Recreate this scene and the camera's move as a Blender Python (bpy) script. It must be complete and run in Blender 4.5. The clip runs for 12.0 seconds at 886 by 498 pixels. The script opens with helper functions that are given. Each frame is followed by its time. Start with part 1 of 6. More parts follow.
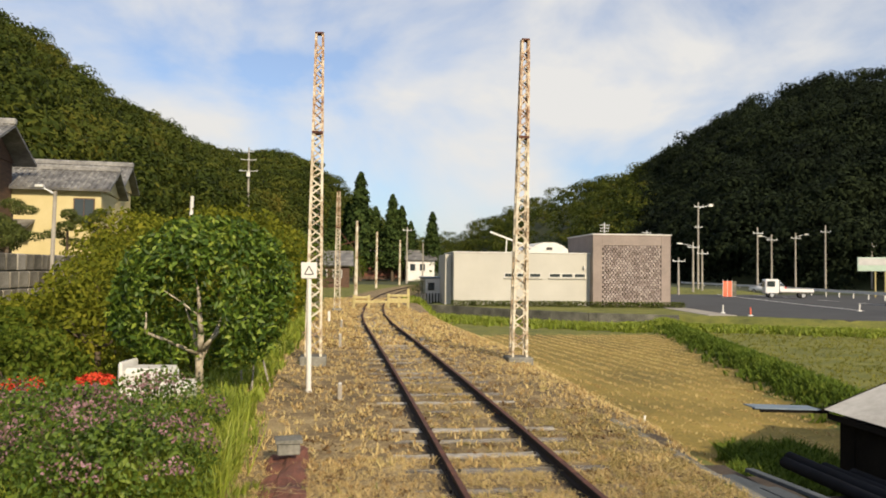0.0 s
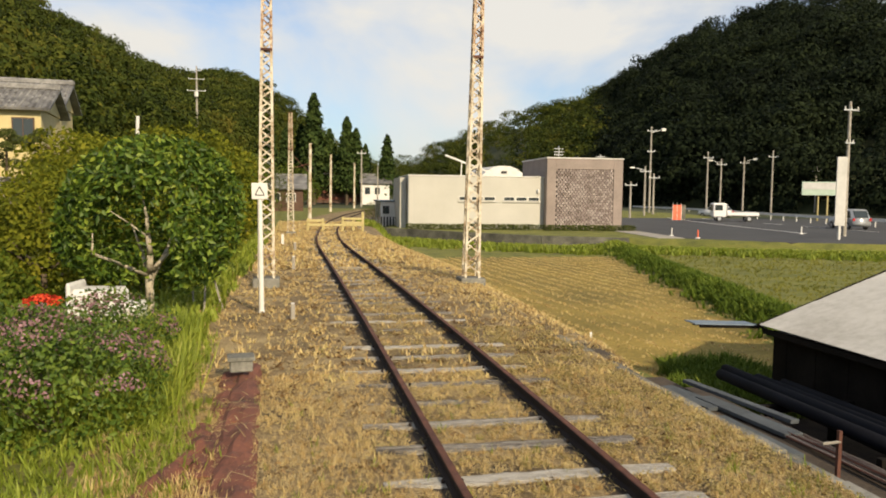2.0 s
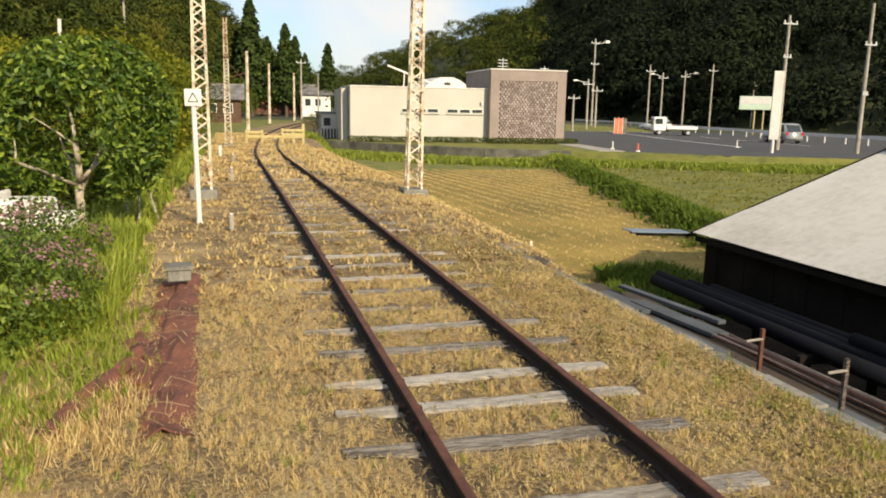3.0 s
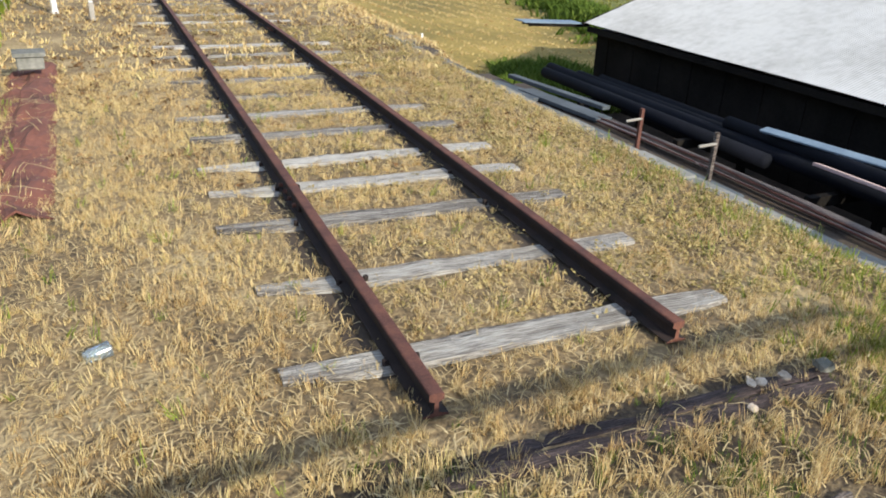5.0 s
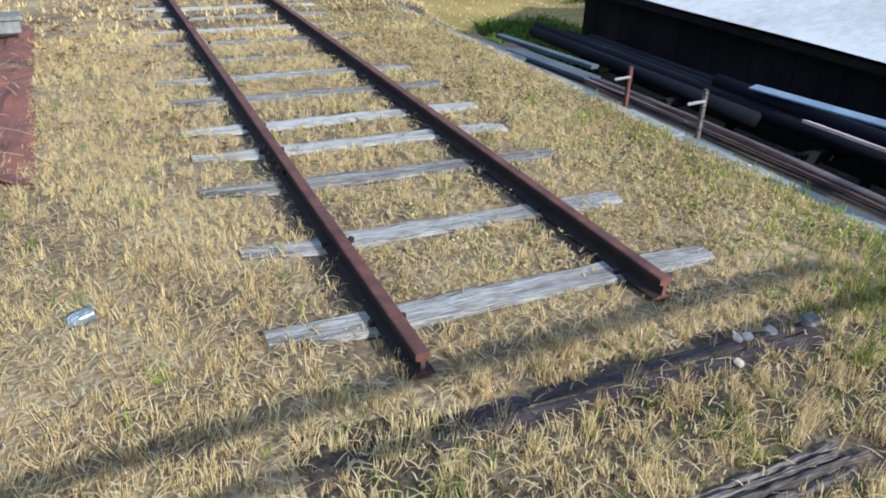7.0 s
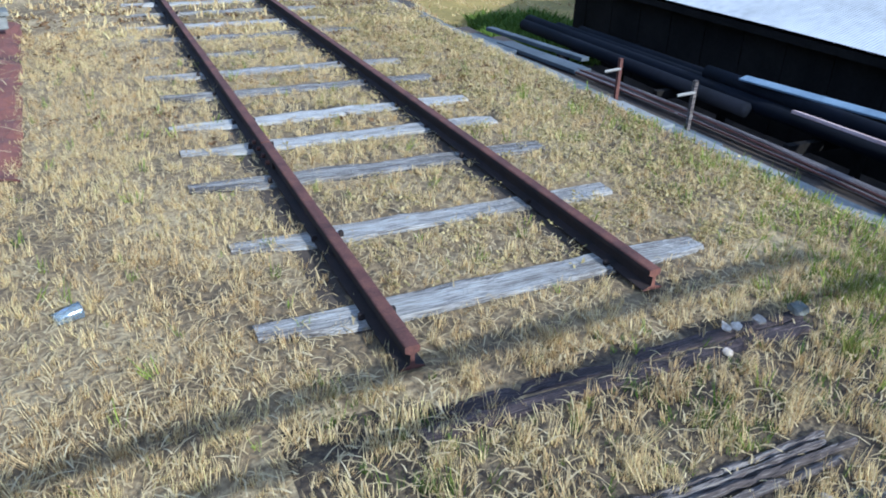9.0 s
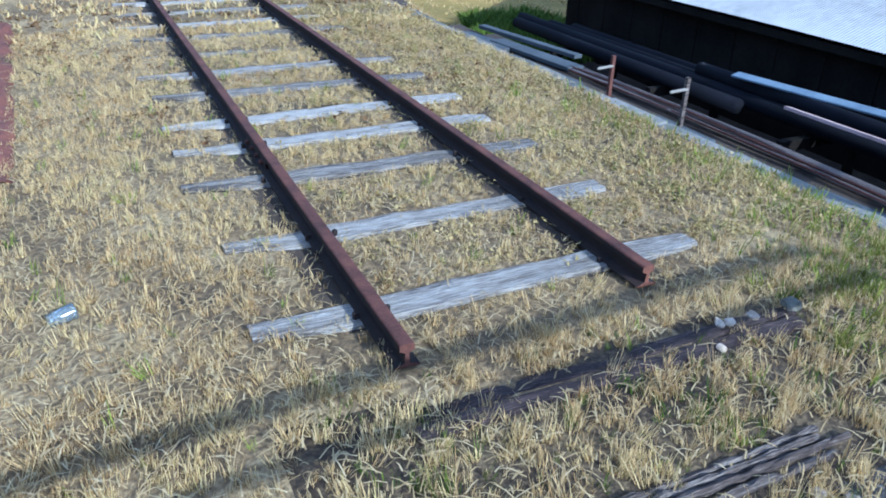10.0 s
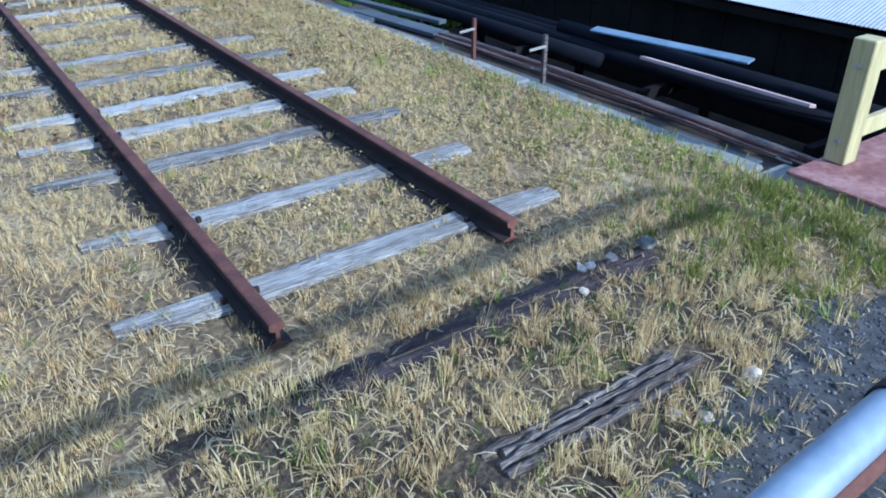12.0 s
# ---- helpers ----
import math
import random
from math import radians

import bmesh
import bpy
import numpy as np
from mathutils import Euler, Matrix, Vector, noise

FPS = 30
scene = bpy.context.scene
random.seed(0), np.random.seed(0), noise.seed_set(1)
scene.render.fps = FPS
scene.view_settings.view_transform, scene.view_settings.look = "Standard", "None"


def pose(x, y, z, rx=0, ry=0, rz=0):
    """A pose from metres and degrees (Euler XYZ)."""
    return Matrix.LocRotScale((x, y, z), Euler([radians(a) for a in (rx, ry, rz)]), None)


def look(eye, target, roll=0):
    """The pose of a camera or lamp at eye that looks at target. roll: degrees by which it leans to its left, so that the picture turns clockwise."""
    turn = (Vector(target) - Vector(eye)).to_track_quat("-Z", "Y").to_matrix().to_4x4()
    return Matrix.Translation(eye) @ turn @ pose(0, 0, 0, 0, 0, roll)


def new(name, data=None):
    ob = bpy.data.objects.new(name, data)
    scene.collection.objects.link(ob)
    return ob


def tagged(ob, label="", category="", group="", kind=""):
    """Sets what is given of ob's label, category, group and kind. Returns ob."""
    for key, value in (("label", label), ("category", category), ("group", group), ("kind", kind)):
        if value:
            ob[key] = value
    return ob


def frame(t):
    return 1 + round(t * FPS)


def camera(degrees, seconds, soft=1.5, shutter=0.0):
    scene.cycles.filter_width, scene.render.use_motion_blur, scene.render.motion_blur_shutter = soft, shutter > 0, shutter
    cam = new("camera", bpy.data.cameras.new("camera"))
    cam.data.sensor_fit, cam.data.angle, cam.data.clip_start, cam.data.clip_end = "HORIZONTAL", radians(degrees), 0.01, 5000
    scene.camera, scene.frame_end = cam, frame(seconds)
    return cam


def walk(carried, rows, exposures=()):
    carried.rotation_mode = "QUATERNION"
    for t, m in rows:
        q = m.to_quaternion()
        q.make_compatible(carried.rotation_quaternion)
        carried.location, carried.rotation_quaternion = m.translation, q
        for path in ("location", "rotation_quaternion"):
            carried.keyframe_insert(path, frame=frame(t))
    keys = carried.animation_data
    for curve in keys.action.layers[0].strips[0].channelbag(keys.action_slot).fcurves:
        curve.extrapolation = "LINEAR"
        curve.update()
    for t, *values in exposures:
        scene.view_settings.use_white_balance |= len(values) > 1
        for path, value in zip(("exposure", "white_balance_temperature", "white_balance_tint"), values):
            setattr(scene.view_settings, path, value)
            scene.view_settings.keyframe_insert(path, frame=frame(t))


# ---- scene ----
cam = camera(60.6, 12.0, soft=1.85)
PATH = [
    (0, (-1.604, -1.261, 1.824), (-1.33, 0.72, 1.876), 0.6),
    (0.5, (-1.609, -1.252, 1.817), (-1.333, 0.728, 1.869), 0.7),
    (1, (-1.601, -1.259, 1.808), (-1.306, 0.719, 1.835), 0.7),
    (1.5, (-1.579, -1.279, 1.788), (-1.238, 0.691, 1.75), 0.7),
    (2, (-1.562, -1.311, 1.778), (-1.171, 0.645, 1.631), 0.7),
    (2.5, (-1.544, -1.296, 1.749), (-1.093, 0.636, 1.494), 0.4),
    (3, (-1.536, -1.3, 1.711), (-1.004, 0.592, 1.342), 1.1),
    (3.5, (-1.515, -1.302, 1.656), (-0.928, 0.544, 1.16), 1.0),
    (3.7, (-1.513, -1.331, 1.649), (-0.891, 0.487, 1.095), 1.5),
    (5.3, (-1.382, -1.289, 1.454), (-0.637, 0.355, 0.592), 2.4),
    (5.5, (-1.382, -1.288, 1.451), (-0.64, 0.349, 0.575), 2.3),
    (6, (-1.376, -1.282, 1.447), (-0.633, 0.339, 0.541), 2.3),
    (6.5, (-1.371, -1.283, 1.445), (-0.627, 0.334, 0.533), 2.1),
    (7, (-1.365, -1.289, 1.446), (-0.618, 0.326, 0.533), 2.0),
    (9, (-1.349, -1.298, 1.441), (-0.59, 0.304, 0.515), 1.7),
    (9.5, (-1.348, -1.299, 1.441), (-0.584, 0.298, 0.511), 1.8),
    (10, (-1.347, -1.3, 1.442), (-0.576, 0.294, 0.512), 1.5),
    (10.5, (-1.349, -1.301, 1.442), (-0.569, 0.289, 0.512), 1.8),
    (11, (-1.349, -1.305, 1.443), (-0.558, 0.283, 0.52), 1.7),
    (11.5, (-1.33, -1.323, 1.439), (-0.529, 0.25, 0.499), 0.7),
    (11.7, (-1.292, -1.339, 1.394), (-0.447, 0.205, 0.444), -1.3),
    (11.8, (-1.285, -1.355, 1.422), (-0.369, 0.138, 0.456), -0.4),
    (11.9, (-1.268, -1.353, 1.393), (-0.339, 0.129, 0.423), -1.1),
    (12, (-1.247, -1.384, 1.433), (-0.264, 0.051, 0.444), -0.4),
]
walk(cam, [(t, look(eye, target, roll)) for t, eye, target, roll in PATH], [
    (0.0, 0.68, 6800, 10), (2.0, 0.70, 7100, 9), (3.5, 1.04, 6700, 9), (5.5, 1.22, 5300, 8), (7.1, 1.22, 4800, 8), (9.0, 1.21, 4400, 8), (12.0, 1.16, 4120, 8)])

# ---- light ----
SUN_AZ, SUN_EL = radians(162.0), radians(27.3)   # compass bearing of the sun from +y towards +x, and its height
world = bpy.data.worlds.new("world")
scene.world = world
world.use_nodes = True
wn, wl = world.node_tree.nodes, world.node_tree.links
wn.clear()
w_out = wn.new("ShaderNodeOutputWorld")
w_bg = wn.new("ShaderNodeBackground")
w_sky = wn.new("ShaderNodeTexSky")
w_sky.sky_type = "NISHITA"
w_sky.sun_disc = False
w_sky.sun_elevation = SUN_EL
w_sky.sun_rotation = SUN_AZ
w_sky.altitude = 200.0
w_sky.dust_density = 1.5
w_sky.ozone_density = 1.6
w_geo = wn.new("ShaderNodeTexCoord")
w_map = wn.new("ShaderNodeMapping")
w_map.inputs["Scale"].default_value = (1.0, 1.0, 1.6)
w_map.inputs["Location"].default_value = (0.62, 0.1, 0.05)
w_n1 = wn.new("ShaderNodeTexNoise")
w_n1.inputs["Scale"].default_value = 3.6
w_n1.inputs["Detail"].default_value = 7.0
w_n1.inputs["Roughness"].default_value = 0.52
w_n1.inputs["Distortion"].default_value = 0.35
w_ramp = wn.new("ShaderNodeValToRGB")
w_ramp.color_ramp.elements[0].position = 0.40
w_ramp.color_ramp.elements[1].position = 0.64
w_ramp.color_ramp.elements[0].color = (0.2, 0.2, 0.2, 1)
w_ramp.color_ramp.elements[1].color = (1, 1, 1, 1)
w_mix = wn.new("ShaderNodeMixRGB")
w_mix.inputs["Color2"].default_value = (9.6, 9.7, 9.8, 1)
wl.new(w_geo.outputs["Generated"], w_map.inputs["Vector"])
wl.new(w_map.outputs["Vector"], w_n1.inputs["Vector"])
wl.new(w_n1.outputs["Fac"], w_ramp.inputs["Fac"])
wl.new(w_ramp.outputs["Color"], w_mix.inputs["Fac"])
w_gain = wn.new("ShaderNodeVectorMath")
w_gain.operation = "MULTIPLY"
w_gain.inputs[1].default_value = (1.25, 1.5, 1.85)
wl.new(w_sky.outputs["Color"], w_gain.inputs[0])
wl.new(w_gain.outputs["Vector"], w_mix.inputs["Color1"])
wl.new(w_mix.outputs["Color"], w_bg.inputs["Color"])
w_bg.inputs["Strength"].default_value = 0.052
wl.new(w_bg.outputs["Background"], w_out.inputs["Surface"])
sun = new("sun", bpy.data.lights.new("sun", "SUN"))
sun.data.energy = 3.5
sun.data.angle = radians(0.6)
sun.data.color = (1.0, 0.83, 0.60)
sun.matrix_world = look((0, 0, 60), (-math.sin(SUN_AZ) * 60 * math.cos(SUN_EL), -math.cos(SUN_AZ) * 60 * math.cos(SUN_EL), 60 - 60 * math.sin(SUN_EL)))

# ---- materials ----


def material(name, rough=0.8, metal=0.0):
    m = bpy.data.materials.new(name)
    m.use_nodes = True
    b = m.node_tree.nodes["Principled BSDF"]
    b.inputs["Roughness"].default_value = rough
    b.inputs["Metallic"].default_value = metal
    return m, m.node_tree.nodes, m.node_tree.links, b


def noise_node(n, l, scale, detail=5.0, rough=0.6, stretch=None, coord="Object"):
    tc = n.new("ShaderNodeTexCoord")
    tex = n.new("ShaderNodeTexNoise")
    tex.inputs["Scale"].default_value = scale
    tex.inputs["Detail"].default_value = detail
    tex.inputs["Roughness"].default_value = rough
    if stretch:
        mp = n.new("ShaderNodeMapping")
        mp.inputs["Scale"].default_value = stretch
        l.new(tc.outputs[coord], mp.inputs["Vector"])
        l.new(mp.outputs["Vector"], tex.inputs["Vector"])
    else:
        l.new(tc.outputs[coord], tex.inputs["Vector"])
    return tex


def ramp_node(n, l, source, stops):
    r = n.new("ShaderNodeValToRGB")
    e = r.color_ramp.elements
    e[0].position, e[0].color = stops[0][0], (*stops[0][1], 1)
    e[1].position, e[1].color = stops[-1][0], (*stops[-1][1], 1)
    for p, c in stops[1:-1]:
        x = e.new(p)
        x.color = (*c, 1)
    l.new(source, r.inputs["Fac"])
    return r


def surface(name, stops, scale=4.0, fine=60.0, rough=0.85, metal=0.0, bump=0.3, stretch=None, depth=0.01, spread=0.5, island=0.0, objvar=0.0):
    """Two scales of noise through a colour ramp, with bump; island / objvar add brightness changes per piece."""
    m, n, l, b = material(name, rough, metal)
    n1 = noise_node(n, l, scale, 6.0, 0.62, stretch)
    n2 = noise_node(n, l, fine, 4.0, 0.6, stretch)
    mx = n.new("ShaderNodeMath")
    mx.operation = "MULTIPLY_ADD"
    l.new(n2.outputs["Fac"], mx.inputs[0])
    mx.inputs[1].default_value = spread
    sub = n.new("ShaderNodeMath")
    sub.operation = "ADD"
    l.new(n1.outputs["Fac"], sub.inputs[0])
    sub.inputs[1].default_value = -spread * 0.5
    l.new(sub.outputs[0], mx.inputs[2])
    fac = mx.outputs[0]
    if island or objvar:
        if island:
            g = n.new("ShaderNodeNewGeometry")
            src, amount = g.outputs["Random Per Island"], island
        else:
            g = n.new("ShaderNodeObjectInfo")
            src, amount = g.outputs["Random"], objvar
        ad = n.new("ShaderNodeMath")
        ad.operation = "MULTIPLY_ADD"
        l.new(src, ad.inputs[0])
        ad.inputs[1].default_value = amount
        s2 = n.new("ShaderNodeMath")
        s2.operation = "ADD"
        s2.inputs[1].default_value = -amount * 0.5
        l.new(fac, s2.inputs[0])
        l.new(s2.outputs[0], ad.inputs[2])
        fac = ad.outputs[0]
    r = ramp_node(n, l, fac, stops)
    l.new(r.outputs["Color"], b.inputs["Base Color"])
    if bump:
        bp = n.new("ShaderNodeBump")
        bp.inputs["Strength"].default_value = bump
        bp.inputs["Distance"].default_value = depth
        l.new(mx.outputs[0], bp.inputs["Height"])
        l.new(bp.outputs["Normal"], b.inputs["Normal"])
    return m


def leafy(name, stops, rough=0.55, through_light=0.25, patch=0.35, patch_scale=1.5):
    """Leaves or blades: colour by island and by slow patches, with some light passing through."""
    m, n, l, b = material(name, rough)
    b.inputs["Specular IOR Level"].default_value = 0.3 if rough < 0.6 else 0.12
    g = n.new("ShaderNodeNewGeometry")
    p = noise_node(n, l, patch_scale, 3.0)
    ad = n.new("ShaderNodeMath")
    ad.operation = "MULTIPLY_ADD"
    l.new(g.outputs["Random Per Island"], ad.inputs[0])
    ad.inputs[1].default_value = 1.0 - patch
    mu = n.new("ShaderNodeMath")
    mu.operation = "MULTIPLY_ADD"
    mu.inputs[1].default_value = patch * 3.0
    mu.inputs[2].default_value = -patch
    l.new(p.outputs["Fac"], mu.inputs[0])
    l.new(mu.outputs[0], ad.inputs[2])
    r = ramp_node(n, l, ad.outputs[0], stops)
    l.new(r.outputs["Color"], b.inputs["Base Color"])
    if through_light:
        tr = n.new("ShaderNodeBsdfTranslucent")
        mix = n.new("ShaderNodeMixShader")
        mix.inputs["Fac"].default_value = through_light
        l.new(r.outputs["Color"], tr.inputs["Color"])
        l.new(b.outputs["BSDF"], mix.inputs[1])
        l.new(tr.outputs["BSDF"], mix.inputs[2])
        l.new(mix.outputs["Shader"], n["Material Output"].inputs["Surface"])
    return m


M_DRY = surface("dry_turf", [(0.25, (0.05, 0.036, 0.02)), (0.5, (0.19, 0.135, 0.065)), (0.75, (0.42, 0.33, 0.17))], 1.6, 38.0, 0.95, bump=0.9, depth=0.02, spread=0.8)
M_GREEN = surface("green_turf", [(0.25, (0.055, 0.066, 0.012)), (0.5, (0.13, 0.14, 0.022)), (0.75, (0.21, 0.20, 0.036))], 0.8, 24.0, 0.95, bump=0.9, depth=0.03, spread=0.7)
M_FIELD = surface("stubble_soil", [(0.3, (0.12, 0.093, 0.016)), (0.5, (0.215, 0.158, 0.028)), (0.7, (0.33, 0.235, 0.05))], 0.25, 14.0, 0.95, bump=0.6, depth=0.03, spread=0.7)
# Darker brown dry turf, with the foreground's shade put into its colour.
M_DRYSHADE = surface("shade_dark_turf", [(0.25, (0.018, 0.013, 0.009)), (0.5, (0.07, 0.05, 0.028)), (0.75, (0.19, 0.145, 0.075))], 2.5, 45.0, 0.95, bump=0.9, depth=0.02, spread=0.9)
# Soil colour that also stands in for shade by the rails and in the pit.
M_SOILSHADE = surface("dark_soil_and_shade", [(0.3, (0.022, 0.015, 0.010)), (0.7, (0.075, 0.055, 0.036))], 3.0, 40.0, 0.95, bump=0.6)
# Grey gravel lowered in tone to include the shade lying over it.
M_GRAVEL = surface("grey_gravel_and_shade", [(0.25, (0.035, 0.034, 0.032)), (0.5, (0.08, 0.077, 0.072)), (0.8, (0.19, 0.182, 0.17))], 14.0, 110.0, 0.95, bump=0.5, island=0.7)
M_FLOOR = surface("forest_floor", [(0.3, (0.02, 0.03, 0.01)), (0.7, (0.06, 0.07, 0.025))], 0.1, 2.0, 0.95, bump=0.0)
M_ASPHALT = surface("asphalt", [(0.3, (0.036, 0.038, 0.042)), (0.7, (0.056, 0.058, 0.062))], 0.3, 40.0, 0.9, bump=0.2)
M_CONCRETE = surface("concrete", [(0.3, (0.20, 0.185, 0.16)), (0.5, (0.30, 0.28, 0.245)), (0.7, (0.39, 0.37, 0.335))], 1.5, 45.0, 0.9, bump=0.3)
M_DARKCON = surface("stained_concrete", [(0.3, (0.05, 0.05, 0.042)), (0.5, (0.11, 0.11, 0.09)), (0.7, (0.2, 0.19, 0.16))], 0.9, 20.0, 0.95, bump=0.4)
M_KERB = surface("weathered_kerb_concrete", [(0.3, (0.07, 0.07, 0.06)), (0.5, (0.15, 0.15, 0.13)), (0.7, (0.24, 0.235, 0.21))], 1.6, 30.0, 0.95, bump=0.4)
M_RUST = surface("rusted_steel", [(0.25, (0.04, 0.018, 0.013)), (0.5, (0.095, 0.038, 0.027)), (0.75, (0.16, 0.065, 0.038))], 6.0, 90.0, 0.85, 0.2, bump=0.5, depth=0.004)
# Rust darkened so the rail sides carry their shade in the colour.
M_RUSTSHADE = surface("shade_darkened_rust", [(0.3, (0.010, 0.007, 0.006)), (0.7, (0.028, 0.016, 0.012))], 6.0, 70.0, 0.9, 0.1, bump=0.4, depth=0.004)
M_SLEEPER = surface("weathered_sleeper_wood", [(0.24, (0.05, 0.042, 0.035)), (0.42, (0.19, 0.17, 0.145)), (0.6, (0.36, 0.34, 0.30)), (0.82, (0.54, 0.52, 0.47))], 2.5, 22.0, 0.95, bump=1.0, depth=0.02, stretch=(0.5, 7.0, 7.0), spread=1.0, objvar=0.3)
M_POLE = surface("flaking_cream_paint", [(0.28, (0.13, 0.06, 0.032)), (0.42, (0.34, 0.27, 0.18)), (0.54, (0.54, 0.50, 0.405)), (0.8, (0.60, 0.565, 0.475))], 2.2, 16.0, 0.7, bump=0.2, spread=0.6)
M_POLERUST = surface("rust_eaten_cream_paint", [(0.28, (0.12, 0.055, 0.03)), (0.45, (0.30, 0.19, 0.12)), (0.58, (0.50, 0.42, 0.32)), (0.8, (0.60, 0.55, 0.45))], 3.0, 18.0, 0.8, bump=0.3, spread=0.8)
M_CREAM = surface("cream_plaster", [(0.3, (0.41, 0.405, 0.37)), (0.7, (0.47, 0.465, 0.425))], 0.4, 20.0, 0.9, bump=0.1)
M_GREYTILE = surface("taupe_tile", [(0.3, (0.20, 0.165, 0.15)), (0.7, (0.26, 0.215, 0.195))], 1.0, 8.0, 0.75, bump=0.1)
M_SHEDROOF = surface("weathered_corrugated_sheet", [(0.25, (0.33, 0.32, 0.295)), (0.5, (0.47, 0.465, 0.44)), (0.75, (0.54, 0.535, 0.51))], 0.5, 9.0, 0.6, 0.0, bump=0.1)
# Dark boards blackened further to hold the deep shade under the eave.
M_SHADEBOARD = surface("shade_black_boards", [(0.3, (0.004, 0.0035, 0.003)), (0.7, (0.014, 0.012, 0.01))], 2.0, 30.0, 0.85, bump=0.3)

# ---- building helpers ----


def part(name, bm, mat, parent=None, label="", smooth=False):
    me = bpy.data.meshes.new(name)
    bm.to_mesh(me)
    bm.free()
    if smooth:
        me.polygons.foreach_set("use_smooth", [True] * len(me.polygons))
    if mat is not None:
        me.materials.append(mat)
    ob = new(name, me)
    ob.parent = parent
    if label:
        ob["label"] = label
    return ob


def np_mesh(name, verts, faces, mat, parent=None, smooth=False):
    me = bpy.data.meshes.new(name)
    verts = np.asarray(verts, dtype=np.float32)
    faces = np.asarray(faces, dtype=np.int32)
    k = faces.shape[1]
    me.vertices.add(len(verts))
    me.vertices.foreach_set("co", verts.ravel())
    me.loops.add(faces.size)
    me.loops.foreach_set("vertex_index", faces.ravel())
    me.polygons.add(len(faces))
    me.polygons.foreach_set("loop_start", np.arange(0, faces.size, k, dtype=np.int32))
    me.polygons.foreach_set("loop_total", np.full(len(faces), k, dtype=np.int32))
    if smooth:
        me.polygons.foreach_set("use_smooth", np.ones(len(faces), dtype=bool))
    me.update(calc_edges=True)
    me.validate()
    if mat is not None:
        me.materials.append(mat)
    ob = new(name, me)
    ob.parent = parent
    return ob


def thing(name, m, label, category, group="", kind=""):
    ob = new(name)
    ob.matrix_basis = m
    return tagged(ob, label, category, group, kind)


def box(bm, x0, x1, y0, y1, z0, z1, m=None):
    vs = [bm.verts.new((x, y, z)) for z in (z0, z1) for y in (y0, y1) for x in (x0, x1)]
    for f in ((0, 2, 3, 1), (4, 5, 7, 6), (0, 1, 5, 4), (2, 6, 7, 3), (1, 3, 7, 5), (0, 4, 6, 2)):
        bm.faces.new([vs[i] for i in f])
    if m is not None:
        bmesh.ops.transform(bm, matrix=m, verts=vs)
    return vs


def boxed(x0, x1, y0, y1, z0, z1, bevel=0.0, m=None):
    bm = bmesh.new()
    box(bm, x0, x1, y0, y1, z0, z1, m)
    if bevel:
        bmesh.ops.bevel(bm, geom=bm.edges[:], offset=bevel, segments=1, affect="EDGES")
    return bm


def rod(bm, a, b, r0, r1=None, sides=8, caps=True):
    """A tapered round bar from a to b."""
    a, b = Vector(a), Vector(b)
    r1 = r0 if r1 is None else r1
    q = (b - a).to_track_quat("Z", "Y")
    rings = []
    for c, r in ((a, r0), (b, r1)):
        rings.append([bm.verts.new(c + q @ Vector((r * math.cos(k * 2 * math.pi / sides), r * math.sin(k * 2 * math.pi / sides), 0))) for k in range(sides)])
    for k in range(sides):
        bm.faces.new((rings[0][k], rings[0][(k + 1) % sides], rings[1][(k + 1) % sides], rings[1][k]))
    if caps:
        bm.faces.new(rings[0][::-1])
        bm.faces.new(rings[1])


def rodded(a, b, r0, r1=None, sides=10):
    bm = bmesh.new()
    rod(bm, a, b, r0, r1, sides)
    return bm


def bar(bm, a, b, w, h, up=(0, 0, 1)):
    """A square bar from a to b, w wide and h high."""
    a, b = Vector(a), Vector(b)
    d = (b - a)
    z = Vector(up)
    x = d.cross(z).normalized()
    z = x.cross(d).normalized()
    vs = []
    for c in (a, b):
        for sx, sz in ((-1, -1), (1, -1), (1, 1), (-1, 1)):
            vs.append(bm.verts.new(c + x * sx * w / 2 + z * sz * h / 2))
    for f in ((3, 2, 1, 0), (4, 5, 6, 7), (0, 1, 5, 4), (1, 2, 6, 5), (2, 3, 7, 6), (3, 0, 4, 7)):
        bm.faces.new([vs[i] for i in f])
    return vs


def barred(a, b, w, h, up=(0, 0, 1)):
    bm = bmesh.new()
    bar(bm, a, b, w, h, up)
    return bm


def tile_mesh(tv, tf, place, yaw, size, tilt=None):
    """Copies of a small template (verts tv, faces tf) as plain arrays: place (n,3), yaw (n), size (n,3)."""
    n, k = len(place), len(tv)
    v = tv[None, :, :] * size[:, None, :]
    if tilt is not None:
        v = v.copy()
        v[:, :, 0] += v[:, :, 2] * tilt[:, 0, None]
        v[:, :, 1] += v[:, :, 2] * tilt[:, 1, None]
    c, s = np.cos(yaw)[:, None], np.sin(yaw)[:, None]
    x = v[:, :, 0] * c - v[:, :, 1] * s
    y = v[:, :, 0] * s + v[:, :, 1] * c
    out = np.stack([x, y, v[:, :, 2]], 2) + place[:, None, :]
    f = (tf[None, :, :] + (np.arange(n) * k)[:, None, None]).reshape(-1, tf.shape[1])
    return out.reshape(-1, 3), f


def smoothstep(a, b, x):
    t = np.clip((x - a) / (b - a), 0, 1)
    return t * t * (3 - 2 * t)


RNG = np.random.default_rng(7)

# ---- ground ----
FIELD_Z, ROAD_Z = -1.05, -0.95


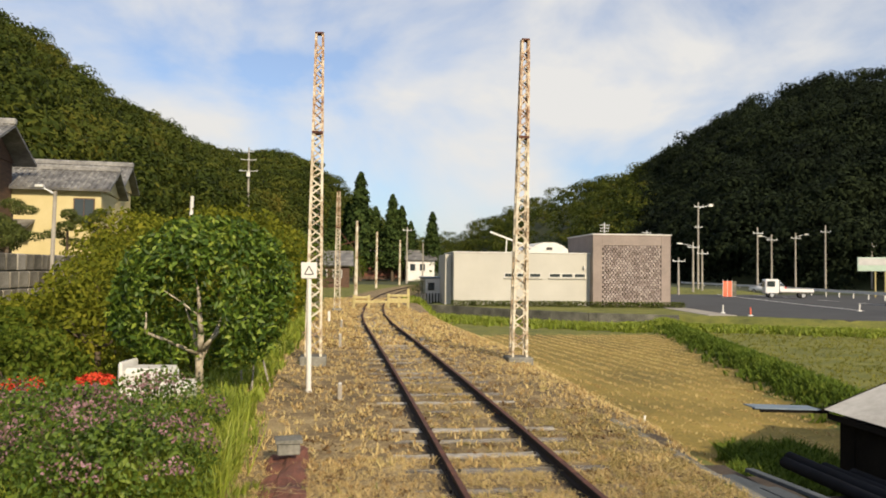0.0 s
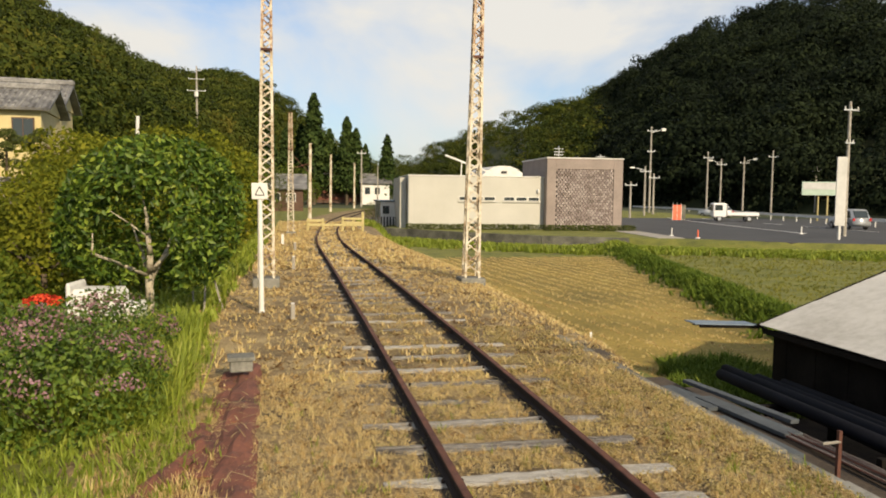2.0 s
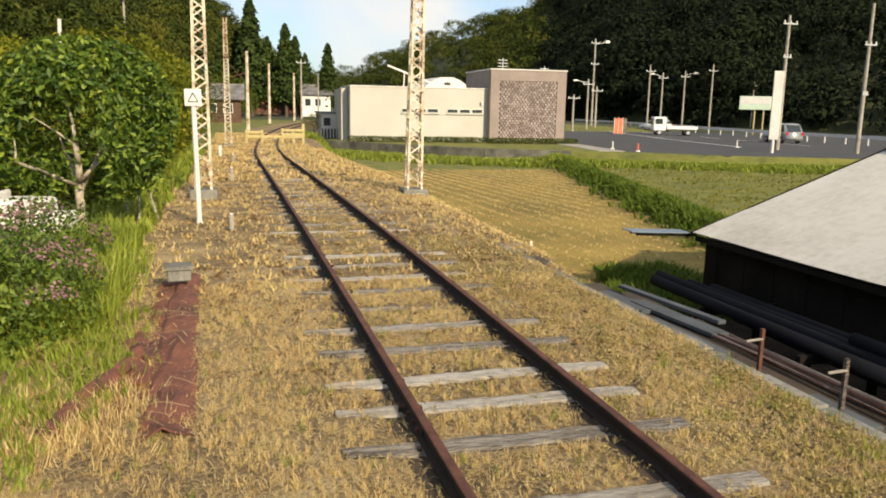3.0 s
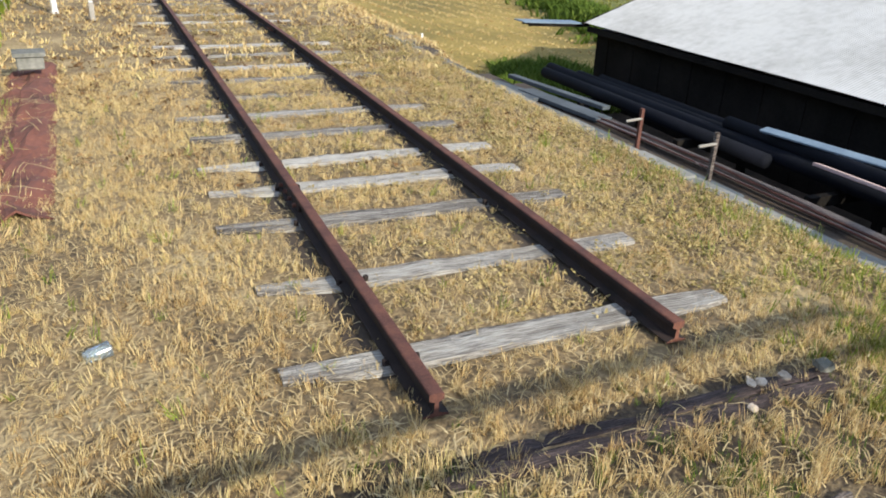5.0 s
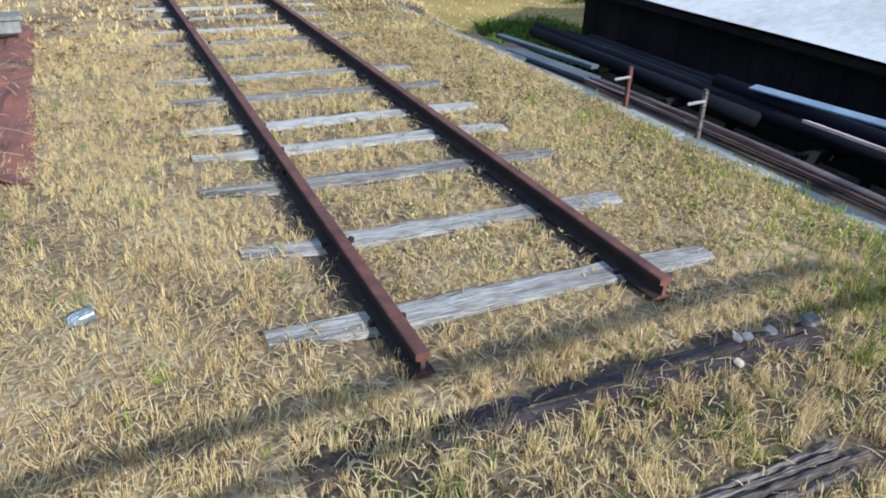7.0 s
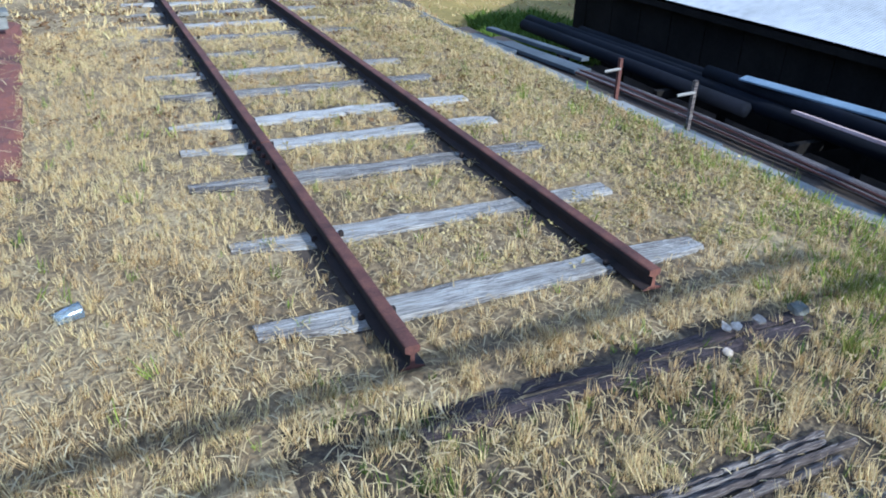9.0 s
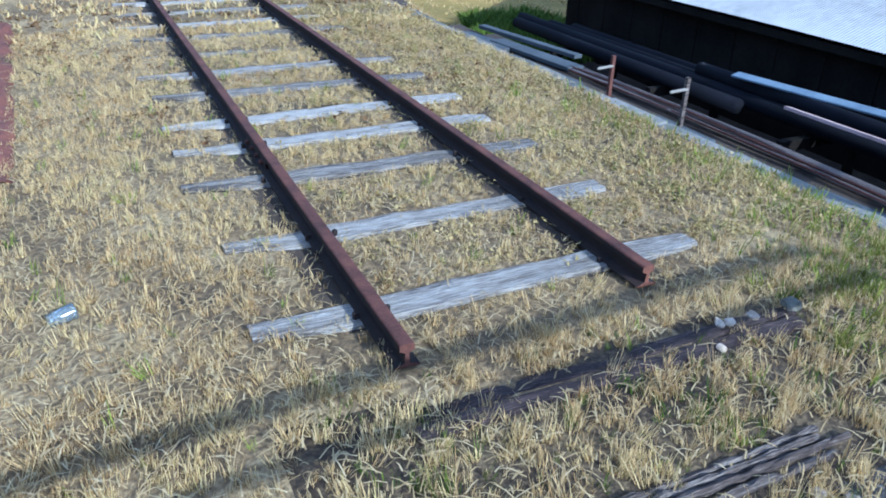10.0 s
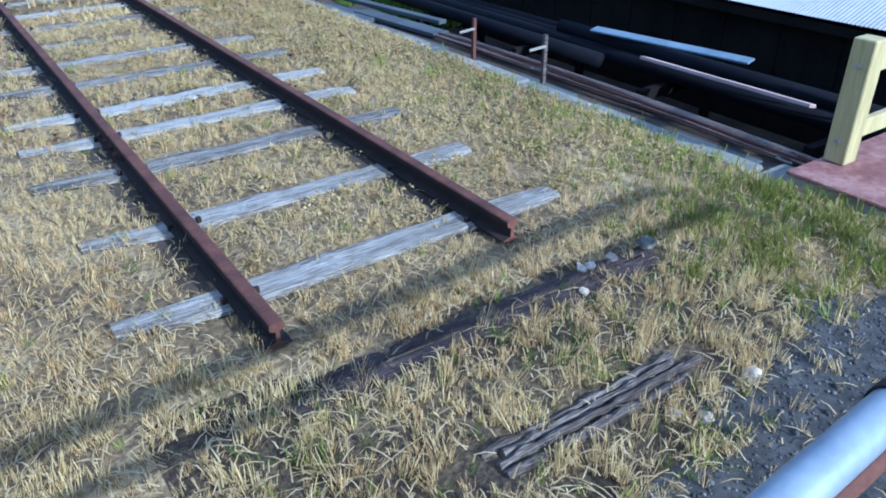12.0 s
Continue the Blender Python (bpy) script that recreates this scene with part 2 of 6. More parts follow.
def wave(x, y, s, seed=0.0):
    """Soft waves that never repeat in view, between about -1 and 1."""
    return (np.sin(x * s * 1.7 + seed + 1.3 * np.sin(y * s * 0.9 + seed)) + np.sin(y * s * 2.1 - seed * 2 + 1.1 * np.sin(x * s * 1.3 + 2)) + 0.6 * np.sin((x + y) * s * 3.7 + seed * 3)) / 2.6


def track_x(y):
    """The middle of the track bends slowly to the right far off."""
    d = np.maximum(0, y - 26.0)
    return 0.0017 * d * d


def track_z(y):
    """The track falls gently from a few metres ahead until it runs level again far off."""
    return -0.5 * smoothstep(4.0, 46.0, np.asarray(y, dtype=float))


def wall_y(x):
    """The line of the low retaining wall between the fields and the road."""
    return np.interp(x, [3.0, 4.2, 10.3, 14.5, 19.5, 28.0, 60.0], [61.0, 58.0, 50.3, 46.0, 43.6, 38.0, 28.0])


def balk_x(y):
    """The grassy balk between the two fields."""
    return 9.8 + (y - 15.4) * 0.31


def ground_z(x, y):
    rel = x - track_x(y)
    base = -0.110 + 0.010 * wave(x, y, 2.1) + track_z(y)
    near = 1 - smoothstep(5.5, 8.5, y)
    edge = 2.16 - 0.17 * near + 0.55 * smoothstep(9, 20, y)
    width = 0.1 * near + (1 - near) * 1.7
    field = -1.05 - 0.018 * np.clip(y - 8, 0, 40)
    low = -1.1 * near + (1 - near) * field
    drop = smoothstep(0, 1, (rel - edge) / width) * (1 - smoothstep(75, 90, y))
    z = base + (low - base) * drop
    z = z + 0.32 * np.exp(-((x - balk_x(y)) / 0.8) ** 2) * drop * (1 - near)
    rise = smoothstep(0.0, 0.5, y - wall_y(x)) * drop
    z = z + (ROAD_Z - z) * np.where(x > 3, rise, 0)
    for px, py, dip in ((-2.12, 15.9, 0.16), (2.55, 15.9, 0.10)):
        z = z - dip * np.exp(-((x - px) / 0.75) ** 2 - ((y - py + 0.7) / 1.5) ** 2)
    left = np.maximum(0, -x - 2.6)
    z = z - 0.2 * smoothstep(0, 2.5, left) * (1 - smoothstep(6, 9, left)) + 2.4 * smoothstep(9.6, 10.2, left) + 0.12 * np.maximum(0, left - 12)
    return z


def grid_axis(stops):
    out = []
    for a, b, s in stops:
        out.extend(np.arange(a, b, s))
    return np.array(out + [stops[-1][1]])


gx = grid_axis([(-2500, -400, 300), (-400, -60, 40), (-60, -20, 4), (-20, -6, 0.4), (-6, -1.0, 0.16), (-1.0, 1.0, 0.05), (1.0, 1.6, 0.12), (1.6, 3.0, 0.06), (3.0, 20, 0.35), (20, 40, 1.2), (40, 160, 10), (160, 2500, 260)])
gy = grid_axis([(-2500, -200, 300), (-200, -20, 20), (-20, -4, 1.6), (-4, 10, 0.14), (10, 30, 0.5), (30, 60, 0.8), (60, 130, 3), (130, 400, 20), (400, 3000, 260)])
GX, GY = np.meshgrid(gx, gy)
GZ = ground_z(GX, GY)
nx, ny = len(gx), len(gy)
idx = np.arange(nx * ny).reshape(ny, nx)
faces = np.stack([idx[:-1, :-1], idx[:-1, 1:], idx[1:, 1:], idx[1:, :-1]], -1).reshape(-1, 4)
ground = np_mesh("ground", np.stack([GX, GY, GZ], -1).reshape(-1, 3), faces, M_DRY, smooth=True)
tagged(ground, "dry mown turf and green weeds beside a disused railway", "ground", kind="structure")
for mt in (M_GREEN, M_FIELD, M_FLOOR, M_SOILSHADE, M_GRAVEL, M_DRYSHADE):
    ground.data.materials.append(mt)
cx, cy = (GX[:-1, :-1] + GX[1:, 1:]) / 2, (GY[:-1, :-1] + GY[1:, 1:]) / 2
crel = cx - track_x(cy) + 0.15 * wave(cx, cy, 3.0)
zone = np.zeros(cx.shape, dtype=np.int32)
zone[(crel > 3.6) | (crel < -3.0)] = 1
zone[(crel > 4.0) & (cy > 7.5) & (cy < 37 + 0.5 * wave(cx, cy, 0.7)) & (cx < balk_x(cy) - 1.0 + 0.2 * wave(cx, cy, 1.5))] = 2
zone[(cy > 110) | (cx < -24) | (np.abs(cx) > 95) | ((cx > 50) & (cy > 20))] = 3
plain = cx - track_x(cy)
# Pit floor coloured as dark soil in place of the pit's shade.
zone[(plain > 2.0) & (cy < 8.0 + 0.3 * wave(cx, cy, 3.0)) & (cy > -12) & (plain < 12)] = 4
# Strips left of each rail: bare soil plus the rail's shadow, as colour.
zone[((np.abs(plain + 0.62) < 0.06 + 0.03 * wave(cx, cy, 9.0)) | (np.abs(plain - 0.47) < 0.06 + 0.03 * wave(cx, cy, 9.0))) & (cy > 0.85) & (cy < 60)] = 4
# Foreground patch whose shade is painted as darker turf.
zone[(cy < 0.42 + 0.10 * wave(cx, cy, 4.0)) & (cy > -0.8) & (cx > -1.25 + 0.3 * wave(cx, cy, 3.0)) & (cx < 1.2)] = 6
zone[(((cy < -0.34 - 0.1 * wave(cx, cy, 3.0)) & (cx > 0.3 + 0.1 * wave(cx, cy, 4.0))) | (cy < -0.55)) & (cy > -4) & (cx > -4) & (cx < 2.2)] = 5
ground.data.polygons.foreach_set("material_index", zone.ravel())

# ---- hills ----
# Conifer and deep broadleaf colours are lowered to hold the right hillside's shade.
M_CONIFER = leafy("shade_dark_conifers", [(0.0, (0.005, 0.009, 0.005)), (0.5, (0.010, 0.017, 0.008)), (1.0, (0.021, 0.031, 0.012))], 0.8, 0.1, 0.6, 0.09)
M_DEEPSHADE = leafy("shade_dark_broadleaf", [(0.0, (0.006, 0.010, 0.005)), (0.5, (0.011, 0.018, 0.008)), (1.0, (0.021, 0.030, 0.011))], 0.9, 0.1, 0.6, 0.05)
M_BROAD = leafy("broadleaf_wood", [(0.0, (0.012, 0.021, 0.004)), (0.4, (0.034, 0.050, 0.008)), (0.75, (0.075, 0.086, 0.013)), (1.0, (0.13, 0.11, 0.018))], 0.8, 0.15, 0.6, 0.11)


def polar(az, el, d):
    """A ridge point seen from the rails' end at a bearing, a height angle and a distance."""
    a = radians(az)
    return Vector((-1.6 + d * math.sin(a), -1.3 + d * math.cos(a), 1.8 + d * math.tan(radians(el))))


def hill(name, ridge, foot, label, rows=26, cols=90, rough=3.0):
    """A hillside lofted from its foot to its ridge and down behind; returns the sheet's sampler for the trees."""
    def along(line, u):
        s = u * (len(line) - 1)
        i = min(int(s), len(line) - 2)
        return line[i].lerp(line[i + 1], s - i)

    def at(u, v):
        r, f = along(ridge, u), along(foot, u)
        if v <= 1.0:
            p = f.lerp(r, v)
            p.z = f.z + (r.z - f.z) * (v ** 0.85)
        else:
            p = r + (r - f) * (v - 1.0)
            p.z = r.z - (r.z - f.z) * (v - 1.0) * 1.2
        p.z += rough * noise.noise(Vector((p.x * 0.02, p.y * 0.02, 0.3))) * min(1.0, v * 2) * (1.0 if v < 1 else 0.6) - 1.5
        return p
    vs = [at(c / cols, 1.35 * r / rows) for r in range(rows + 1) for c in range(cols + 1)]
    k = np.arange((rows + 1) * (cols + 1)).reshape(rows + 1, cols + 1)
    fs = np.stack([k[:-1, :-1], k[:-1, 1:], k[1:, 1:], k[1:, :-1]], -1).reshape(-1, 4)
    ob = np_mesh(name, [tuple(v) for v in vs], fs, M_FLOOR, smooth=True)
    tagged(ob, label, "hill", kind="structure")
    return at


def crown_template(kind, seed):
    """A ragged tree crown made of many small sprays, about 1 m high."""
    rng = np.random.default_rng(seed)
    vs, fs = [], []
    count = 70 if kind == "conifer" else 290
    for k in range(count):
        if kind == "conifer":
            h = rng.uniform(0.02, 1.0) ** 0.9
            r = (0.20 * (1 - h) + 0.015) * rng.uniform(0.55, 1.15)
            size = 0.07 * (1.15 - h)
            droop = -0.05
        else:
            lobe = k % 9
            la, lh = lobe * 2.4 + seed, 0.25 + 0.5 * ((lobe * 0.37 + seed * 0.13) % 1.0)
            d = rng.normal(size=3)
            d /= np.linalg.norm(d)
            d[2] = abs(d[2]) * 0.9
            c = np.array((0.27 * math.cos(la), 0.27 * math.sin(la), lh)) if lobe else np.array((0, 0, 0.72))
            p = c + d * rng.uniform(0.15, 0.24)
            h, size, droop = p[2], 0.042, 0.0
        if kind == "conifer":
            a = rng.uniform(0, 2 * math.pi)
            p = np.array((r * math.cos(a), r * math.sin(a), h))
            d = np.array((math.cos(a), math.sin(a), 0.2))
        t = np.cross(d, rng.normal(size=3))
        t /= np.linalg.norm(t)
        b = np.cross(d, t)
        n0 = len(vs)
        for ang in (0, 2.1, 4.2):
            w = ang + rng.uniform(-0.5, 0.5)
            q = p + size * rng.uniform(0.7, 1.4) * (math.cos(w) * t + math.sin(w) * b)
            q[2] += droop * rng.uniform(0, 1)
            vs.append(q)
        vs.append(p + d * size * 0.45)
        fs += [(n0, n0 + 1, n0 + 3), (n0 + 1, n0 + 2, n0 + 3)]
    return np.array(vs), np.array(fs)


def wood(name, at, count, kind, size, label, seed, vmin=0.02, vmax=1.12, umin=0.0, umax=1.0, mat=None):
    rng = np.random.default_rng(seed)
    allv, allf, base = [], [], 0
    for k in range(3):
        tv, tf = crown_template(kind, seed * 10 + k)
        n = count // 3
        uv = np.stack([rng.uniform(umin, umax, n), rng.uniform(vmin, vmax, n)], 1)
        pl = np.array([tuple(at(min(1.0, u), v)) for u, v in uv])
        s = rng.uniform(size[0], size[1], n)
        wide = s * rng.uniform(0.85, 1.3, n) * (1.0 if kind == "conifer" else 1.0)
        v, f = tile_mesh(tv, tf, pl, rng.uniform(0, 6.28, n), np.stack([wide, wide, s], 1))
        allv.append(v)
        allf.append(f + base)
        base += len(v)
    ob = np_mesh(name, np.concatenate(allv), np.concatenate(allf), mat or (M_CONIFER if kind == "conifer" else M_BROAD))
    return tagged(ob, label, "trees", kind="stuff")


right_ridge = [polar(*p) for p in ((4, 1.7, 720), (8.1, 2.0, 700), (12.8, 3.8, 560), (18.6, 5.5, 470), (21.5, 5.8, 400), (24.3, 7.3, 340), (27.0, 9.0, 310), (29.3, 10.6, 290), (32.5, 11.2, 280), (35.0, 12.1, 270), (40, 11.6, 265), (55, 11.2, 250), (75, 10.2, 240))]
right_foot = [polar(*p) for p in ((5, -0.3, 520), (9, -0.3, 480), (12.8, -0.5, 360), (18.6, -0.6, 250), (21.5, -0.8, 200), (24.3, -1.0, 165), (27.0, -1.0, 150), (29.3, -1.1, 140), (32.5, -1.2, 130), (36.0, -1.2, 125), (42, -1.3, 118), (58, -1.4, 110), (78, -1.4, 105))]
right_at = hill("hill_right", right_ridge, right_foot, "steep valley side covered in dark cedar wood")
wood("cedar_wood", right_at, 2100, "conifer", (6.5, 10.5), "dense cedars covering the far valley side, colour darkened for shade", 3, vmin=0.0, umin=0.33)
wood("mixed_wood", right_at, 810, "broad", (7.0, 12.5), "broadleaf trees among the cedars, leaf colour darkened for shade", 4, vmin=0.0, vmax=1.0, umin=0.36, mat=M_DEEPSHADE)
# Lighter leaf colour at the far end stands in for distance haze.
wood("far_wood", right_at, 390, "broad", (9.0, 15.0), "broadleaf wood on the far end of the ridge, paler green in place of haze", 14, vmin=0.0, vmax=1.0, umax=0.38)
left_ridge = [polar(*p) for p in ((-75, 15.3, 190), (-50, 16.3, 180), (-30, 15.8, 175), (-22.8, 13.9, 175), (-19.4, 11.9, 180), (-15.9, 9.7, 190), (-13.3, 8.9, 200), (-10.2, 7.6, 215), (-8.2, 7.2, 225), (-5.0, 7.5, 235), (-2.5, 7.0, 240), (0.0, 4.9, 250), (2.0, 3.1, 260), (4.5, 0.9, 270))]
left_foot = [polar(*p) for p in ((-80, 0, 40), (-58, 0, 42), (-40, 1.0, 45), (-27, 1.5, 55), (-23, 1.5, 62), (-19, 1.2, 72), (-15.5, 1.0, 80), (-12, 0.6, 95), (-9.5, 0.3, 110), (-6.0, 0.0, 125), (-3.5, -0.2, 140), (-1.0, -0.3, 160), (1.0, -0.4, 185), (3.5, -0.5, 215))]
left_at = hill("hill_left", left_ridge, left_foot, "wooded hillside behind the houses")
wood("hillside_wood", left_at, 1900, "broad", (5.0, 9.5), "sunlit olive green broadleaf hillside trees", 5, vmin=0.0)
wood("hillside_cedars", left_at, 650, "conifer", (5.5, 9.0), "scattered tall cedars along the hillside", 6, vmin=0.3)

# ---- track ----


GAUGE_HALF = 0.5465


def rail_profile():
    """Light flat-bottomed rail, 94 mm high, head top at z = 0."""
    half = [(0.047, -0.094), (0.047, -0.087), (0.010, -0.076), (0.007, -0.036), (0.027, -0.027), (0.0275, -0.007), (0.025, -0.002), (0.018, 0.0)]
    return half + [(-x, z) for x, z in reversed(half)]


def rail(side, y0, joints):
    prof = rail_profile()
    root = thing("rail", pose(0, 0, 0), "rusted flat-bottomed steel rail spiked to wooden sleepers", "rail", "track rails")
    ys = [y0] + list(joints)
    for a, b in zip(ys[:-1], ys[1:]):
        bm = bmesh.new()
        steps = 1 if b <= 4 else int((b - a) / 2) + 1
        prev = None
        for i in range(steps + 1):
            y = a + 0.006 + (b - 0.012 - a) * i / steps
            xc = float(track_x(y)) + side * GAUGE_HALF
            zc = float(track_z(y))
            ring = [bm.verts.new((xc + px, y, pz + zc)) for px, pz in prof]
            if prev:
                for k in range(len(prof)):
                    bm.faces.new((prev[k], prev[(k + 1) % len(prof)], ring[(k + 1) % len(prof)], ring[k]))
            else:
                bm.faces.new(ring)
            prev = ring
        bm.faces.new(prev[::-1])
        bmesh.ops.recalc_face_normals(bm, faces=bm.faces[:])
        # Faces other than head top and ends get the shade-darkened rust.
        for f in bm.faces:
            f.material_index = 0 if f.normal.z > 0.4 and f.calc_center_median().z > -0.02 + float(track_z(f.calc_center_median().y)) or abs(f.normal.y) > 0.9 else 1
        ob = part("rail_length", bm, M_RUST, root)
        ob.data.materials.append(M_RUSTSHADE)
    for j in joints[:-1]:
        for s in (-1, 1):
            xc = float(track_x(j)) + side * GAUGE_HALF + s * 0.017
            zc = float(track_z(j))
            plate = part("fishplate", boxed(xc - 0.008, xc + 0.008, j - 0.23, j + 0.23, zc - 0.075, zc - 0.034, 0.003), M_RUSTSHADE, root)
            for dy in (-0.17, -0.06, 0.06, 0.17):
                part("bolt", rodded((xc + s * 0.007, j + dy, zc - 0.055), (xc + s * 0.028, j + dy, zc - 0.055), 0.012, sides=6), M_RUST, plate)
    return root


rail(-1, 0.60, (2.72, 12.7, 22.7, 32.7, 42.7, 140.0))
rail(1, 0.72, (8.7, 18.7, 28.7, 38.7, 140.0))

SLEEPER_Y = [1.0, 1.68, 2.39, 2.93, 3.41, 4.05, 4.62]
sleeper_rng = random.Random(4)
y = 5.3
while y < 60:
    SLEEPER_Y.append(y)
    y += 0.66 + sleeper_rng.uniform(-0.06, 0.06)


def sleeper_mesh(seed):
    rng = random.Random(seed)
    bm = bmesh.new()
    n = 12
    rings = []
    for i in range(n + 1):
        x = -0.98 + 1.98 * i / n
        w = 0.081 * (1 - (0.45 if i == 0 else 0.25 if i in (1, n) else 0)) + rng.uniform(-0.006, 0.006)
        back = 0.03 if i == 0 else 0.012 if i == 1 else 0.0
        h = -0.090 + rng.uniform(-0.007, 0.003)
        jag = rng.uniform(-0.03, 0.03) if i in (0, n) else 0
        rings.append([bm.verts.new((x + jag, sy * w * k + back, z)) for sy, k, z in ((-1, 1, -0.20), (-1, 1, h - 0.012), (-1, 0.86, h), (1, 0.86, h + rng.uniform(-0.006, 0.003)), (1, 1, h - 0.012), (1, 1, -0.20))])
    for a, b in zip(rings[:-1], rings[1:]):
        for k in range(6):
            bm.faces.new((a[k], a[(k + 1) % 6], b[(k + 1) % 6], b[k]))
    bm.faces.new(rings[0])
    bm.faces.new(rings[-1][::-1])
    bmesh.ops.recalc_face_normals(bm, faces=bm.faces[:])
    me = bpy.data.meshes.new("sleeper")
    bm.to_mesh(me)
    bm.free()
    me.materials.append(M_SLEEPER)
    return me


SLEEPERS = [sleeper_mesh(s) for s in range(6)]
for i, y in enumerate(SLEEPER_Y):
    ob = new("sleeper", SLEEPERS[i % 6])
    sink = float(track_z(y)) + (0.0 if y < 5 else -sleeper_rng.uniform(0.0, 0.025))
    ob.matrix_basis = pose(float(track_x(y)) + sleeper_rng.uniform(-0.03, 0.05), y, sink, 0, 0, sleeper_rng.uniform(-1.0, 0.4) if y < 5 else sleeper_rng.uniform(-1.2, 1.2))
    tagged(ob, "grey weathered wooden railway sleeper half sunk in dry grass", "sleeper", "track sleepers")
    if y < 8:
        for side in (-1, 1):
            for gap in (-0.062, 0.062):
                part("rail_spike", boxed(side * GAUGE_HALF + gap - 0.011, side * GAUGE_HALF + gap + 0.011, -0.05, -0.028, -0.11, -0.066, 0.004), M_RUSTSHADE, ob)

# ---- lattice poles ----


def lattice_pole(x, y, z0, height, lean, label):
    root = thing("lattice_pole", pose(x, y, z0, 0, lean, 0), label, "pole", "catenary poles")
    part("footing", boxed(-0.29, 0.29, -0.29, 0.29, -0.5, 0.14, 0.02), M_KERB, root, "weathered concrete footing")
    wb, wt = 0.165, 0.075

    def half(z):
        return wb + (wt - wb) * z / height
    splice = height * 0.695
    for sx in (-1, 1):
        for sy in (-1, 1):
            for z0_, z1_, mt in ((0.1, splice, M_POLE), (splice, height, M_POLERUST)):
                bm = bmesh.new()
                a, b = Vector((sx * half(z0_), sy * half(z0_), z0_)), Vector((sx * half(z1_), sy * half(z1_), z1_))
                bar(bm, a, b, 0.052, 0.007, (0, 1, 0))
                bar(bm, a + Vector((sx * 0.024, -sy * 0.024, 0)), b + Vector((sx * 0.024, -sy * 0.024, 0)), 0.007, 0.052, (0, 1, 0))
                part("corner_angle", bm, mt, root)
    z, k = 0.25, 0
    while z < height - 0.3:
        step = max(0.17, 1.45 * half(z))
        h0, h1 = half(z), half(z + step)
        for face in range(4):
            s = 1 if (k + face) % 2 else -1
            m = Matrix.Rotation(face * math.pi / 2, 4, "Z")
            bm = bmesh.new()
            bar(bm, m @ Vector((-s * h0, -h0 - 0.004, z)), m @ Vector((s * h1, -h1 - 0.004, z + step)), 0.036, 0.006, m @ Vector((0, 1, 0)))
            part("lacing_bar", bm, M_POLE if z < splice else M_POLERUST, root)
        z += step
        k += 1
    h = half(splice) + 0.02
    part("splice_collar", boxed(-h, h, -h, h, splice - 0.03, splice + 0.03, 0.004), M_RUST, root)
    part("cap", boxed(-wt - 0.02, wt + 0.02, -wt - 0.02, wt + 0.02, height - 0.02, height + 0.02, 0.004), M_RUST, root)
    return root


lattice_pole(-2.12, 15.9, -0.28, 7.36, 0.3, "cream painted steel lattice pole with rust, on a concrete footing")
lattice_pole(2.55, 15.9, -0.32, 7.5, 0.8, "rust-streaked cream steel lattice pole on a concrete footing at the bank")

# ---- white building ----
M_GLASS, gn, gl, gb = material("dark_window_glass", 0.08)
gb.inputs["Base Color"].default_value = (0.03, 0.04, 0.045, 1)
M_WHITE = surface("white_paint", [(0.3, (0.53, 0.53, 0.51)), (0.7, (0.68, 0.68, 0.66))], 1.5, 30.0, 0.6, bump=0.1)
M_METAL = surface("galvanised_steel", [(0.3, (0.34, 0.36, 0.38)), (0.7, (0.5, 0.52, 0.54))], 3.0, 50.0, 0.45, 0.7, bump=0.1)
# Dark backing colour holds the shade behind the pierced bricks.
M_BACKSHADE = surface("recess_shade", [(0.3, (0.03, 0.028, 0.026)), (0.7, (0.06, 0.055, 0.05))], 1.0, 10.0, 0.9)
M_BRICK = surface("screen_brick", [(0.25, (0.20, 0.16, 0.15)), (0.5, (0.30, 0.25, 0.235)), (0.8, (0.40, 0.35, 0.33))], 2.0, 15.0, 0.85, bump=0.1, island=0.5)
building = thing("public_building", pose(6.6, 56, ROAD_Z - 0.15, 0, 0, -3.0), "flat-roofed cream building with a taupe brick screen block", "building")
bm = boxed(0.55, 11.4, 0, 8, 0, 4.18, 0.03)
part("wall", bm, M_CREAM, building)
part("side_wing", boxed(0.0, 0.5, 1.2, 7.5, 0, 4.05, 0.02), M_CREAM, building)
part("parapet_cap", boxed(0.50, 11.3, -0.05, 8.05, 4.184, 4.26, 0.01), M_WHITE, building)
for x0, n in ((4.45, 3), (7.95, 3)):
    sill = part("window_sill", boxed(x0 - 0.05, x0 + n * 0.98 + 0.05, -0.12, -0.003, 2.22, 2.30, 0.01), M_CREAM, building)
    for k in range(n):
        x = x0 + k * 0.98
        w = part("window", boxed(x, x + 0.9, -0.03, -0.004, 2.32, 2.66), M_WHITE, building)
        part("pane", boxed(x + 0.05, x + 0.85, -0.05, -0.034, 2.37, 2.61), M_GLASS, w)
part("wall_lamp", rodded((10.7, -0.14, 3.0), (10.7, -0.14, 3.25), 0.09), M_WHITE, building)
gx0, gx1, gy0 = 11.2, 17.3, -0.75
block = part("screen_block", boxed(gx0, gx1, gy0 + 0.25, 7, -0.1, 5.65, 0.02), M_BACKSHADE, building, "taupe block with a pierced brick screen")
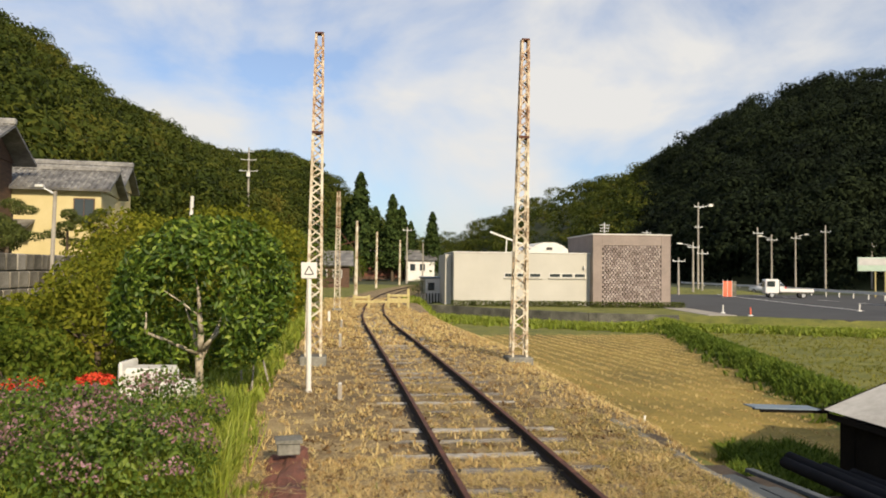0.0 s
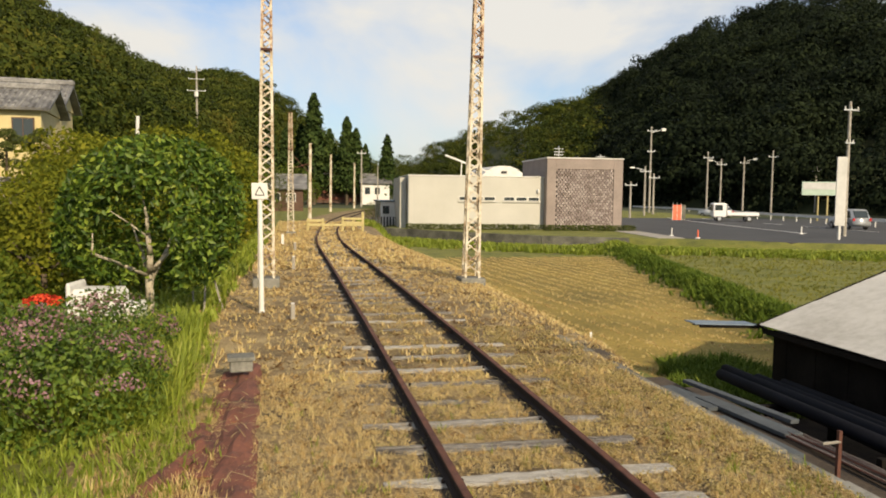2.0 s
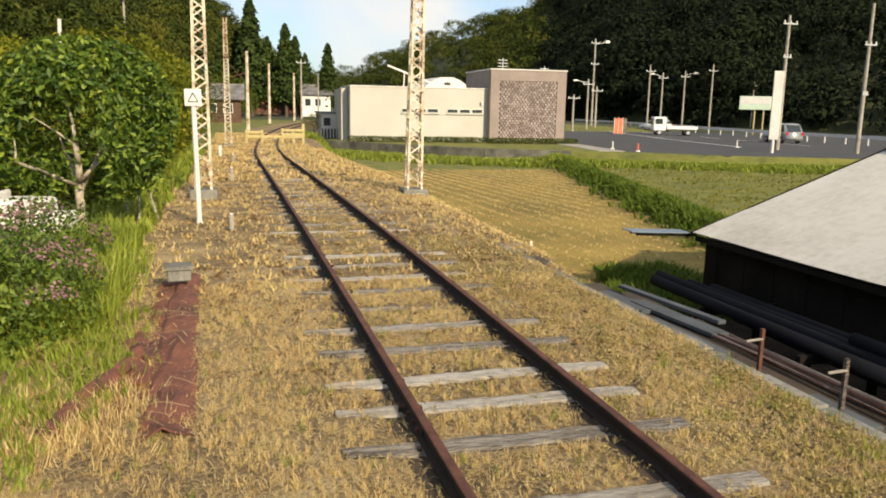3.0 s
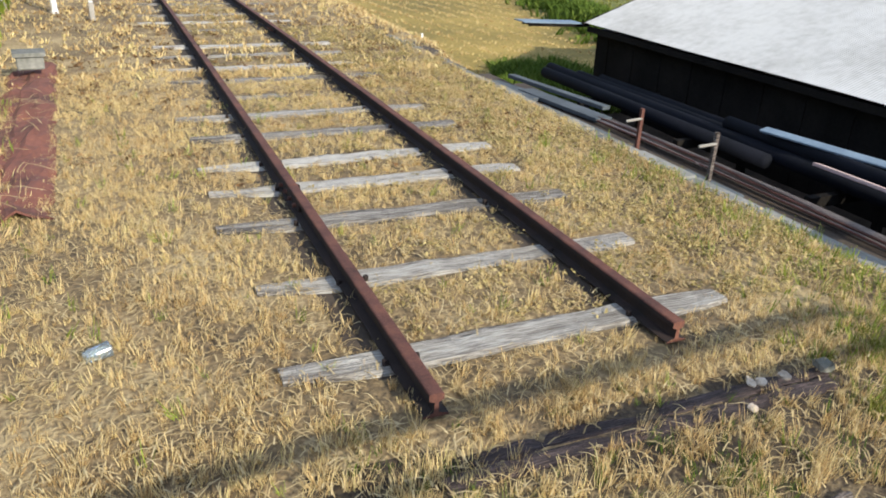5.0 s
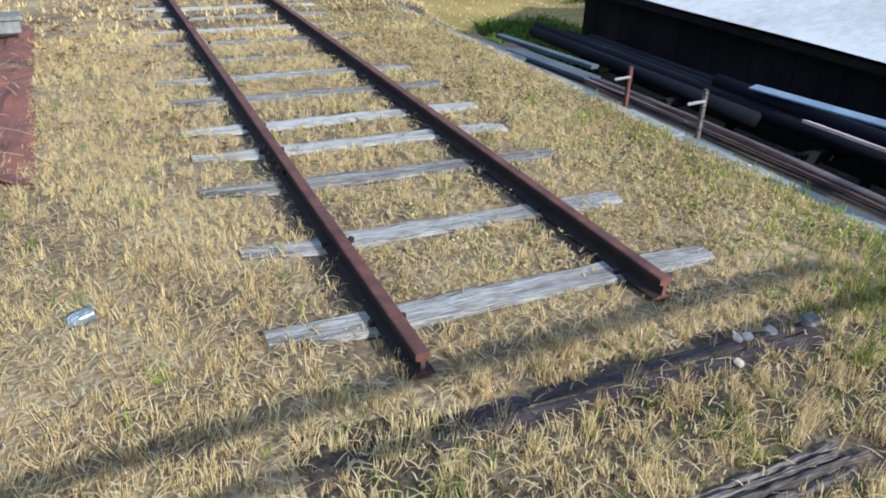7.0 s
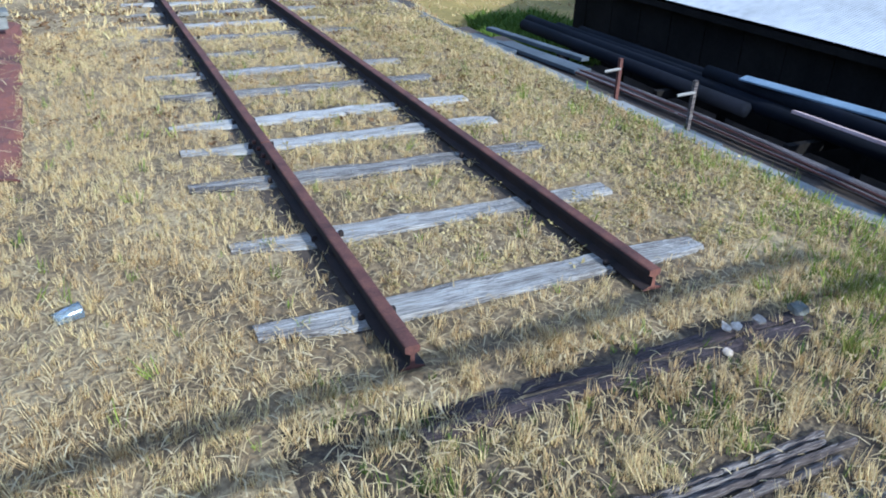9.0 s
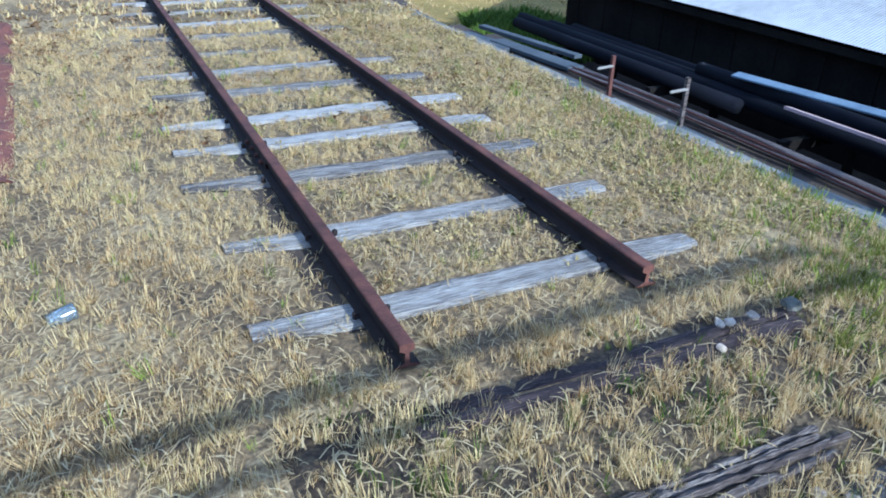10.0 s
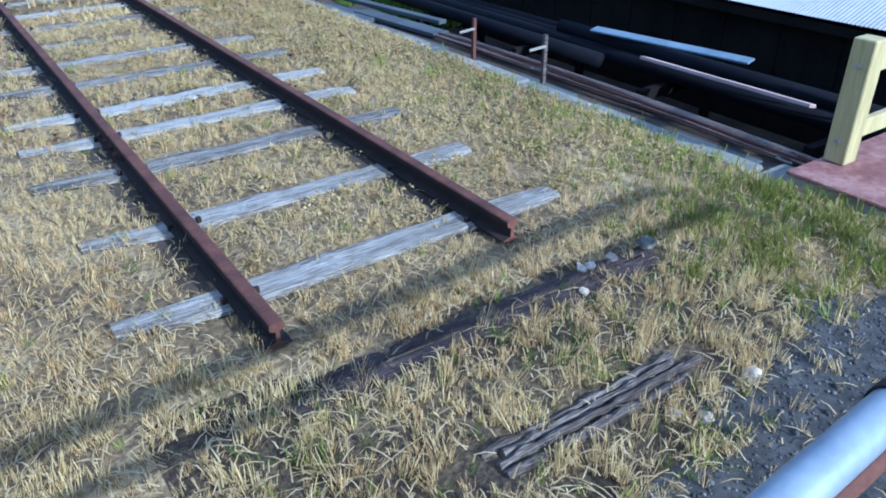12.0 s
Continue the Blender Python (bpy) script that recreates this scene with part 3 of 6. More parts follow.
for nm, b in (("frame_pier", (gx0, gx0 + 0.72, gy0, gy0 + 0.246, -0.1, 5.65)), ("frame_pier", (gx1 - 0.72, gx1, gy0, gy0 + 0.246, -0.1, 5.65)), ("frame_lintel", (gx0 + 0.722, gx1 - 0.722, gy0, gy0 + 0.246, 4.85, 5.65)), ("frame_cheek", (gx0 - 0.02, gx0 - 0.002, gy0, 6.9, -0.1, 5.65)), ("frame_cheek", (gx1 + 0.002, gx1 + 0.02, gy0, 6.9, -0.1, 5.65))):
    part(nm, boxed(*b, 0.012), M_GREYTILE, block)
part("roof_coping", boxed(gx0 - 0.08, gx1 + 0.08, gy0 - 0.06, 7.05, 5.655, 5.74, 0.01), M_WHITE, block)
bm = bmesh.new()
rows, cols = 27, 17
for r in range(rows):
    for c in range(cols):
        bw = (gx1 - gx0 - 1.46) / cols
        x = gx0 + 0.73 + bw * (c + (0.5 if r % 2 else 0.0))
        x1 = min(x + bw * 0.62, gx1 - 0.73)
        z = -0.08 + r * 4.92 / rows
        box(bm, x, x1, gy0 + 0.03, gy0 + 0.24, z + 0.012, z + 4.92 / rows - 0.004)
tagged(part("brick_screen", bm, M_BRICK, building, "staggered pierced brickwork"), kind="stuff")
M_HEDGE = leafy("hedge_leaf", [(0.0, (0.035, 0.05, 0.014)), (0.6, (0.08, 0.10, 0.025)), (1.0, (0.14, 0.15, 0.04))], 0.6, 0.2)
M_LEAF = leafy("camellia_leaf", [(0.0, (0.015, 0.036, 0.006)), (0.45, (0.06, 0.115, 0.014)), (0.8, (0.165, 0.24, 0.03)), (1.0, (0.34, 0.39, 0.06))], 0.5, 0.3, 0.2, 1.2)
M_OLIVE = leafy("olive_leaf", [(0.0, (0.05, 0.065, 0.008)), (0.45, (0.13, 0.15, 0.014)), (0.8, (0.21, 0.21, 0.022)), (1.0, (0.31, 0.25, 0.03))], 0.75, 0.35, 0.4, 0.5)
M_MIDGREEN = leafy("garden_leaf", [(0.0, (0.03, 0.055, 0.008)), (0.5, (0.085, 0.125, 0.014)), (1.0, (0.18, 0.20, 0.03))], 0.75, 0.35, 0.4, 0.5)
M_LESP = leafy("bush_clover_leaf", [(0.0, (0.03, 0.06, 0.010)), (0.5, (0.085, 0.145, 0.02)), (1.0, (0.19, 0.25, 0.04))], 0.5, 0.3, 0.3, 2.0)
M_PINK = leafy("mauve_blossom", [(0.0, (0.14, 0.08, 0.08)), (0.5, (0.24, 0.14, 0.15)), (1.0, (0.37, 0.22, 0.27))], 0.6, 0.2, 0.3, 3.0)
M_BARK = surface("pale_bark", [(0.3, (0.16, 0.14, 0.10)), (0.5, (0.36, 0.32, 0.25)), (0.75, (0.55, 0.5, 0.4))], 6.0, 40.0, 0.9, bump=0.5, depth=0.01)
M_DARKBARK = surface("dark_bark", [(0.3, (0.04, 0.03, 0.02)), (0.7, (0.12, 0.09, 0.06))], 6.0, 40.0, 0.9, bump=0.5, depth=0.01)


def leaves(name, pts, normals, length, width, mat, parent=None, seed=1, spread=0.9):
    """A cloud of small folded leaves at pts, loosely facing along normals."""
    rng = np.random.default_rng(seed)
    n = len(pts)
    nv = normals + spread * rng.normal(size=(n, 3))
    nv /= np.linalg.norm(nv, axis=1)[:, None]
    d = np.cross(nv, rng.normal(size=(n, 3)))
    d /= np.linalg.norm(d, axis=1)[:, None]
    sd = np.cross(nv, d)
    L = (length * rng.uniform(0.6, 1.3, n))[:, None]
    W = (width * rng.uniform(0.7, 1.2, n))[:, None]
    v = np.stack([pts - d * L / 2, pts + sd * W / 2 + nv * W * 0.2, pts + d * L / 2 - nv * L * 0.1, pts - sd * W / 2 + nv * W * 0.2], 1).reshape(-1, 3)
    k = np.arange(n)[:, None] * 4
    f = np.concatenate([k + np.array([0, 1, 2]), k + np.array([0, 2, 3])], 0)
    return np_mesh(name, v, f, mat, parent)


def crown_points(n, radii, lobes, seed, hollow=0.55, low=-0.8):
    """Points in the outer part of a lumpy ellipsoid round the origin, with outward normals."""
    rng = np.random.default_rng(seed)
    d = rng.normal(size=(n * 2, 3))
    d /= np.linalg.norm(d, axis=1)[:, None]
    d = d[d[:, 2] > low][:n]
    lump = np.ones(len(d))
    for _ in range(lobes):
        c = rng.normal(size=3)
        c /= np.linalg.norm(c)
        dot = d @ c
        lump += rng.uniform(-0.16, 0.2) * np.exp((dot - 1) * 9)
    r = (hollow + (1 - hollow) * rng.uniform(0, 1, len(d)) ** 0.5) * lump
    return d * r[:, None] * np.array(radii), d


def trunk(name, start, limbs, mat, parent, r0):
    bm = bmesh.new()
    for a, b, ra, rb in limbs:
        a, b = Vector(a), Vector(b)
        mid = a.lerp(b, 0.5) + Vector((0.04 * (b - a).length, -0.05 * (b - a).length, 0))
        rod(bm, a, mid, ra, (ra + rb) / 2, 7)
        rod(bm, mid, b, (ra + rb) / 2, rb, 7)
    return part(name, bm, mat, parent, smooth=True)


def shrub(name, x, y, radii, height, n, leaf, mat, label, category, seed, lobes=14, group="", hollow=0.5, bark=None):
    z = float(ground_z(np.array(x), np.array(y)))
    root = thing(name, pose(x, y, z), label, category, group)
    rng = random.Random(seed)
    cz = height - radii[2]
    limbs = [((0, 0, -0.1), (0.02, 0.02, max(0.3, cz * 0.7)), 0.03 * height, 0.02 * height)]
    for k in range(6):
        a = k * 1.05 + rng.uniform(0, 0.6)
        limbs.append(((0.02, 0.02, max(0.25, cz * 0.6)), (radii[0] * 0.6 * math.cos(a), radii[1] * 0.6 * math.sin(a), cz + radii[2] * rng.uniform(-0.1, 0.5)), 0.015 * height, 0.006))
    trunk("trunk", None, limbs, bark or M_DARKBARK, root, 0.1)
    p, nr = crown_points(n, radii, lobes, seed, hollow)
    leaves("crown", p + np.array((0, 0, cz)), nr, leaf[0], leaf[1], mat, root, seed)
    return root


# ---- clipped round tree beside the track ----
tz = float(ground_z(np.array(-3.72), np.array(10.7)))
tree = thing("round_tree", pose(-3.72, 10.7, tz), "clipped round evergreen tree with glossy leaves and pale bare branches", "tree")
trunk("trunk", None, [((0.0, 0, -0.1), (0.05, 0.0, 0.75), 0.075, 0.06), ((0.05, 0, 0.75), (0.1, -0.35, 1.35), 0.055, 0.035), ((0.1, -0.35, 1.35), (0.08, -0.55, 1.85), 0.035, 0.012),
                      ((0.05, 0, 0.7), (-0.55, -0.85, 1.12), 0.03, 0.02), ((-0.55, -0.85, 1.12), (-0.52, -0.92, 1.40), 0.02, 0.008), ((0.05, 0, 0.75), (0.6, -0.2, 1.4), 0.04, 0.01),
                      ((0.1, -0.3, 1.3), (-0.35, -0.65, 1.7), 0.02, 0.006), ((0.05, 0, 0.6), (-0.3, 0.5, 1.5), 0.04, 0.01), ((0.05, 0.05, 0.6), (0.4, 0.6, 1.6), 0.04, 0.01)], M_BARK, tree, 0.08)
p, nr = crown_points(10500, (1.24, 1.22, 1.16), 46, 11, 0.74, -0.85)
p[:, 2] *= np.where(p[:, 2] < 0, 0.98, 1.0)
window_ok = ~((np.abs(p[:, 0] + 0.1) < 0.5) & (p[:, 1] < -0.3) & (p[:, 2] < 0.5) & (RNG.uniform(0, 1, len(p)) < 0.9))
leaves("crown", p[window_ok] + np.array((0.1, 0, 1.52)), nr[window_ok], 0.125, 0.058, M_LEAF, tree, 12)
for k, (x, y, lean) in enumerate(((-2.65, 11.6, -14), (-2.95, 11.2, 3), (-3.1, 11.4, -4))):
    st = thing("garden_stake", pose(x, y, -0.35, 0, lean, 0), "thin weathered wooden garden stake beside the round tree", "stake", "garden stakes")
    part("stick", rodded((0, 0, -0.1), (0, 0, 0.75 - 0.12 * k), 0.02, 0.016, 6), M_SLEEPER, st)

# ---- bush clover and tall grass ----
for k, (x, y, rx, h, n) in enumerate(((-4.1, 6.0, 0.95, 0.95, 3800), (-3.45, 6.7, 0.7, 0.92, 3000), (-4.9, 6.8, 0.9, 0.95, 2800), (-3.3, 5.05, 0.78, 0.85, 3400))):
    z = float(ground_z(np.array(x), np.array(y)))
    bush = thing("bush_clover", pose(x, y, z), "loose green bush clover covered with faded mauve blossom", "shrub", "bush clover")
    rng = random.Random(k)
    bm = bmesh.new()
    for s in range(16):
        a = rng.uniform(0, 6.28)
        rod(bm, (0.1 * math.cos(a), 0.1 * math.sin(a), -0.05), (rx * 0.8 * math.cos(a), rx * 0.8 * math.sin(a), h * rng.uniform(0.5, 0.95)), 0.006, 0.002, 4)
    part("stems", bm, M_DARKBARK, bush)
    p, nr = crown_points(n, (rx, rx, h * 0.58), 18, 40 + k, 0.35, -0.75)
    leaves("foliage", p + np.array((0, 0, h * 0.46)), nr, 0.055, 0.034, M_LESP, bush, 50 + k)
    p, nr = crown_points(int(n * 0.8), (rx * 1.08, rx * 1.05, h * 0.6), 18, 40 + k, 0.8, 0.1)
    cl = np.sin(p[:, 0] * 9 + k) + np.sin(p[:, 1] * 8 + p[:, 2] * 9) > 0.35
    leaves("blossom", p[cl] + np.array((0, 0, h * 0.47)), nr[cl], 0.036, 0.022, M_PINK, bush, 60 + k)

# ---- grass ----
M_STRAW = leafy("straw_blade", [(0.0, (0.20, 0.12, 0.05)), (0.28, (0.45, 0.31, 0.135)), (0.6, (0.68, 0.54, 0.27)), (0.85, (0.66, 0.55, 0.25)), (1.0, (0.36, 0.36, 0.10))], 0.7, 0.3, 0.35, 1.3)
M_BLADE = leafy("green_blade", [(0.0, (0.11, 0.15, 0.018)), (0.5, (0.21, 0.27, 0.032)), (0.85, (0.33, 0.37, 0.06)), (1.0, (0.48, 0.43, 0.15))], 0.55, 0.35, 0.4, 1.1)


M_BALK = leafy("balk_blade", [(0.0, (0.05, 0.085, 0.012)), (0.6, (0.10, 0.15, 0.02)), (1.0, (0.2, 0.24, 0.04))], 0.75, 0.3, 0.4, 0.6)
M_REGROWTH = leafy("yellow_green_blade", [(0.0, (0.11, 0.125, 0.024)), (0.5, (0.21, 0.215, 0.042)), (1.0, (0.34, 0.31, 0.08))], 0.6, 0.35, 0.4, 0.3)


def tuft_template(blades, seed, width=0.09, lean=0.5):
    """A tuft of bent blades, about 1 m high."""
    rng = np.random.default_rng(seed)
    vs, fs = [], []
    for k in range(blades):
        a = rng.uniform(0, 2 * math.pi)
        o = np.array((rng.normal(0, 0.22), rng.normal(0, 0.22), 0))
        d = np.array((math.cos(a), math.sin(a), 0))
        t = np.array((-d[1], d[0], 0)) * width * rng.uniform(0.6, 1.3)
        h, l = rng.uniform(0.5, 1.1), lean * rng.uniform(0.1, 1.2)
        n0 = len(vs)
        m = o + d * l * 0.35 + np.array((0, 0, h * 0.6))
        vs += [o - t, o + t, m - t * 0.8, m + t * 0.8, o + d * l + np.array((0, 0, h))]
        fs += [(n0, n0 + 1, n0 + 3), (n0, n0 + 3, n0 + 2), (n0 + 2, n0 + 3, n0 + 4)]
    return np.array(vs), np.array(fs)


def stubble_template(blades, seed, width=0.03, lean=0.25):
    """A tight tuft of thin, nearly straight cut stalks, about 1 m high."""
    rng = np.random.default_rng(seed)
    vs, fs = [], []
    for k in range(blades):
        a, b = rng.uniform(0, 2 * math.pi), rng.uniform(0, 2 * math.pi)
        r = 0.42 * math.sqrt(rng.uniform(0, 1))
        o = np.array((r * math.cos(a), r * math.sin(a), 0))
        t = np.array((-math.sin(b), math.cos(b), 0)) * width * rng.uniform(0.6, 1.4)
        h = rng.uniform(0.35, 1.15)
        top = o * (1 + lean * 1.5 * h) + np.array((math.cos(b), math.sin(b), 0)) * lean * rng.uniform(0, 1) + np.array((0, 0, h))
        n0 = len(vs)
        vs += [o - t, o + t, top + t * 0.35, top - t * 0.35]
        fs += [(n0, n0 + 1, n0 + 2), (n0, n0 + 2, n0 + 3)]
    return np.array(vs), np.array(fs)


def scatter(name, pts, heights, mat, label, seed, blades=7, width=0.09, lean=0.5, spread=1.0, template=tuft_template):
    rng = np.random.default_rng(seed)
    allv, allf, base = [], [], 0
    pick = rng.integers(0, 4, len(pts))
    for k in range(4):
        tv, tf = template(blades, seed * 7 + k, width, lean)
        sel = pick == k
        n = int(sel.sum())
        if not n:
            continue
        h = heights[sel]
        v, f = tile_mesh(tv, tf, pts[sel], rng.uniform(0, 6.28, n), np.stack([h * spread, h * spread, h], 1), rng.normal(0, 0.26, (n, 2)))
        allv.append(v)
        allf.append(f + base)
        base += len(v)
    return tagged(np_mesh(name, np.concatenate(allv), np.concatenate(allf), mat), label, "grass", kind="stuff")


def turf_points(n, x0, x1, y0, y1, seed, keep=None):
    rng = np.random.default_rng(seed)
    x, y = rng.uniform(x0, x1, n), rng.uniform(y0, y1, n)
    rel = x - track_x(y)
    ok = (np.abs(np.abs(rel) - GAUGE_HALF) > 0.045) & ~((np.abs(rel + GAUGE_HALF + 0.09) < 0.05) & (rng.uniform(0, 1, n) < 0.7)) & ~((np.abs(rel - GAUGE_HALF + 0.09) < 0.05) & (rng.uniform(0, 1, n) < 0.7))
    ok |= y < np.where(rel < 0, 0.57, 0.68)
    ys = np.array(SLEEPER_Y)
    near = np.min(np.abs(y[:, None] - ys[None, :]), axis=1)
    ok &= ~((near < 0.1) & (np.abs(rel) < 1.03) & (rng.uniform(0, 1, n) < np.where(rel < -0.62, 0.5, np.where(y > 5, 0.8, 0.97))))
    for bx0, bx1, by in ((-0.5, 1.02, 0.36), (-0.44, 0.62, -0.195)):
        ok &= ~((np.abs(y - by + 0.02) < 0.08 + 0.025 * np.sin(x * 17.0)) & (x > bx0) & (x < bx1) & (rng.uniform(0, 1, n) < 0.88))
    gravel = (y < -0.36 - 0.1 * wave(x, y, 3.0)) & (x > 0.35 + 0.1 * wave(x, y, 4.0)) | (y < -0.56)
    ok &= ~(gravel & (rng.uniform(0, 1, n) < 0.86))
    if keep is not None:
        ok &= keep(x, y, rng)
    x, y = x[ok], y[ok]
    return np.stack([x, y, ground_z(x, y) - 0.004], 1)


def patchy(x, y, rng):
    return rng.uniform(0, 1, len(x)) < 0.36 + 0.25 * wave(x, y, 2.6, 1.0) + 0.25 * wave(x, y, 12.0, 2.0) + 0.6 * wave(x, y, 33.0, 4.0)


pts = turf_points(60000, -3.0, 1.97, -0.9, 6.5, 21, patchy)
scatter("dry_grass", pts, RNG.uniform(0.016, 0.056, len(pts)), M_STRAW, "short dry mown grass stubble between and beside the rails", 22, 13, 0.032, 0.35, 1.0, stubble_template)
pts = turf_points(10000, -3.0, 2.3, 6.0, 20.0, 23, patchy)
scatter("dry_grass", pts, RNG.uniform(0.03, 0.075, len(pts)), M_STRAW, "short dry grass along the old track", 24, 6, 0.1, 0.8, 1.2)
pts = turf_points(6000, -2.6, 2.7, 19.0, 60.0, 25)
scatter("dry_grass", pts, RNG.uniform(0.05, 0.11, len(pts)), M_STRAW, "short dry grass along the far track", 26, 5, 0.14, 0.8, 1.4)


def lying(name, pts, seed, lo, hi, mat, label, w=0.0022):
    """Cut straws lying flat on the ground."""
    rng = np.random.default_rng(seed)
    n = len(pts)
    a, L = rng.uniform(0, math.pi, n), rng.uniform(lo, hi, n)
    d = np.stack([np.cos(a), np.sin(a), rng.normal(0, 0.04, n)], 1) * L[:, None] / 2
    t = np.stack([-np.sin(a), np.cos(a), np.zeros(n)], 1) * w
    up = np.array((0, 0, 0.012)) + rng.uniform(0, 0.02, n)[:, None] * np.array((0, 0, 1))
    bow = np.array((0, 0, 0.008))
    c = pts + up
    v = np.stack([c - d - t, c - d + t, c + t + bow, c - t + bow, c + d + t * 0.6, c + d - t * 0.6], 1).reshape(-1, 3)
    k = np.arange(n)[:, None] * 6
    f = np.concatenate([k + np.array([0, 1, 2, 3]), k + np.array([3, 2, 4, 5])], 0)
    return tagged(np_mesh(name, v, f, mat), label, "straw", kind="stuff")


M_HAY = leafy("pale_straw", [(0.0, (0.28, 0.20, 0.09)), (0.6, (0.46, 0.36, 0.18)), (1.0, (0.56, 0.47, 0.27))], 0.7, 0.15, 0.3, 1.0)
pts = turf_points(26000, -2.9, 1.96, -0.9, 6.0, 31)
lying("cut_straw", pts, 32, 0.02, 0.085, M_HAY, "pale cut straws lying on the ground")
pts = turf_points(3500, -3.2, 2.2, 6.0, 18.0, 33)
lying("cut_straw", pts, 34, 0.08, 0.25, M_HAY, "pale cut straws lying along the track", 0.004)
pts = turf_points(70, -2.9, 1.6, -0.5, 3.0, 35)
lying("cut_straw", pts, 36, 0.15, 0.32, M_HAY, "long pale straws lying on the turf", 0.002)


def greenish(x, y, rng):
    g = 0.7 * smoothstep(1.2, 2.0, x + 0.3 * wave(x, y, 2.2)) * (1 - smoothstep(1.5, 4.0, y)) + 0.55 * smoothstep(0.9, 1.5, x) * (1 - smoothstep(0.5, 1.4, y)) + 0.03
    return rng.uniform(0, 1, len(x)) < g


pts = turf_points(12000, -2.8, 1.99, -0.75, 5.5, 41, greenish)
scatter("green_weeds", pts, RNG.uniform(0.03, 0.085, len(pts)), M_BLADE, "short fresh green grass and weeds along the kerb", 42, 11, 0.04, 0.5, 0.9, stubble_template)

pts = turf_points(5200, -1.9, 1.3, -0.62, 0.62, 141, lambda x, y, r: r.uniform(0, 1, len(x)) < 0.2 + 0.6 * wave(x, y, 13.0, 4.0))
scatter("dry_grass", pts, RNG.uniform(0.03, 0.088, len(pts)), M_STRAW, "taller dry grass tufts around the sunken timbers", 142, 16, 0.024, 0.35, 0.7, stubble_template)
pts = turf_points(1500, 0.9, 1.98, -0.5, 0.6, 145, lambda x, y, r: r.uniform(0, 1, len(x)) < 0.12 + 0.5 * wave(x, y, 8.0, 3.0) + 0.2 * smoothstep(1.0, 1.7, x))
scatter("green_weeds", pts, RNG.uniform(0.03, 0.10, len(pts)), M_REGROWTH, "fresh green weeds growing thick beside the deck", 146, 13, 0.035, 0.5, 0.8, stubble_template)
pts = turf_points(1100, -0.9, 1.9, -0.62, 0.6, 143, lambda x, y, r: r.uniform(0, 1, len(x)) < 0.3 + 0.4 * wave(x, y, 4.0, 6.0))
scatter("green_weeds", pts, RNG.uniform(0.025, 0.07, len(pts)), M_BALK, "green weeds between the sunken timbers", 144, 12, 0.03, 0.45, 0.85, stubble_template)


def garden(x, y, rng):
    edge = -2.55 - 0.25 * smoothstep(5, 8, y) + 0.12 * wave(x, y, 2.0)
    return (x < edge) & (rng.uniform(0, 1, len(x)) < 0.9)


pts = turf_points(4600, -4.2, -2.3, 4.9, 9.0, 43, garden)
scatter("tall_grass", pts, RNG.uniform(0.16, 0.5, len(pts)), M_BLADE, "tall green grass growing beside the bush clover", 44, 7, 0.022, 0.75, 0.8)
pts = turf_points(5000, -6.5, -2.5, 2.4, 9.0, 45, lambda x, y, r: x < -2.35 + 0.1 * wave(x, y, 3.0))
scatter("green_weeds", pts, RNG.uniform(0.05, 0.14, len(pts)), M_BLADE, "rough green weeds at the garden's edge", 46, 7, 0.06, 0.7)
pts = turf_points(6000, -9.0, -2.7, 8.5, 40.0, 47, lambda x, y, r: x < -2.6 - 0.3 * wave(x, y, 0.8))
scatter("green_weeds", pts, RNG.uniform(0.12, 0.3, len(pts)), M_BLADE, "rough green weeds down the bank", 48, 6, 0.09, 0.8, 1.2)
rng = np.random.default_rng(51)
y = rng.uniform(8.0, 40, 6500)
x = 2.7 + rng.normal(0, 0.5, 6500) + 0.75 * smoothstep(12, 30, y)
pts = np.stack([x, y, ground_z(x, y) - 0.01], 1)
scatter("bank_grass", pts, rng.uniform(0.03, 0.085, len(pts)), M_STRAW, "bleached grass on the railway bank", 52, 6, 0.1, 0.8, 1.3)
y = rng.uniform(7.6, 44, 6000)
x = balk_x(y) + rng.normal(0, 0.45, 6000)
pts = np.stack([x, y, ground_z(x, y) - 0.01], 1)
scatter("balk_grass", pts, rng.uniform(0.1, 0.26, len(pts)), M_BALK, "deep green grass on the balk between two fields", 54, 6, 0.1, 0.8, 1.3)
x = rng.uniform(3.5, 40, 9000)
y = wall_y(x) - 0.4 - np.abs(rng.normal(0, 1.8, 9000)) - 3.5 * rng.uniform(0, 1, 9000) * (x < 16)
pts = np.stack([x, y, ground_z(x, y) - 0.01], 1)
scatter("wall_grass", pts, rng.uniform(0.15, 0.42, len(pts)), M_BLADE, "rank green grass below the retaining wall", 56, 6, 0.1, 0.8, 1.3)
y = rng.uniform(7.2, 10.6, 3000)
x = rng.uniform(3.3, 6.0, 3000)
pts = np.stack([x, y, ground_z(x, y) - 0.01], 1)[(x - 3.6) > 0.5 * (y - 8.2) + 0.15 * wave(x, y, 3.0)]
scatter("ditch_grass", pts, rng.uniform(0.06, 0.24, len(pts)), M_BALK, "lush green grass in the ditch by the shed", 58, 7, 0.07, 0.8, 1.1)
M_CLUMP = leafy("yellowing_clump_leaf", [(0.0, (0.17, 0.14, 0.05)), (0.4, (0.34, 0.275, 0.105)), (0.8, (0.50, 0.41, 0.19)), (1.0, (0.44, 0.31, 0.15))], 0.7, 0.25, 0.4, 1.2)
M_LITTER = leafy("dead_brown_leaf", [(0.0, (0.06, 0.035, 0.018)), (0.5, (0.17, 0.10, 0.045)), (1.0, (0.34, 0.23, 0.11))], 0.8, 0.15, 0.4, 1.0)


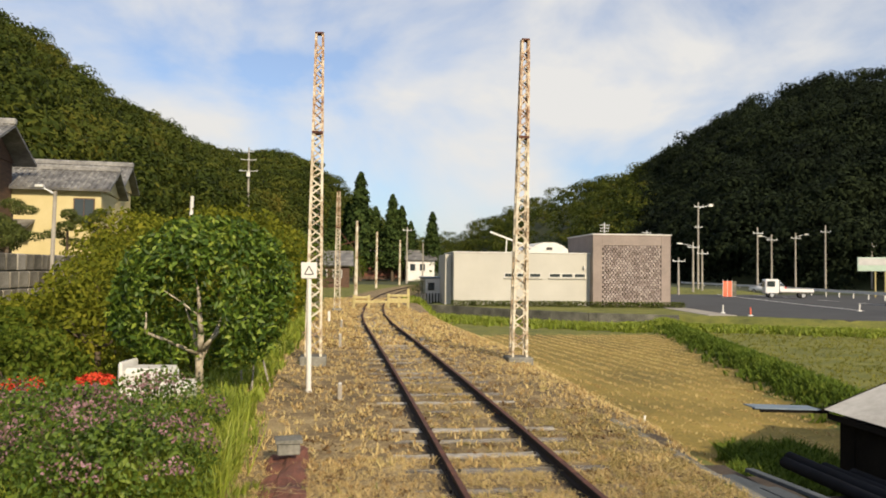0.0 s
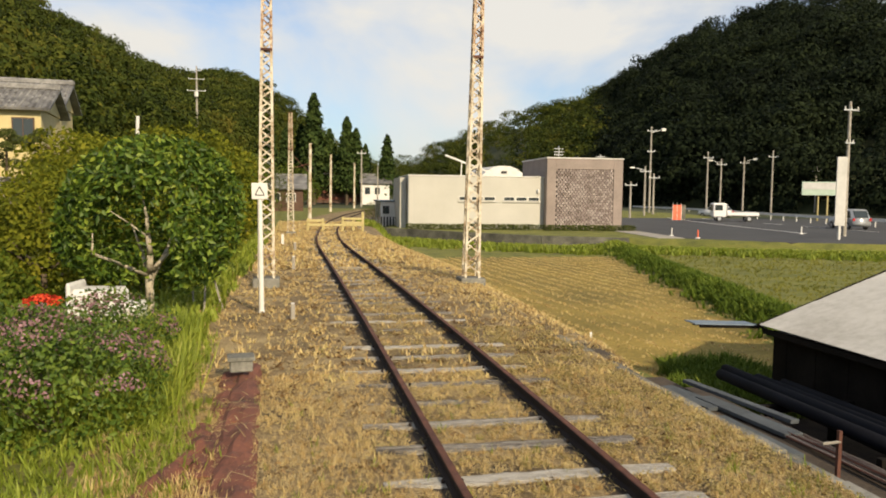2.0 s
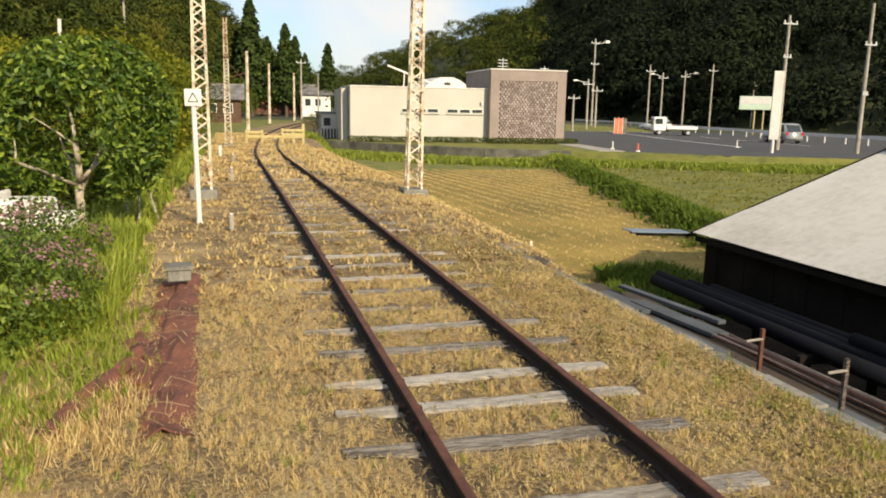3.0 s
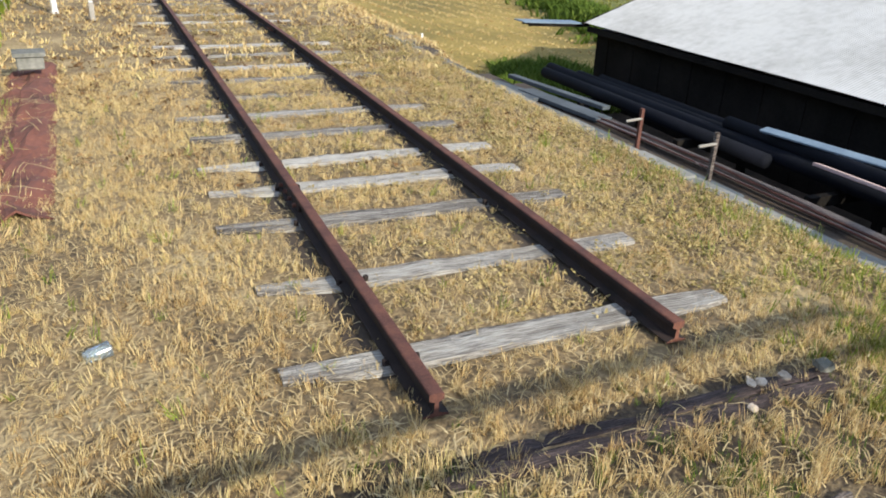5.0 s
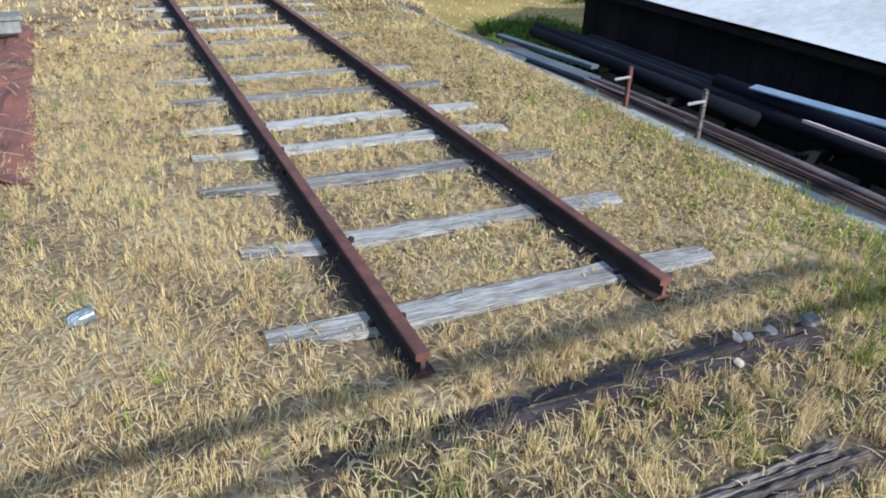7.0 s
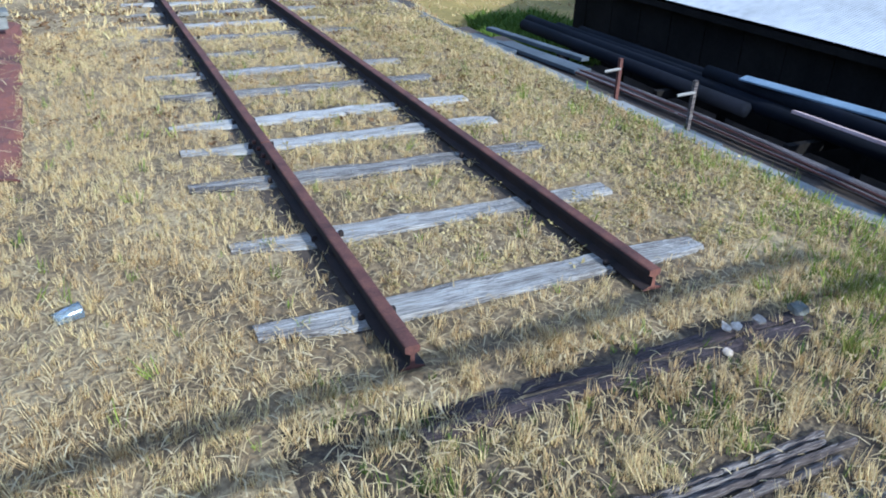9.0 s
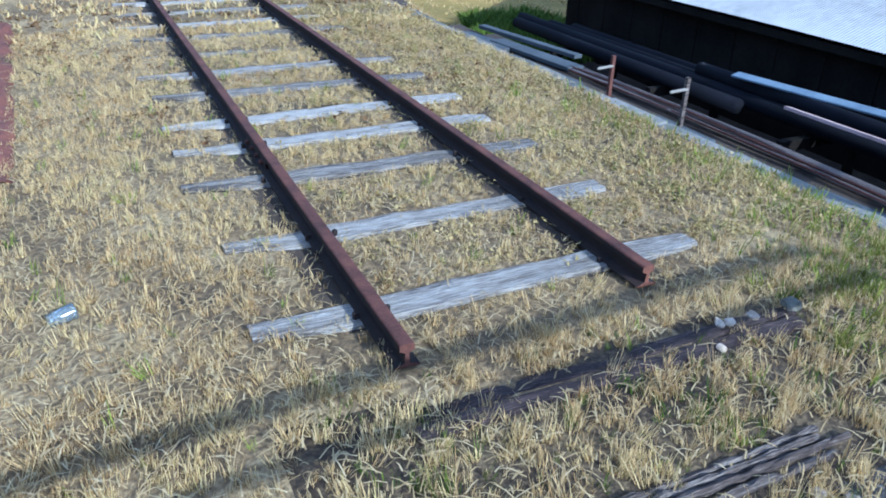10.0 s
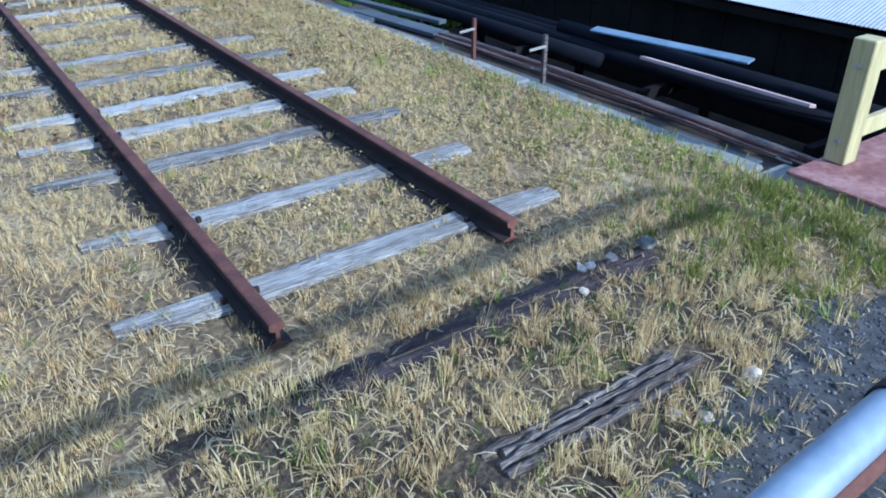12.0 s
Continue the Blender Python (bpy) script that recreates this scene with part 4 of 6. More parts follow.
def low_clumps(name, centres, per, size, height, mat, label, seed):
    """Many small flat clumps of leaves lying close to the ground."""
    r = np.random.default_rng(seed)
    c = np.repeat(centres, per, axis=0)
    off = r.normal(0, size * 0.9, (len(c), 3))
    off[:, 2] = r.uniform(0.006, height, len(c))
    up = np.tile(np.array((0, 0, 1.0)), (len(c), 1))
    return tagged(leaves(name, c + off, up, size, size * 0.6, mat, None, seed + 1, 0.45), label, "weeds", kind="stuff")


pts = turf_points(9000, 0.62, 1.95, 0.9, 9.0, 151, lambda x, y, r: r.uniform(0, 1, len(x)) < 0.32 + 0.5 * wave(x, y, 6.0, 2.0))
low_clumps("low_weeds", pts, 8, 0.022, 0.05, M_CLUMP, "low yellow-green clumps of weeds on the track shoulder", 152)
pts = turf_points(5000, -0.5, 0.5, 0.9, 12.0, 153, lambda x, y, r: r.uniform(0, 1, len(x)) < 0.22 + 0.4 * wave(x, y, 7.0, 1.0))
low_clumps("low_weeds", pts, 8, 0.022, 0.045, M_CLUMP, "low yellowing weeds between the rails", 154)
pts = turf_points(5200, -2.4, 2.2, 3.0, 22.0, 155, lambda x, y, r: r.uniform(0, 1, len(x)) < 0.1 + 0.55 * wave(x, y, 1.6, 5.0))
low_clumps("dead_leaves", pts, 7, 0.045, 0.03, M_LITTER, "brown dead leaves and plant litter along the track", 156)
# stubble in drill rows on the near field
rows_v = []
for k in range(26):
    n = 620
    y = rng.uniform(8.5, 37.5, n)
    x = 4.2 + 0.58 * k + 0.075 * rng.normal(size=n) - 0.026 * (y - 12)
    ok = (x < balk_x(y) - 0.9) & (x > 4.1 + 0.5 * smoothstep(10, 20, y))
    rows_v.append(np.stack([x[ok], y[ok], ground_z(x[ok], y[ok]) - 0.01], 1))
pts = np.concatenate(rows_v)
scatter("rice_stubble", pts, rng.uniform(0.03, 0.07, len(pts)), M_STRAW, "rows of cut rice stubble across the field", 60, 6, 0.12, 0.5, 0.9)
x, y = rng.uniform(10, 34, 9000), rng.uniform(8, 40, 9000)
ok = (x > balk_x(y) + 1.0) & (y < wall_y(x) - 1.0)
pts = np.stack([x[ok], y[ok], ground_z(x[ok], y[ok]) - 0.01], 1)
scatter("field_grass", pts, rng.uniform(0.05, 0.12, len(pts)), M_REGROWTH, "yellow green regrowth on the further field", 62, 6, 0.12, 0.7, 1.3)

# ---- kerb, timbers and litter at the end of the track ----
kerb = thing("kerb", pose(0, 0, 0), "weathered concrete kerb along the edge of the track bed", "kerb", kind="structure")
y = 0.62
while y < 8.0:
    part("kerb_stone", boxed(1.985 - 0.012 * y, 2.125 - 0.012 * y, y + 0.004, y + 0.596, -1.2, -0.112 - 0.008 * math.sin(y * 5), 0.012), M_KERB, kerb)
    y += 0.6
tagged(part("corner_slab", boxed(1.90, 2.24, 0.40, 0.60, -1.0, -0.118, 0.012), M_KERB), "pale concrete slab at the corner of the kerb and the deck", "slab")
M_OLDWOOD = surface("rotten_timber", [(0.25, (0.02, 0.016, 0.014)), (0.5, (0.09, 0.07, 0.06)), (0.75, (0.28, 0.25, 0.215))], 2.0, 18.0, 0.95, bump=1.0, depth=0.02, stretch=(0.6, 8.0, 8.0), spread=0.9)
M_PURPLEWOOD = surface("dark_timber", [(0.25, (0.018, 0.013, 0.013)), (0.5, (0.055, 0.038, 0.036)), (0.75, (0.14, 0.10, 0.09))], 4.0, 22.0, 0.9, bump=1.0, depth=0.02, stretch=(0.5, 9.0, 9.0), spread=1.2)


def timber(x0, x1, y, w, ztop, mat, label, seed, splits=0, yaw=0.0):
    """An old beam sunk in the ground, with ragged top and long splits."""
    rng = random.Random(seed)
    root = thing("buried_timber", pose((x0 + x1) / 2, y, 0, 0, 0, yaw), label, "timber", "buried timbers")
    L = (x1 - x0) / 2
    strips = 1 + splits
    for s in range(strips):
        gap = rng.uniform(0.002, 0.009)
        a, b = -w / 2 + w * s / strips + (gap if s else 0), -w / 2 + w * (s + 1) / strips - (0.002 if s < strips - 1 else 0)
        drop = rng.uniform(0.0, 0.012) if splits else 0.0
        lip = min(0.012, (b - a) * 0.3)
        bm = bmesh.new()
        prev = None
        n = 18
        l0, l1 = -L + rng.uniform(0, 0.12 + 0.02 * splits), L - rng.uniform(0, 0.12 + 0.02 * splits)
        for i in range(n + 1):
            x = l0 + (l1 - l0) * i / n
            h = ztop - drop - (0.012 * max(0, 1 - i / 6) if not splits else 0.0) + rng.uniform(-0.008, 0.005)
            j = rng.uniform(-0.003, 0.003)
            ring = [bm.verts.new(c) for c in ((x, a + j, -0.3), (x, a + j, h - 0.01), (x, a + lip + j, h), (x, b - lip + j, h + rng.uniform(-0.01, 0.004)), (x, b + j, h - 0.012), (x, b + j, -0.3))]
            if prev:
                for k in range(6):
                    bm.faces.new((prev[k], prev[(k + 1) % 6], ring[(k + 1) % 6], ring[k]))
            else:
                bm.faces.new(ring)
            prev = ring
        bm.faces.new(prev[::-1])
        bmesh.ops.recalc_face_normals(bm, faces=bm.faces[:])
        part("plank", bm, mat, root)
    return root


timber(-0.70, 1.02, 0.34, 0.155, -0.088, M_PURPLEWOOD, "dark timber sunk in the dry grass", 3, 1)
timber(-0.42, 0.62, -0.215, 0.13, -0.086, M_OLDWOOD, "split and rotten grey timber sunk in the ground", 5, 3)
M_STONE = surface("field_stone", [(0.3, (0.30, 0.25, 0.19)), (0.7, (0.55, 0.47, 0.37))], 10.0, 60.0, 0.9, bump=0.4, objvar=0.5)


def stone(x, y, z, r, seed, mat=None, label="small pale stone lying on the ground"):
    rng = random.Random(seed)
    bm = bmesh.new()
    bmesh.ops.create_icosphere(bm, subdivisions=2, radius=r)
    for v in bm.verts:
        v.co *= 1 + 0.5 * noise.noise(v.co * (1.2 / r) + Vector((seed, 0, 0)))
        v.co.z *= 0.65
    ob = part("stone", bm, mat or M_STONE, None, smooth=False)
    ob.matrix_basis = pose(x, y, z, rng.uniform(-20, 20), rng.uniform(-20, 20), rng.uniform(0, 360))
    return tagged(ob, label, "stone", "loose stones")


stone(0.752, 0.365, -0.07, 0.024, 1)
stone(0.60, 0.375, -0.072, 0.022, 2)
stone(0.64, 0.365, -0.072, 0.021, 3)
stone(0.52, 0.27, -0.095, 0.02, 4)
stone(0.95, 0.365, -0.066, 0.034, 5, M_DARKCON, "dark rounded stone resting on the buried timber")
stone(0.62, -0.38, -0.1, 0.03, 6)
stone(0.35, -0.42, -0.11, 0.028, 7)
stone(0.28, -0.36, -0.105, 0.02, 8)
rng = np.random.default_rng(77)
n = 16000
x, y = rng.uniform(-2.5, 2.1, n), rng.uniform(-1.6, 0.0, n)
ok = ((y < -0.34 - 0.1 * wave(x, y, 3.0)) & (x > 0.3 + 0.1 * wave(x, y, 4.0))) | (y < -0.55)
x, y = x[ok], y[ok]
ico = bmesh.new()
bmesh.ops.create_icosphere(ico, subdivisions=1, radius=1.0)
tv = np.array([tuple(v.co * (1 + 0.3 * noise.noise(v.co * 2))) for v in ico.verts])
tf = np.array([[v.index for v in f.verts] for f in ico.faces])
ico.free()
sz = rng.uniform(0.002, 0.007, len(x)) * (1 + (rng.uniform(0, 1, len(x)) < 0.04) * 1.2)
v, f = tile_mesh(tv, tf, np.stack([x, y, ground_z(x, y) + 0.002], 1), rng.uniform(0, 6.28, len(x)), np.stack([sz, sz * 0.8, sz * 0.6], 1))
tagged(np_mesh("gravel", v, f, M_GRAVEL), "loose grey gravel beside the railing", "gravel", kind="stuff")
M_CLEAR, cn, cl, cb = material("clear_plastic", 0.15)
cb.inputs["Base Color"].default_value = (0.75, 0.85, 0.92, 1)
cb.inputs["Transmission Weight"].default_value = 0.9
bottle = thing("plastic_cup", pose(-1.585, 1.38, -0.088, 0, 86, 20) @ Matrix.Scale(0.7, 4), "crushed clear plastic cup lying in the dry grass", "cup")
bm = bmesh.new()
rings = []
for zz, rr in ((-0.07, 0.032), (-0.069, 0.036), (0.0, 0.041), (0.065, 0.046), (0.07, 0.047), (0.07, 0.044), (-0.06, 0.034)):
    rings.append([bm.verts.new((rr * math.cos(k * 0.5236) * (1 + 0.08 * math.sin(3 * k + zz * 60)), rr * math.sin(k * 0.5236), zz)) for k in range(12)])
for a, b in zip(rings[:-1], rings[1:]):
    for k in range(12):
        bm.faces.new((a[k], a[(k + 1) % 12], b[(k + 1) % 12], b[k]))
bm.faces.new(rings[0][::-1])
part("cup_wall", bm, M_CLEAR, bottle, smooth=True)

# ---- railing in front of the viewer, deck and timber post ----
railing = thing("pipe_railing", pose(0, 0, 0), "galvanised pipe railing with a rusty lower bar", "railing")
M_BLUESTEEL = surface("weathered_galvanised_pipe", [(0.3, (0.24, 0.28, 0.33)), (0.7, (0.34, 0.385, 0.43))], 8.0, 60.0, 0.4, 0.3, bump=0.12)
RY0 = -1.280
part("top_pipe", rodded((-3.2, RY0, 0.84), (1.98, -0.99, 0.84), 0.026, sides=32), M_BLUESTEEL, railing, smooth=True)
part("coupling", rodded((-0.45, -1.126, 0.84), (-0.425, -1.1246, 0.84), 0.030, sides=24), M_RUSTSHADE, railing, "dark pipe coupling ring")
part("lower_bar", rodded((-3.2, RY0 + 0.025, 0.68), (1.98, -0.965, 0.68), 0.02, sides=12), M_RUST, railing, "rusty lower bar")
for x, y in ((-3.2, RY0), (1.96, -0.991)):
    part("railing_post", rodded((x, y, -0.4), (x, y, 0.88), 0.03, sides=14), M_BLUESTEEL, railing)
M_DECK = surface("rust_red_deck_sheet", [(0.25, (0.10, 0.04, 0.035)), (0.5, (0.2, 0.085, 0.07)), (0.75, (0.36, 0.22, 0.19))], 2.5, 25.0, 0.75, bump=0.4)
M_YELLOWWOOD = surface("treated_pine", [(0.25, (0.27, 0.22, 0.09)), (0.5, (0.40, 0.34, 0.15)), (0.75, (0.50, 0.44, 0.22))], 1.5, 14.0, 0.7, bump=0.3, stretch=(6.0, 6.0, 0.6))
deck = thing("deck", pose(0, 0, 0), "low deck with a rust red sheet top on a concrete edge", "deck")
part("deck_sheet", boxed(2.02, 4.4, -3.2, 0.45, -0.075, -0.055, 0.004), M_DECK, deck, "worn rust red sheet")
part("deck_edge", boxed(2.04, 4.38, -3.18, 0.43, -1.25, -0.079, 0.008), M_CONCRETE, deck)
rail_post = thing("timber_handrail", pose(0, 0, 0), "yellowish pine handrail posts and boards on the deck's edge", "handrail")
for px in (2.34, 4.08):
    post = part("post", boxed(px - 0.055, px + 0.055, 0.32, 0.43, -0.055, 0.55, 0.006), M_YELLOWWOOD, rail_post)
    if px < 3:
        for zz in (0.43, 0.06):
            part("bolt", rodded((px - 0.07, 0.375, zz), (px - 0.053, 0.375, zz), 0.012, sides=10), M_METAL, post)
for zz in (0.43, 0.10):
    part("board", boxed(2.397, 4.023, 0.345, 0.385, zz - 0.045, zz + 0.045, 0.004), M_YELLOWWOOD, rail_post)

# ---- shed and the things stored beside it ----
M_BLUEPIPE = surface("dusty_blue_grey_sheet", [(0.3, (0.10, 0.14, 0.19)), (0.7, (0.19, 0.25, 0.31))], 3.0, 30.0, 0.6, bump=0.1)
shed = thing("shed", pose(0, 0, 0), "low boarded shed with shade-black walls and a pale corrugated metal roof", "shed")
SX, SY0, SY1 = 4.78, -5.0, 8.02
RUN, RISE = 3.3, 1.22
part("wall", boxed(SX + 0.22, SX + 2 * RUN - 0.2, SY0 + 0.2, SY1 - 0.02, -1.2, -0.07), M_SHADEBOARD, shed)
bm = bmesh.new()
g = [bm.verts.new(c) for c in ((SX + 0.2, SY1 - 0.06, -0.1), (SX + 2 * RUN - 0.2, SY1 - 0.06, -0.1), (SX + RUN, SY1 - 0.06, RISE - 0.1), (SX + 0.2, SY0 + 0.2, -0.1), (SX + 2 * RUN - 0.2, SY0 + 0.2, -0.1), (SX + RUN, SY0 + 0.2, RISE - 0.1))]
for fc in ((0, 1, 2), (5, 4, 3), (0, 2, 5, 3), (1, 4, 5, 2), (0, 3, 4, 1)):
    bm.faces.new([g[i] for i in fc])
part("gable", bm, M_SHADEBOARD, shed)
for k in range(44):
    y0 = SY1 - 0.05 - 0.29 * (k + 1)
    part("wall_board", boxed(SX + 0.195 + 0.006 * (k % 2), SX + 0.217, y0, y0 + 0.284, -1.2, -0.075), M_SHADEBOARD, shed)
for side in (1, -1):
    nseg = 1490
    ys = np.linspace(SY0, SY1, nseg)
    wob = 0.0032 * np.sin(np.arange(nseg) * math.pi / 2.0 * 1.0 + 0.4)
    for c in range(4):
        s0, s1 = c / 4.0 - (0.01 if c else 0), (c + 1) / 4.0 + 0.012
        verts, fcs = [], []
        for s, lift in ((s0, 0.0), (s1, 0.006)):
            xx = SX + RUN * s if side > 0 else SX + 2 * RUN - RUN * s
            sag = 0.012 * np.sin(ys * 1.9 + c)
            verts.append(np.stack([np.full(nseg, xx), ys, RISE * s + wob + sag * 0.3 + 0.004 * (4 - c)], 1))
        k = np.arange(nseg - 1)
        fcs = np.stack([k, k + 1, nseg + k + 1, nseg + k], 1)
        np_mesh("roof_sheet", np.concatenate(verts), fcs, M_SHEDROOF, shed, smooth=True)
part("ridge_cap", barred((SX + RUN, SY0, RISE + 0.035), (SX + RUN, SY1 + 0.02, RISE + 0.035), 0.3, 0.02), M_METAL, shed)
part("verge_trim", barred((SX - 0.02, SY1 + 0.012, -0.01), (SX + RUN, SY1 + 0.012, RISE - 0.01), 0.03, 0.05), M_SHADEBOARD, shed)
part("eave_board", boxed(SX + 0.03, SX + 0.06, SY0, SY1 - 0.03, -0.10, -0.025), M_SHADEBOARD, shed)
awn = thing("tin_awning", pose(0, 0, 0), "rusty blue-grey tin awning sheet sticking out from the shed", "awning")
bm = bmesh.new()
bar(bm, (3.9, SY1 + 0.3, 0.02), (4.85, SY1 + 0.3, -0.02), 0.3, 0.015)
part("tin_sheet", bm, M_BLUEPIPE, awn)
for dx in (0.2, 0.38):
    part("bracket", barred((4.0, SY1 + dx, -0.02), (4.98, SY1 + dx, -0.055), 0.04, 0.04), M_SHADEBOARD, awn)

# Black plastic taken darker still: the shade beside the shed is in its colour.
M_BLACKPIPE = surface("black_plastic_and_shade", [(0.3, (0.003, 0.004, 0.006)), (0.7, (0.007, 0.008, 0.013))], 2.0, 20.0, 0.85, bump=0.05)
for mt in (M_BLACKPIPE, M_SHADEBOARD):
    mt.node_tree.nodes["Principled BSDF"].inputs["Specular IOR Level"].default_value = 0.12
M_PINKWOOD = surface("pinkish_plank", [(0.3, (0.30, 0.2, 0.18)), (0.7, (0.5, 0.38, 0.35))], 3.0, 30.0, 0.8, bump=0.3, stretch=(6, 0.6, 6))


def hollow_pipe(name, a, b, r, mat, label, group):
    bm = bmesh.new()
    a, b = Vector(a), Vector(b)
    q = (b - a).to_track_quat("Z", "Y")
    rings = []
    for c, rr in ((a, r), (b, r), (b, r * 0.86), (b + (a - b) * 0.06, r * 0.86)):
        rings.append([bm.verts.new(c + q @ Vector((rr * math.cos(k * 2 * math.pi / 18), rr * math.sin(k * 2 * math.pi / 18), 0))) for k in range(18)])
    for u, w in zip(rings[:-1], rings[1:]):
        for k in range(18):
            bm.faces.new((u[k], u[(k + 1) % 18], w[(k + 1) % 18], w[k]))
    bm.faces.new(rings[0][::-1])
    bm.faces.new(rings[-1])
    ob = part(name, bm, mat, None, smooth=True)
    return tagged(ob, label, "pipe", group)


rack = thing("pipe_rack", pose(0, 0, 0), "dark wooden trestles carrying stored pipes beside the shed", "rack")
for yy in (6.4, 4.6, 2.9, 1.3):
    part("cross_bar", barred((3.75, yy, -0.665), (4.95, yy, -0.665), 0.07, 0.09), M_SHADEBOARD, rack)
    for xx in (3.85, 4.7):
        part("leg", barred((xx, yy, -1.25), (xx, yy, -0.71), 0.07, 0.07, (0, 1, 0)), M_SHADEBOARD, rack)
for x, z, y0, y1, r in ((3.96, -0.55, 7.60, 3.6, 0.07), (4.12, -0.53, 7.75, 0.6, 0.075), (4.3, -0.55, 7.3, 0.9, 0.07), (4.46, -0.55, 7.0, 0.8, 0.07), (4.2, -0.42, 4.4, 0.8, 0.07)):
    hollow_pipe("plastic_pipe", (x, y1, z), (x, y0, z), r, M_BLACKPIPE, "long black plastic pipe stored on trestles by the shed", "stored pipes")
ob = part("roof_flashing", boxed(-0.06, 0.06, -0.80, 0.80, -0.01, 0.01, 0.004), M_BLUEPIPE)
ob.matrix_basis = pose(4.25, 3.08, -0.335, 0, -8, 9.2)
tagged(ob, "bent blue-grey metal flashing lying on the pipes", "flashing")
ob = part("plank", boxed(-0.045, 0.045, -0.80, 0.80, -0.014, 0.014, 0.003), M_PINKWOOD)
ob.matrix_basis = pose(3.94, 2.25, -0.40, 0, 14, 1.0)
tagged(ob, "narrow pinkish wooden plank lying beside the pipes", "plank")
M_BARWOOD = surface("dull_brown_bar", [(0.3, (0.12, 0.095, 0.08)), (0.7, (0.28, 0.23, 0.19))], 4.0, 40.0, 0.8, objvar=0.4)
bar_rng = random.Random(9)
for k in range(34):
    bm = bmesh.new()
    x0, x1 = 2.78 + 0.013 * k + bar_rng.uniform(-0.02, 0.02), 2.74 + 0.014 * k + bar_rng.uniform(-0.03, 0.03)
    z = -0.33 - 0.005 * k + bar_rng.uniform(-0.02, 0.03)
    y0, y1 = 0.7 + bar_rng.uniform(0, 0.3), 5.1 + bar_rng.uniform(-0.5, 0.4)
    prev = Vector((x0, y0, z))
    for i in range(1, 6):
        nxt = Vector((x0 + (x1 - x0) * i / 5 + bar_rng.uniform(-0.012, 0.012), y0 + (y1 - y0) * i / 5, z + 0.03 * math.sin(i * 0.6) + bar_rng.uniform(-0.006, 0.006)))
        rod(bm, prev, nxt, 0.009, 0.009, 5, caps=False)
        prev = nxt
    tagged(part("steel_bar", bm, M_BARWOOD if k % 3 else M_RUST), "long thin rusty bar in a bundle behind the kerb", "bar", "bundle of bars")
M_SLATEBLUE = surface("grey_roof_slab", [(0.3, (0.035, 0.043, 0.05)), (0.7, (0.075, 0.088, 0.098))], 2.0, 20.0, 0.85, bump=0.2)
tagged(part("concrete_bed", boxed(2.78, 3.26, 0.75, 6.9, -1.2, -0.51, 0.01), M_SOILSHADE), "low stained concrete bed carrying the bundle of bars", "plinth")
tagged(part("soil_bed", boxed(2.13, 2.775, 0.62, 6.9, -1.2, -0.37, 0.01), M_SOILSHADE), "dark soil bed packed behind the kerb", "soil", kind="structure")
for k, (x, y, w, L, a) in enumerate(((2.55, 5.9, 0.3, 0.9, 12), (2.75, 5.2, 0.2, 1.3, 6), (2.45, 4.6, 0.16, 1.1, 2), (2.42, 1.9, 0.22, 0.62, -2), (2.44, 1.2, 0.22, 0.6, 3), (2.42, 2.7, 0.2, 0.6, 0), (2.9, 5.6, 0.1, 1.6, 8))):
    ob = part("slab", boxed(-w / 2, w / 2, -L / 2, L / 2, -0.02, 0.02, 0.005), M_SLATEBLUE)
    ob.matrix_basis = pose(x, y, -0.345 + 0.008 * k, 0, 2, a)
    tagged(ob, "flat grey slab or board laid behind the kerb", "board", "loose boards")
for k, (x, y, top) in enumerate(((2.42, 3.52, 0.05), (2.42, 2.67, 0.09))):
    stake = thing("peg_stake", pose(x, y, -1.0), "thin rusty stake with a short side peg behind the kerb", "stake", "kerb stakes")
    part("stake", barred((0, 0, -0.1), (0.015, 0.01, 1.0 + top), 0.028, 0.028, (0, 1, 0)), M_OLDWOOD if k else M_RUST, stake)
    part("peg", rodded((0.015, 0, 0.96 + top - 0.04), (-0.11, 0.03, 0.92 + top - 0.02), 0.011), M_CONCRETE, stake)

# ---- rusty sheet pile and block ----
M_RUSTSHEET = surface("flaking_rust_sheet", [(0.25, (0.05, 0.021, 0.016)), (0.45, (0.125, 0.048, 0.033)), (0.65, (0.17, 0.064, 0.040)), (0.85, (0.32, 0.13, 0.045))], 3.0, 30.0, 0.9, bump=0.6, depth=0.01)


def rust_strip(x0, y0, x1, y1, w, z, seed, label):
    """A crumpled, torn strip of rusted sheet iron lying on the ground."""
    rng = random.Random(seed)
    n, m = 26, 7
    bm = bmesh.new()
    grid = []
    d = Vector((x1 - x0, y1 - y0, 0))
    t = Vector((d.y, -d.x, 0)).normalized()
    for i in range(n + 1):
        row = []
        wl, wr = w * (0.5 + 0.22 * noise.noise(Vector((i * 0.45, seed, 0)))), w * (0.5 + 0.22 * noise.noise(Vector((i * 0.5, seed + 9, 0))))
        for j in range(m + 1):
            s = -wl + (wl + wr) * j / m
            c = Vector((x0, y0, z)) + d * i / n + t * s
            c.z += 0.045 * noise.noise(Vector((c.x * 7, c.y * 3.2, seed))) + 0.05 * (1 - (2 * j / m - 1) ** 2) + 0.03 * noise.noise(Vector((c.x * 16, c.y * 9, seed)))
            row.append(bm.verts.new(c))
        grid.append(row)
    for i in range(n):
        for j in range(m):
            bm.faces.new((grid[i][j], grid[i][j + 1], grid[i + 1][j + 1], grid[i + 1][j]))
    ob = part("rusty_sheet", bm, M_RUSTSHEET)
    ob.modifiers.new("thick", "SOLIDIFY").thickness = 0.012
    return tagged(ob, label, "scrap metal", "rusty scrap")


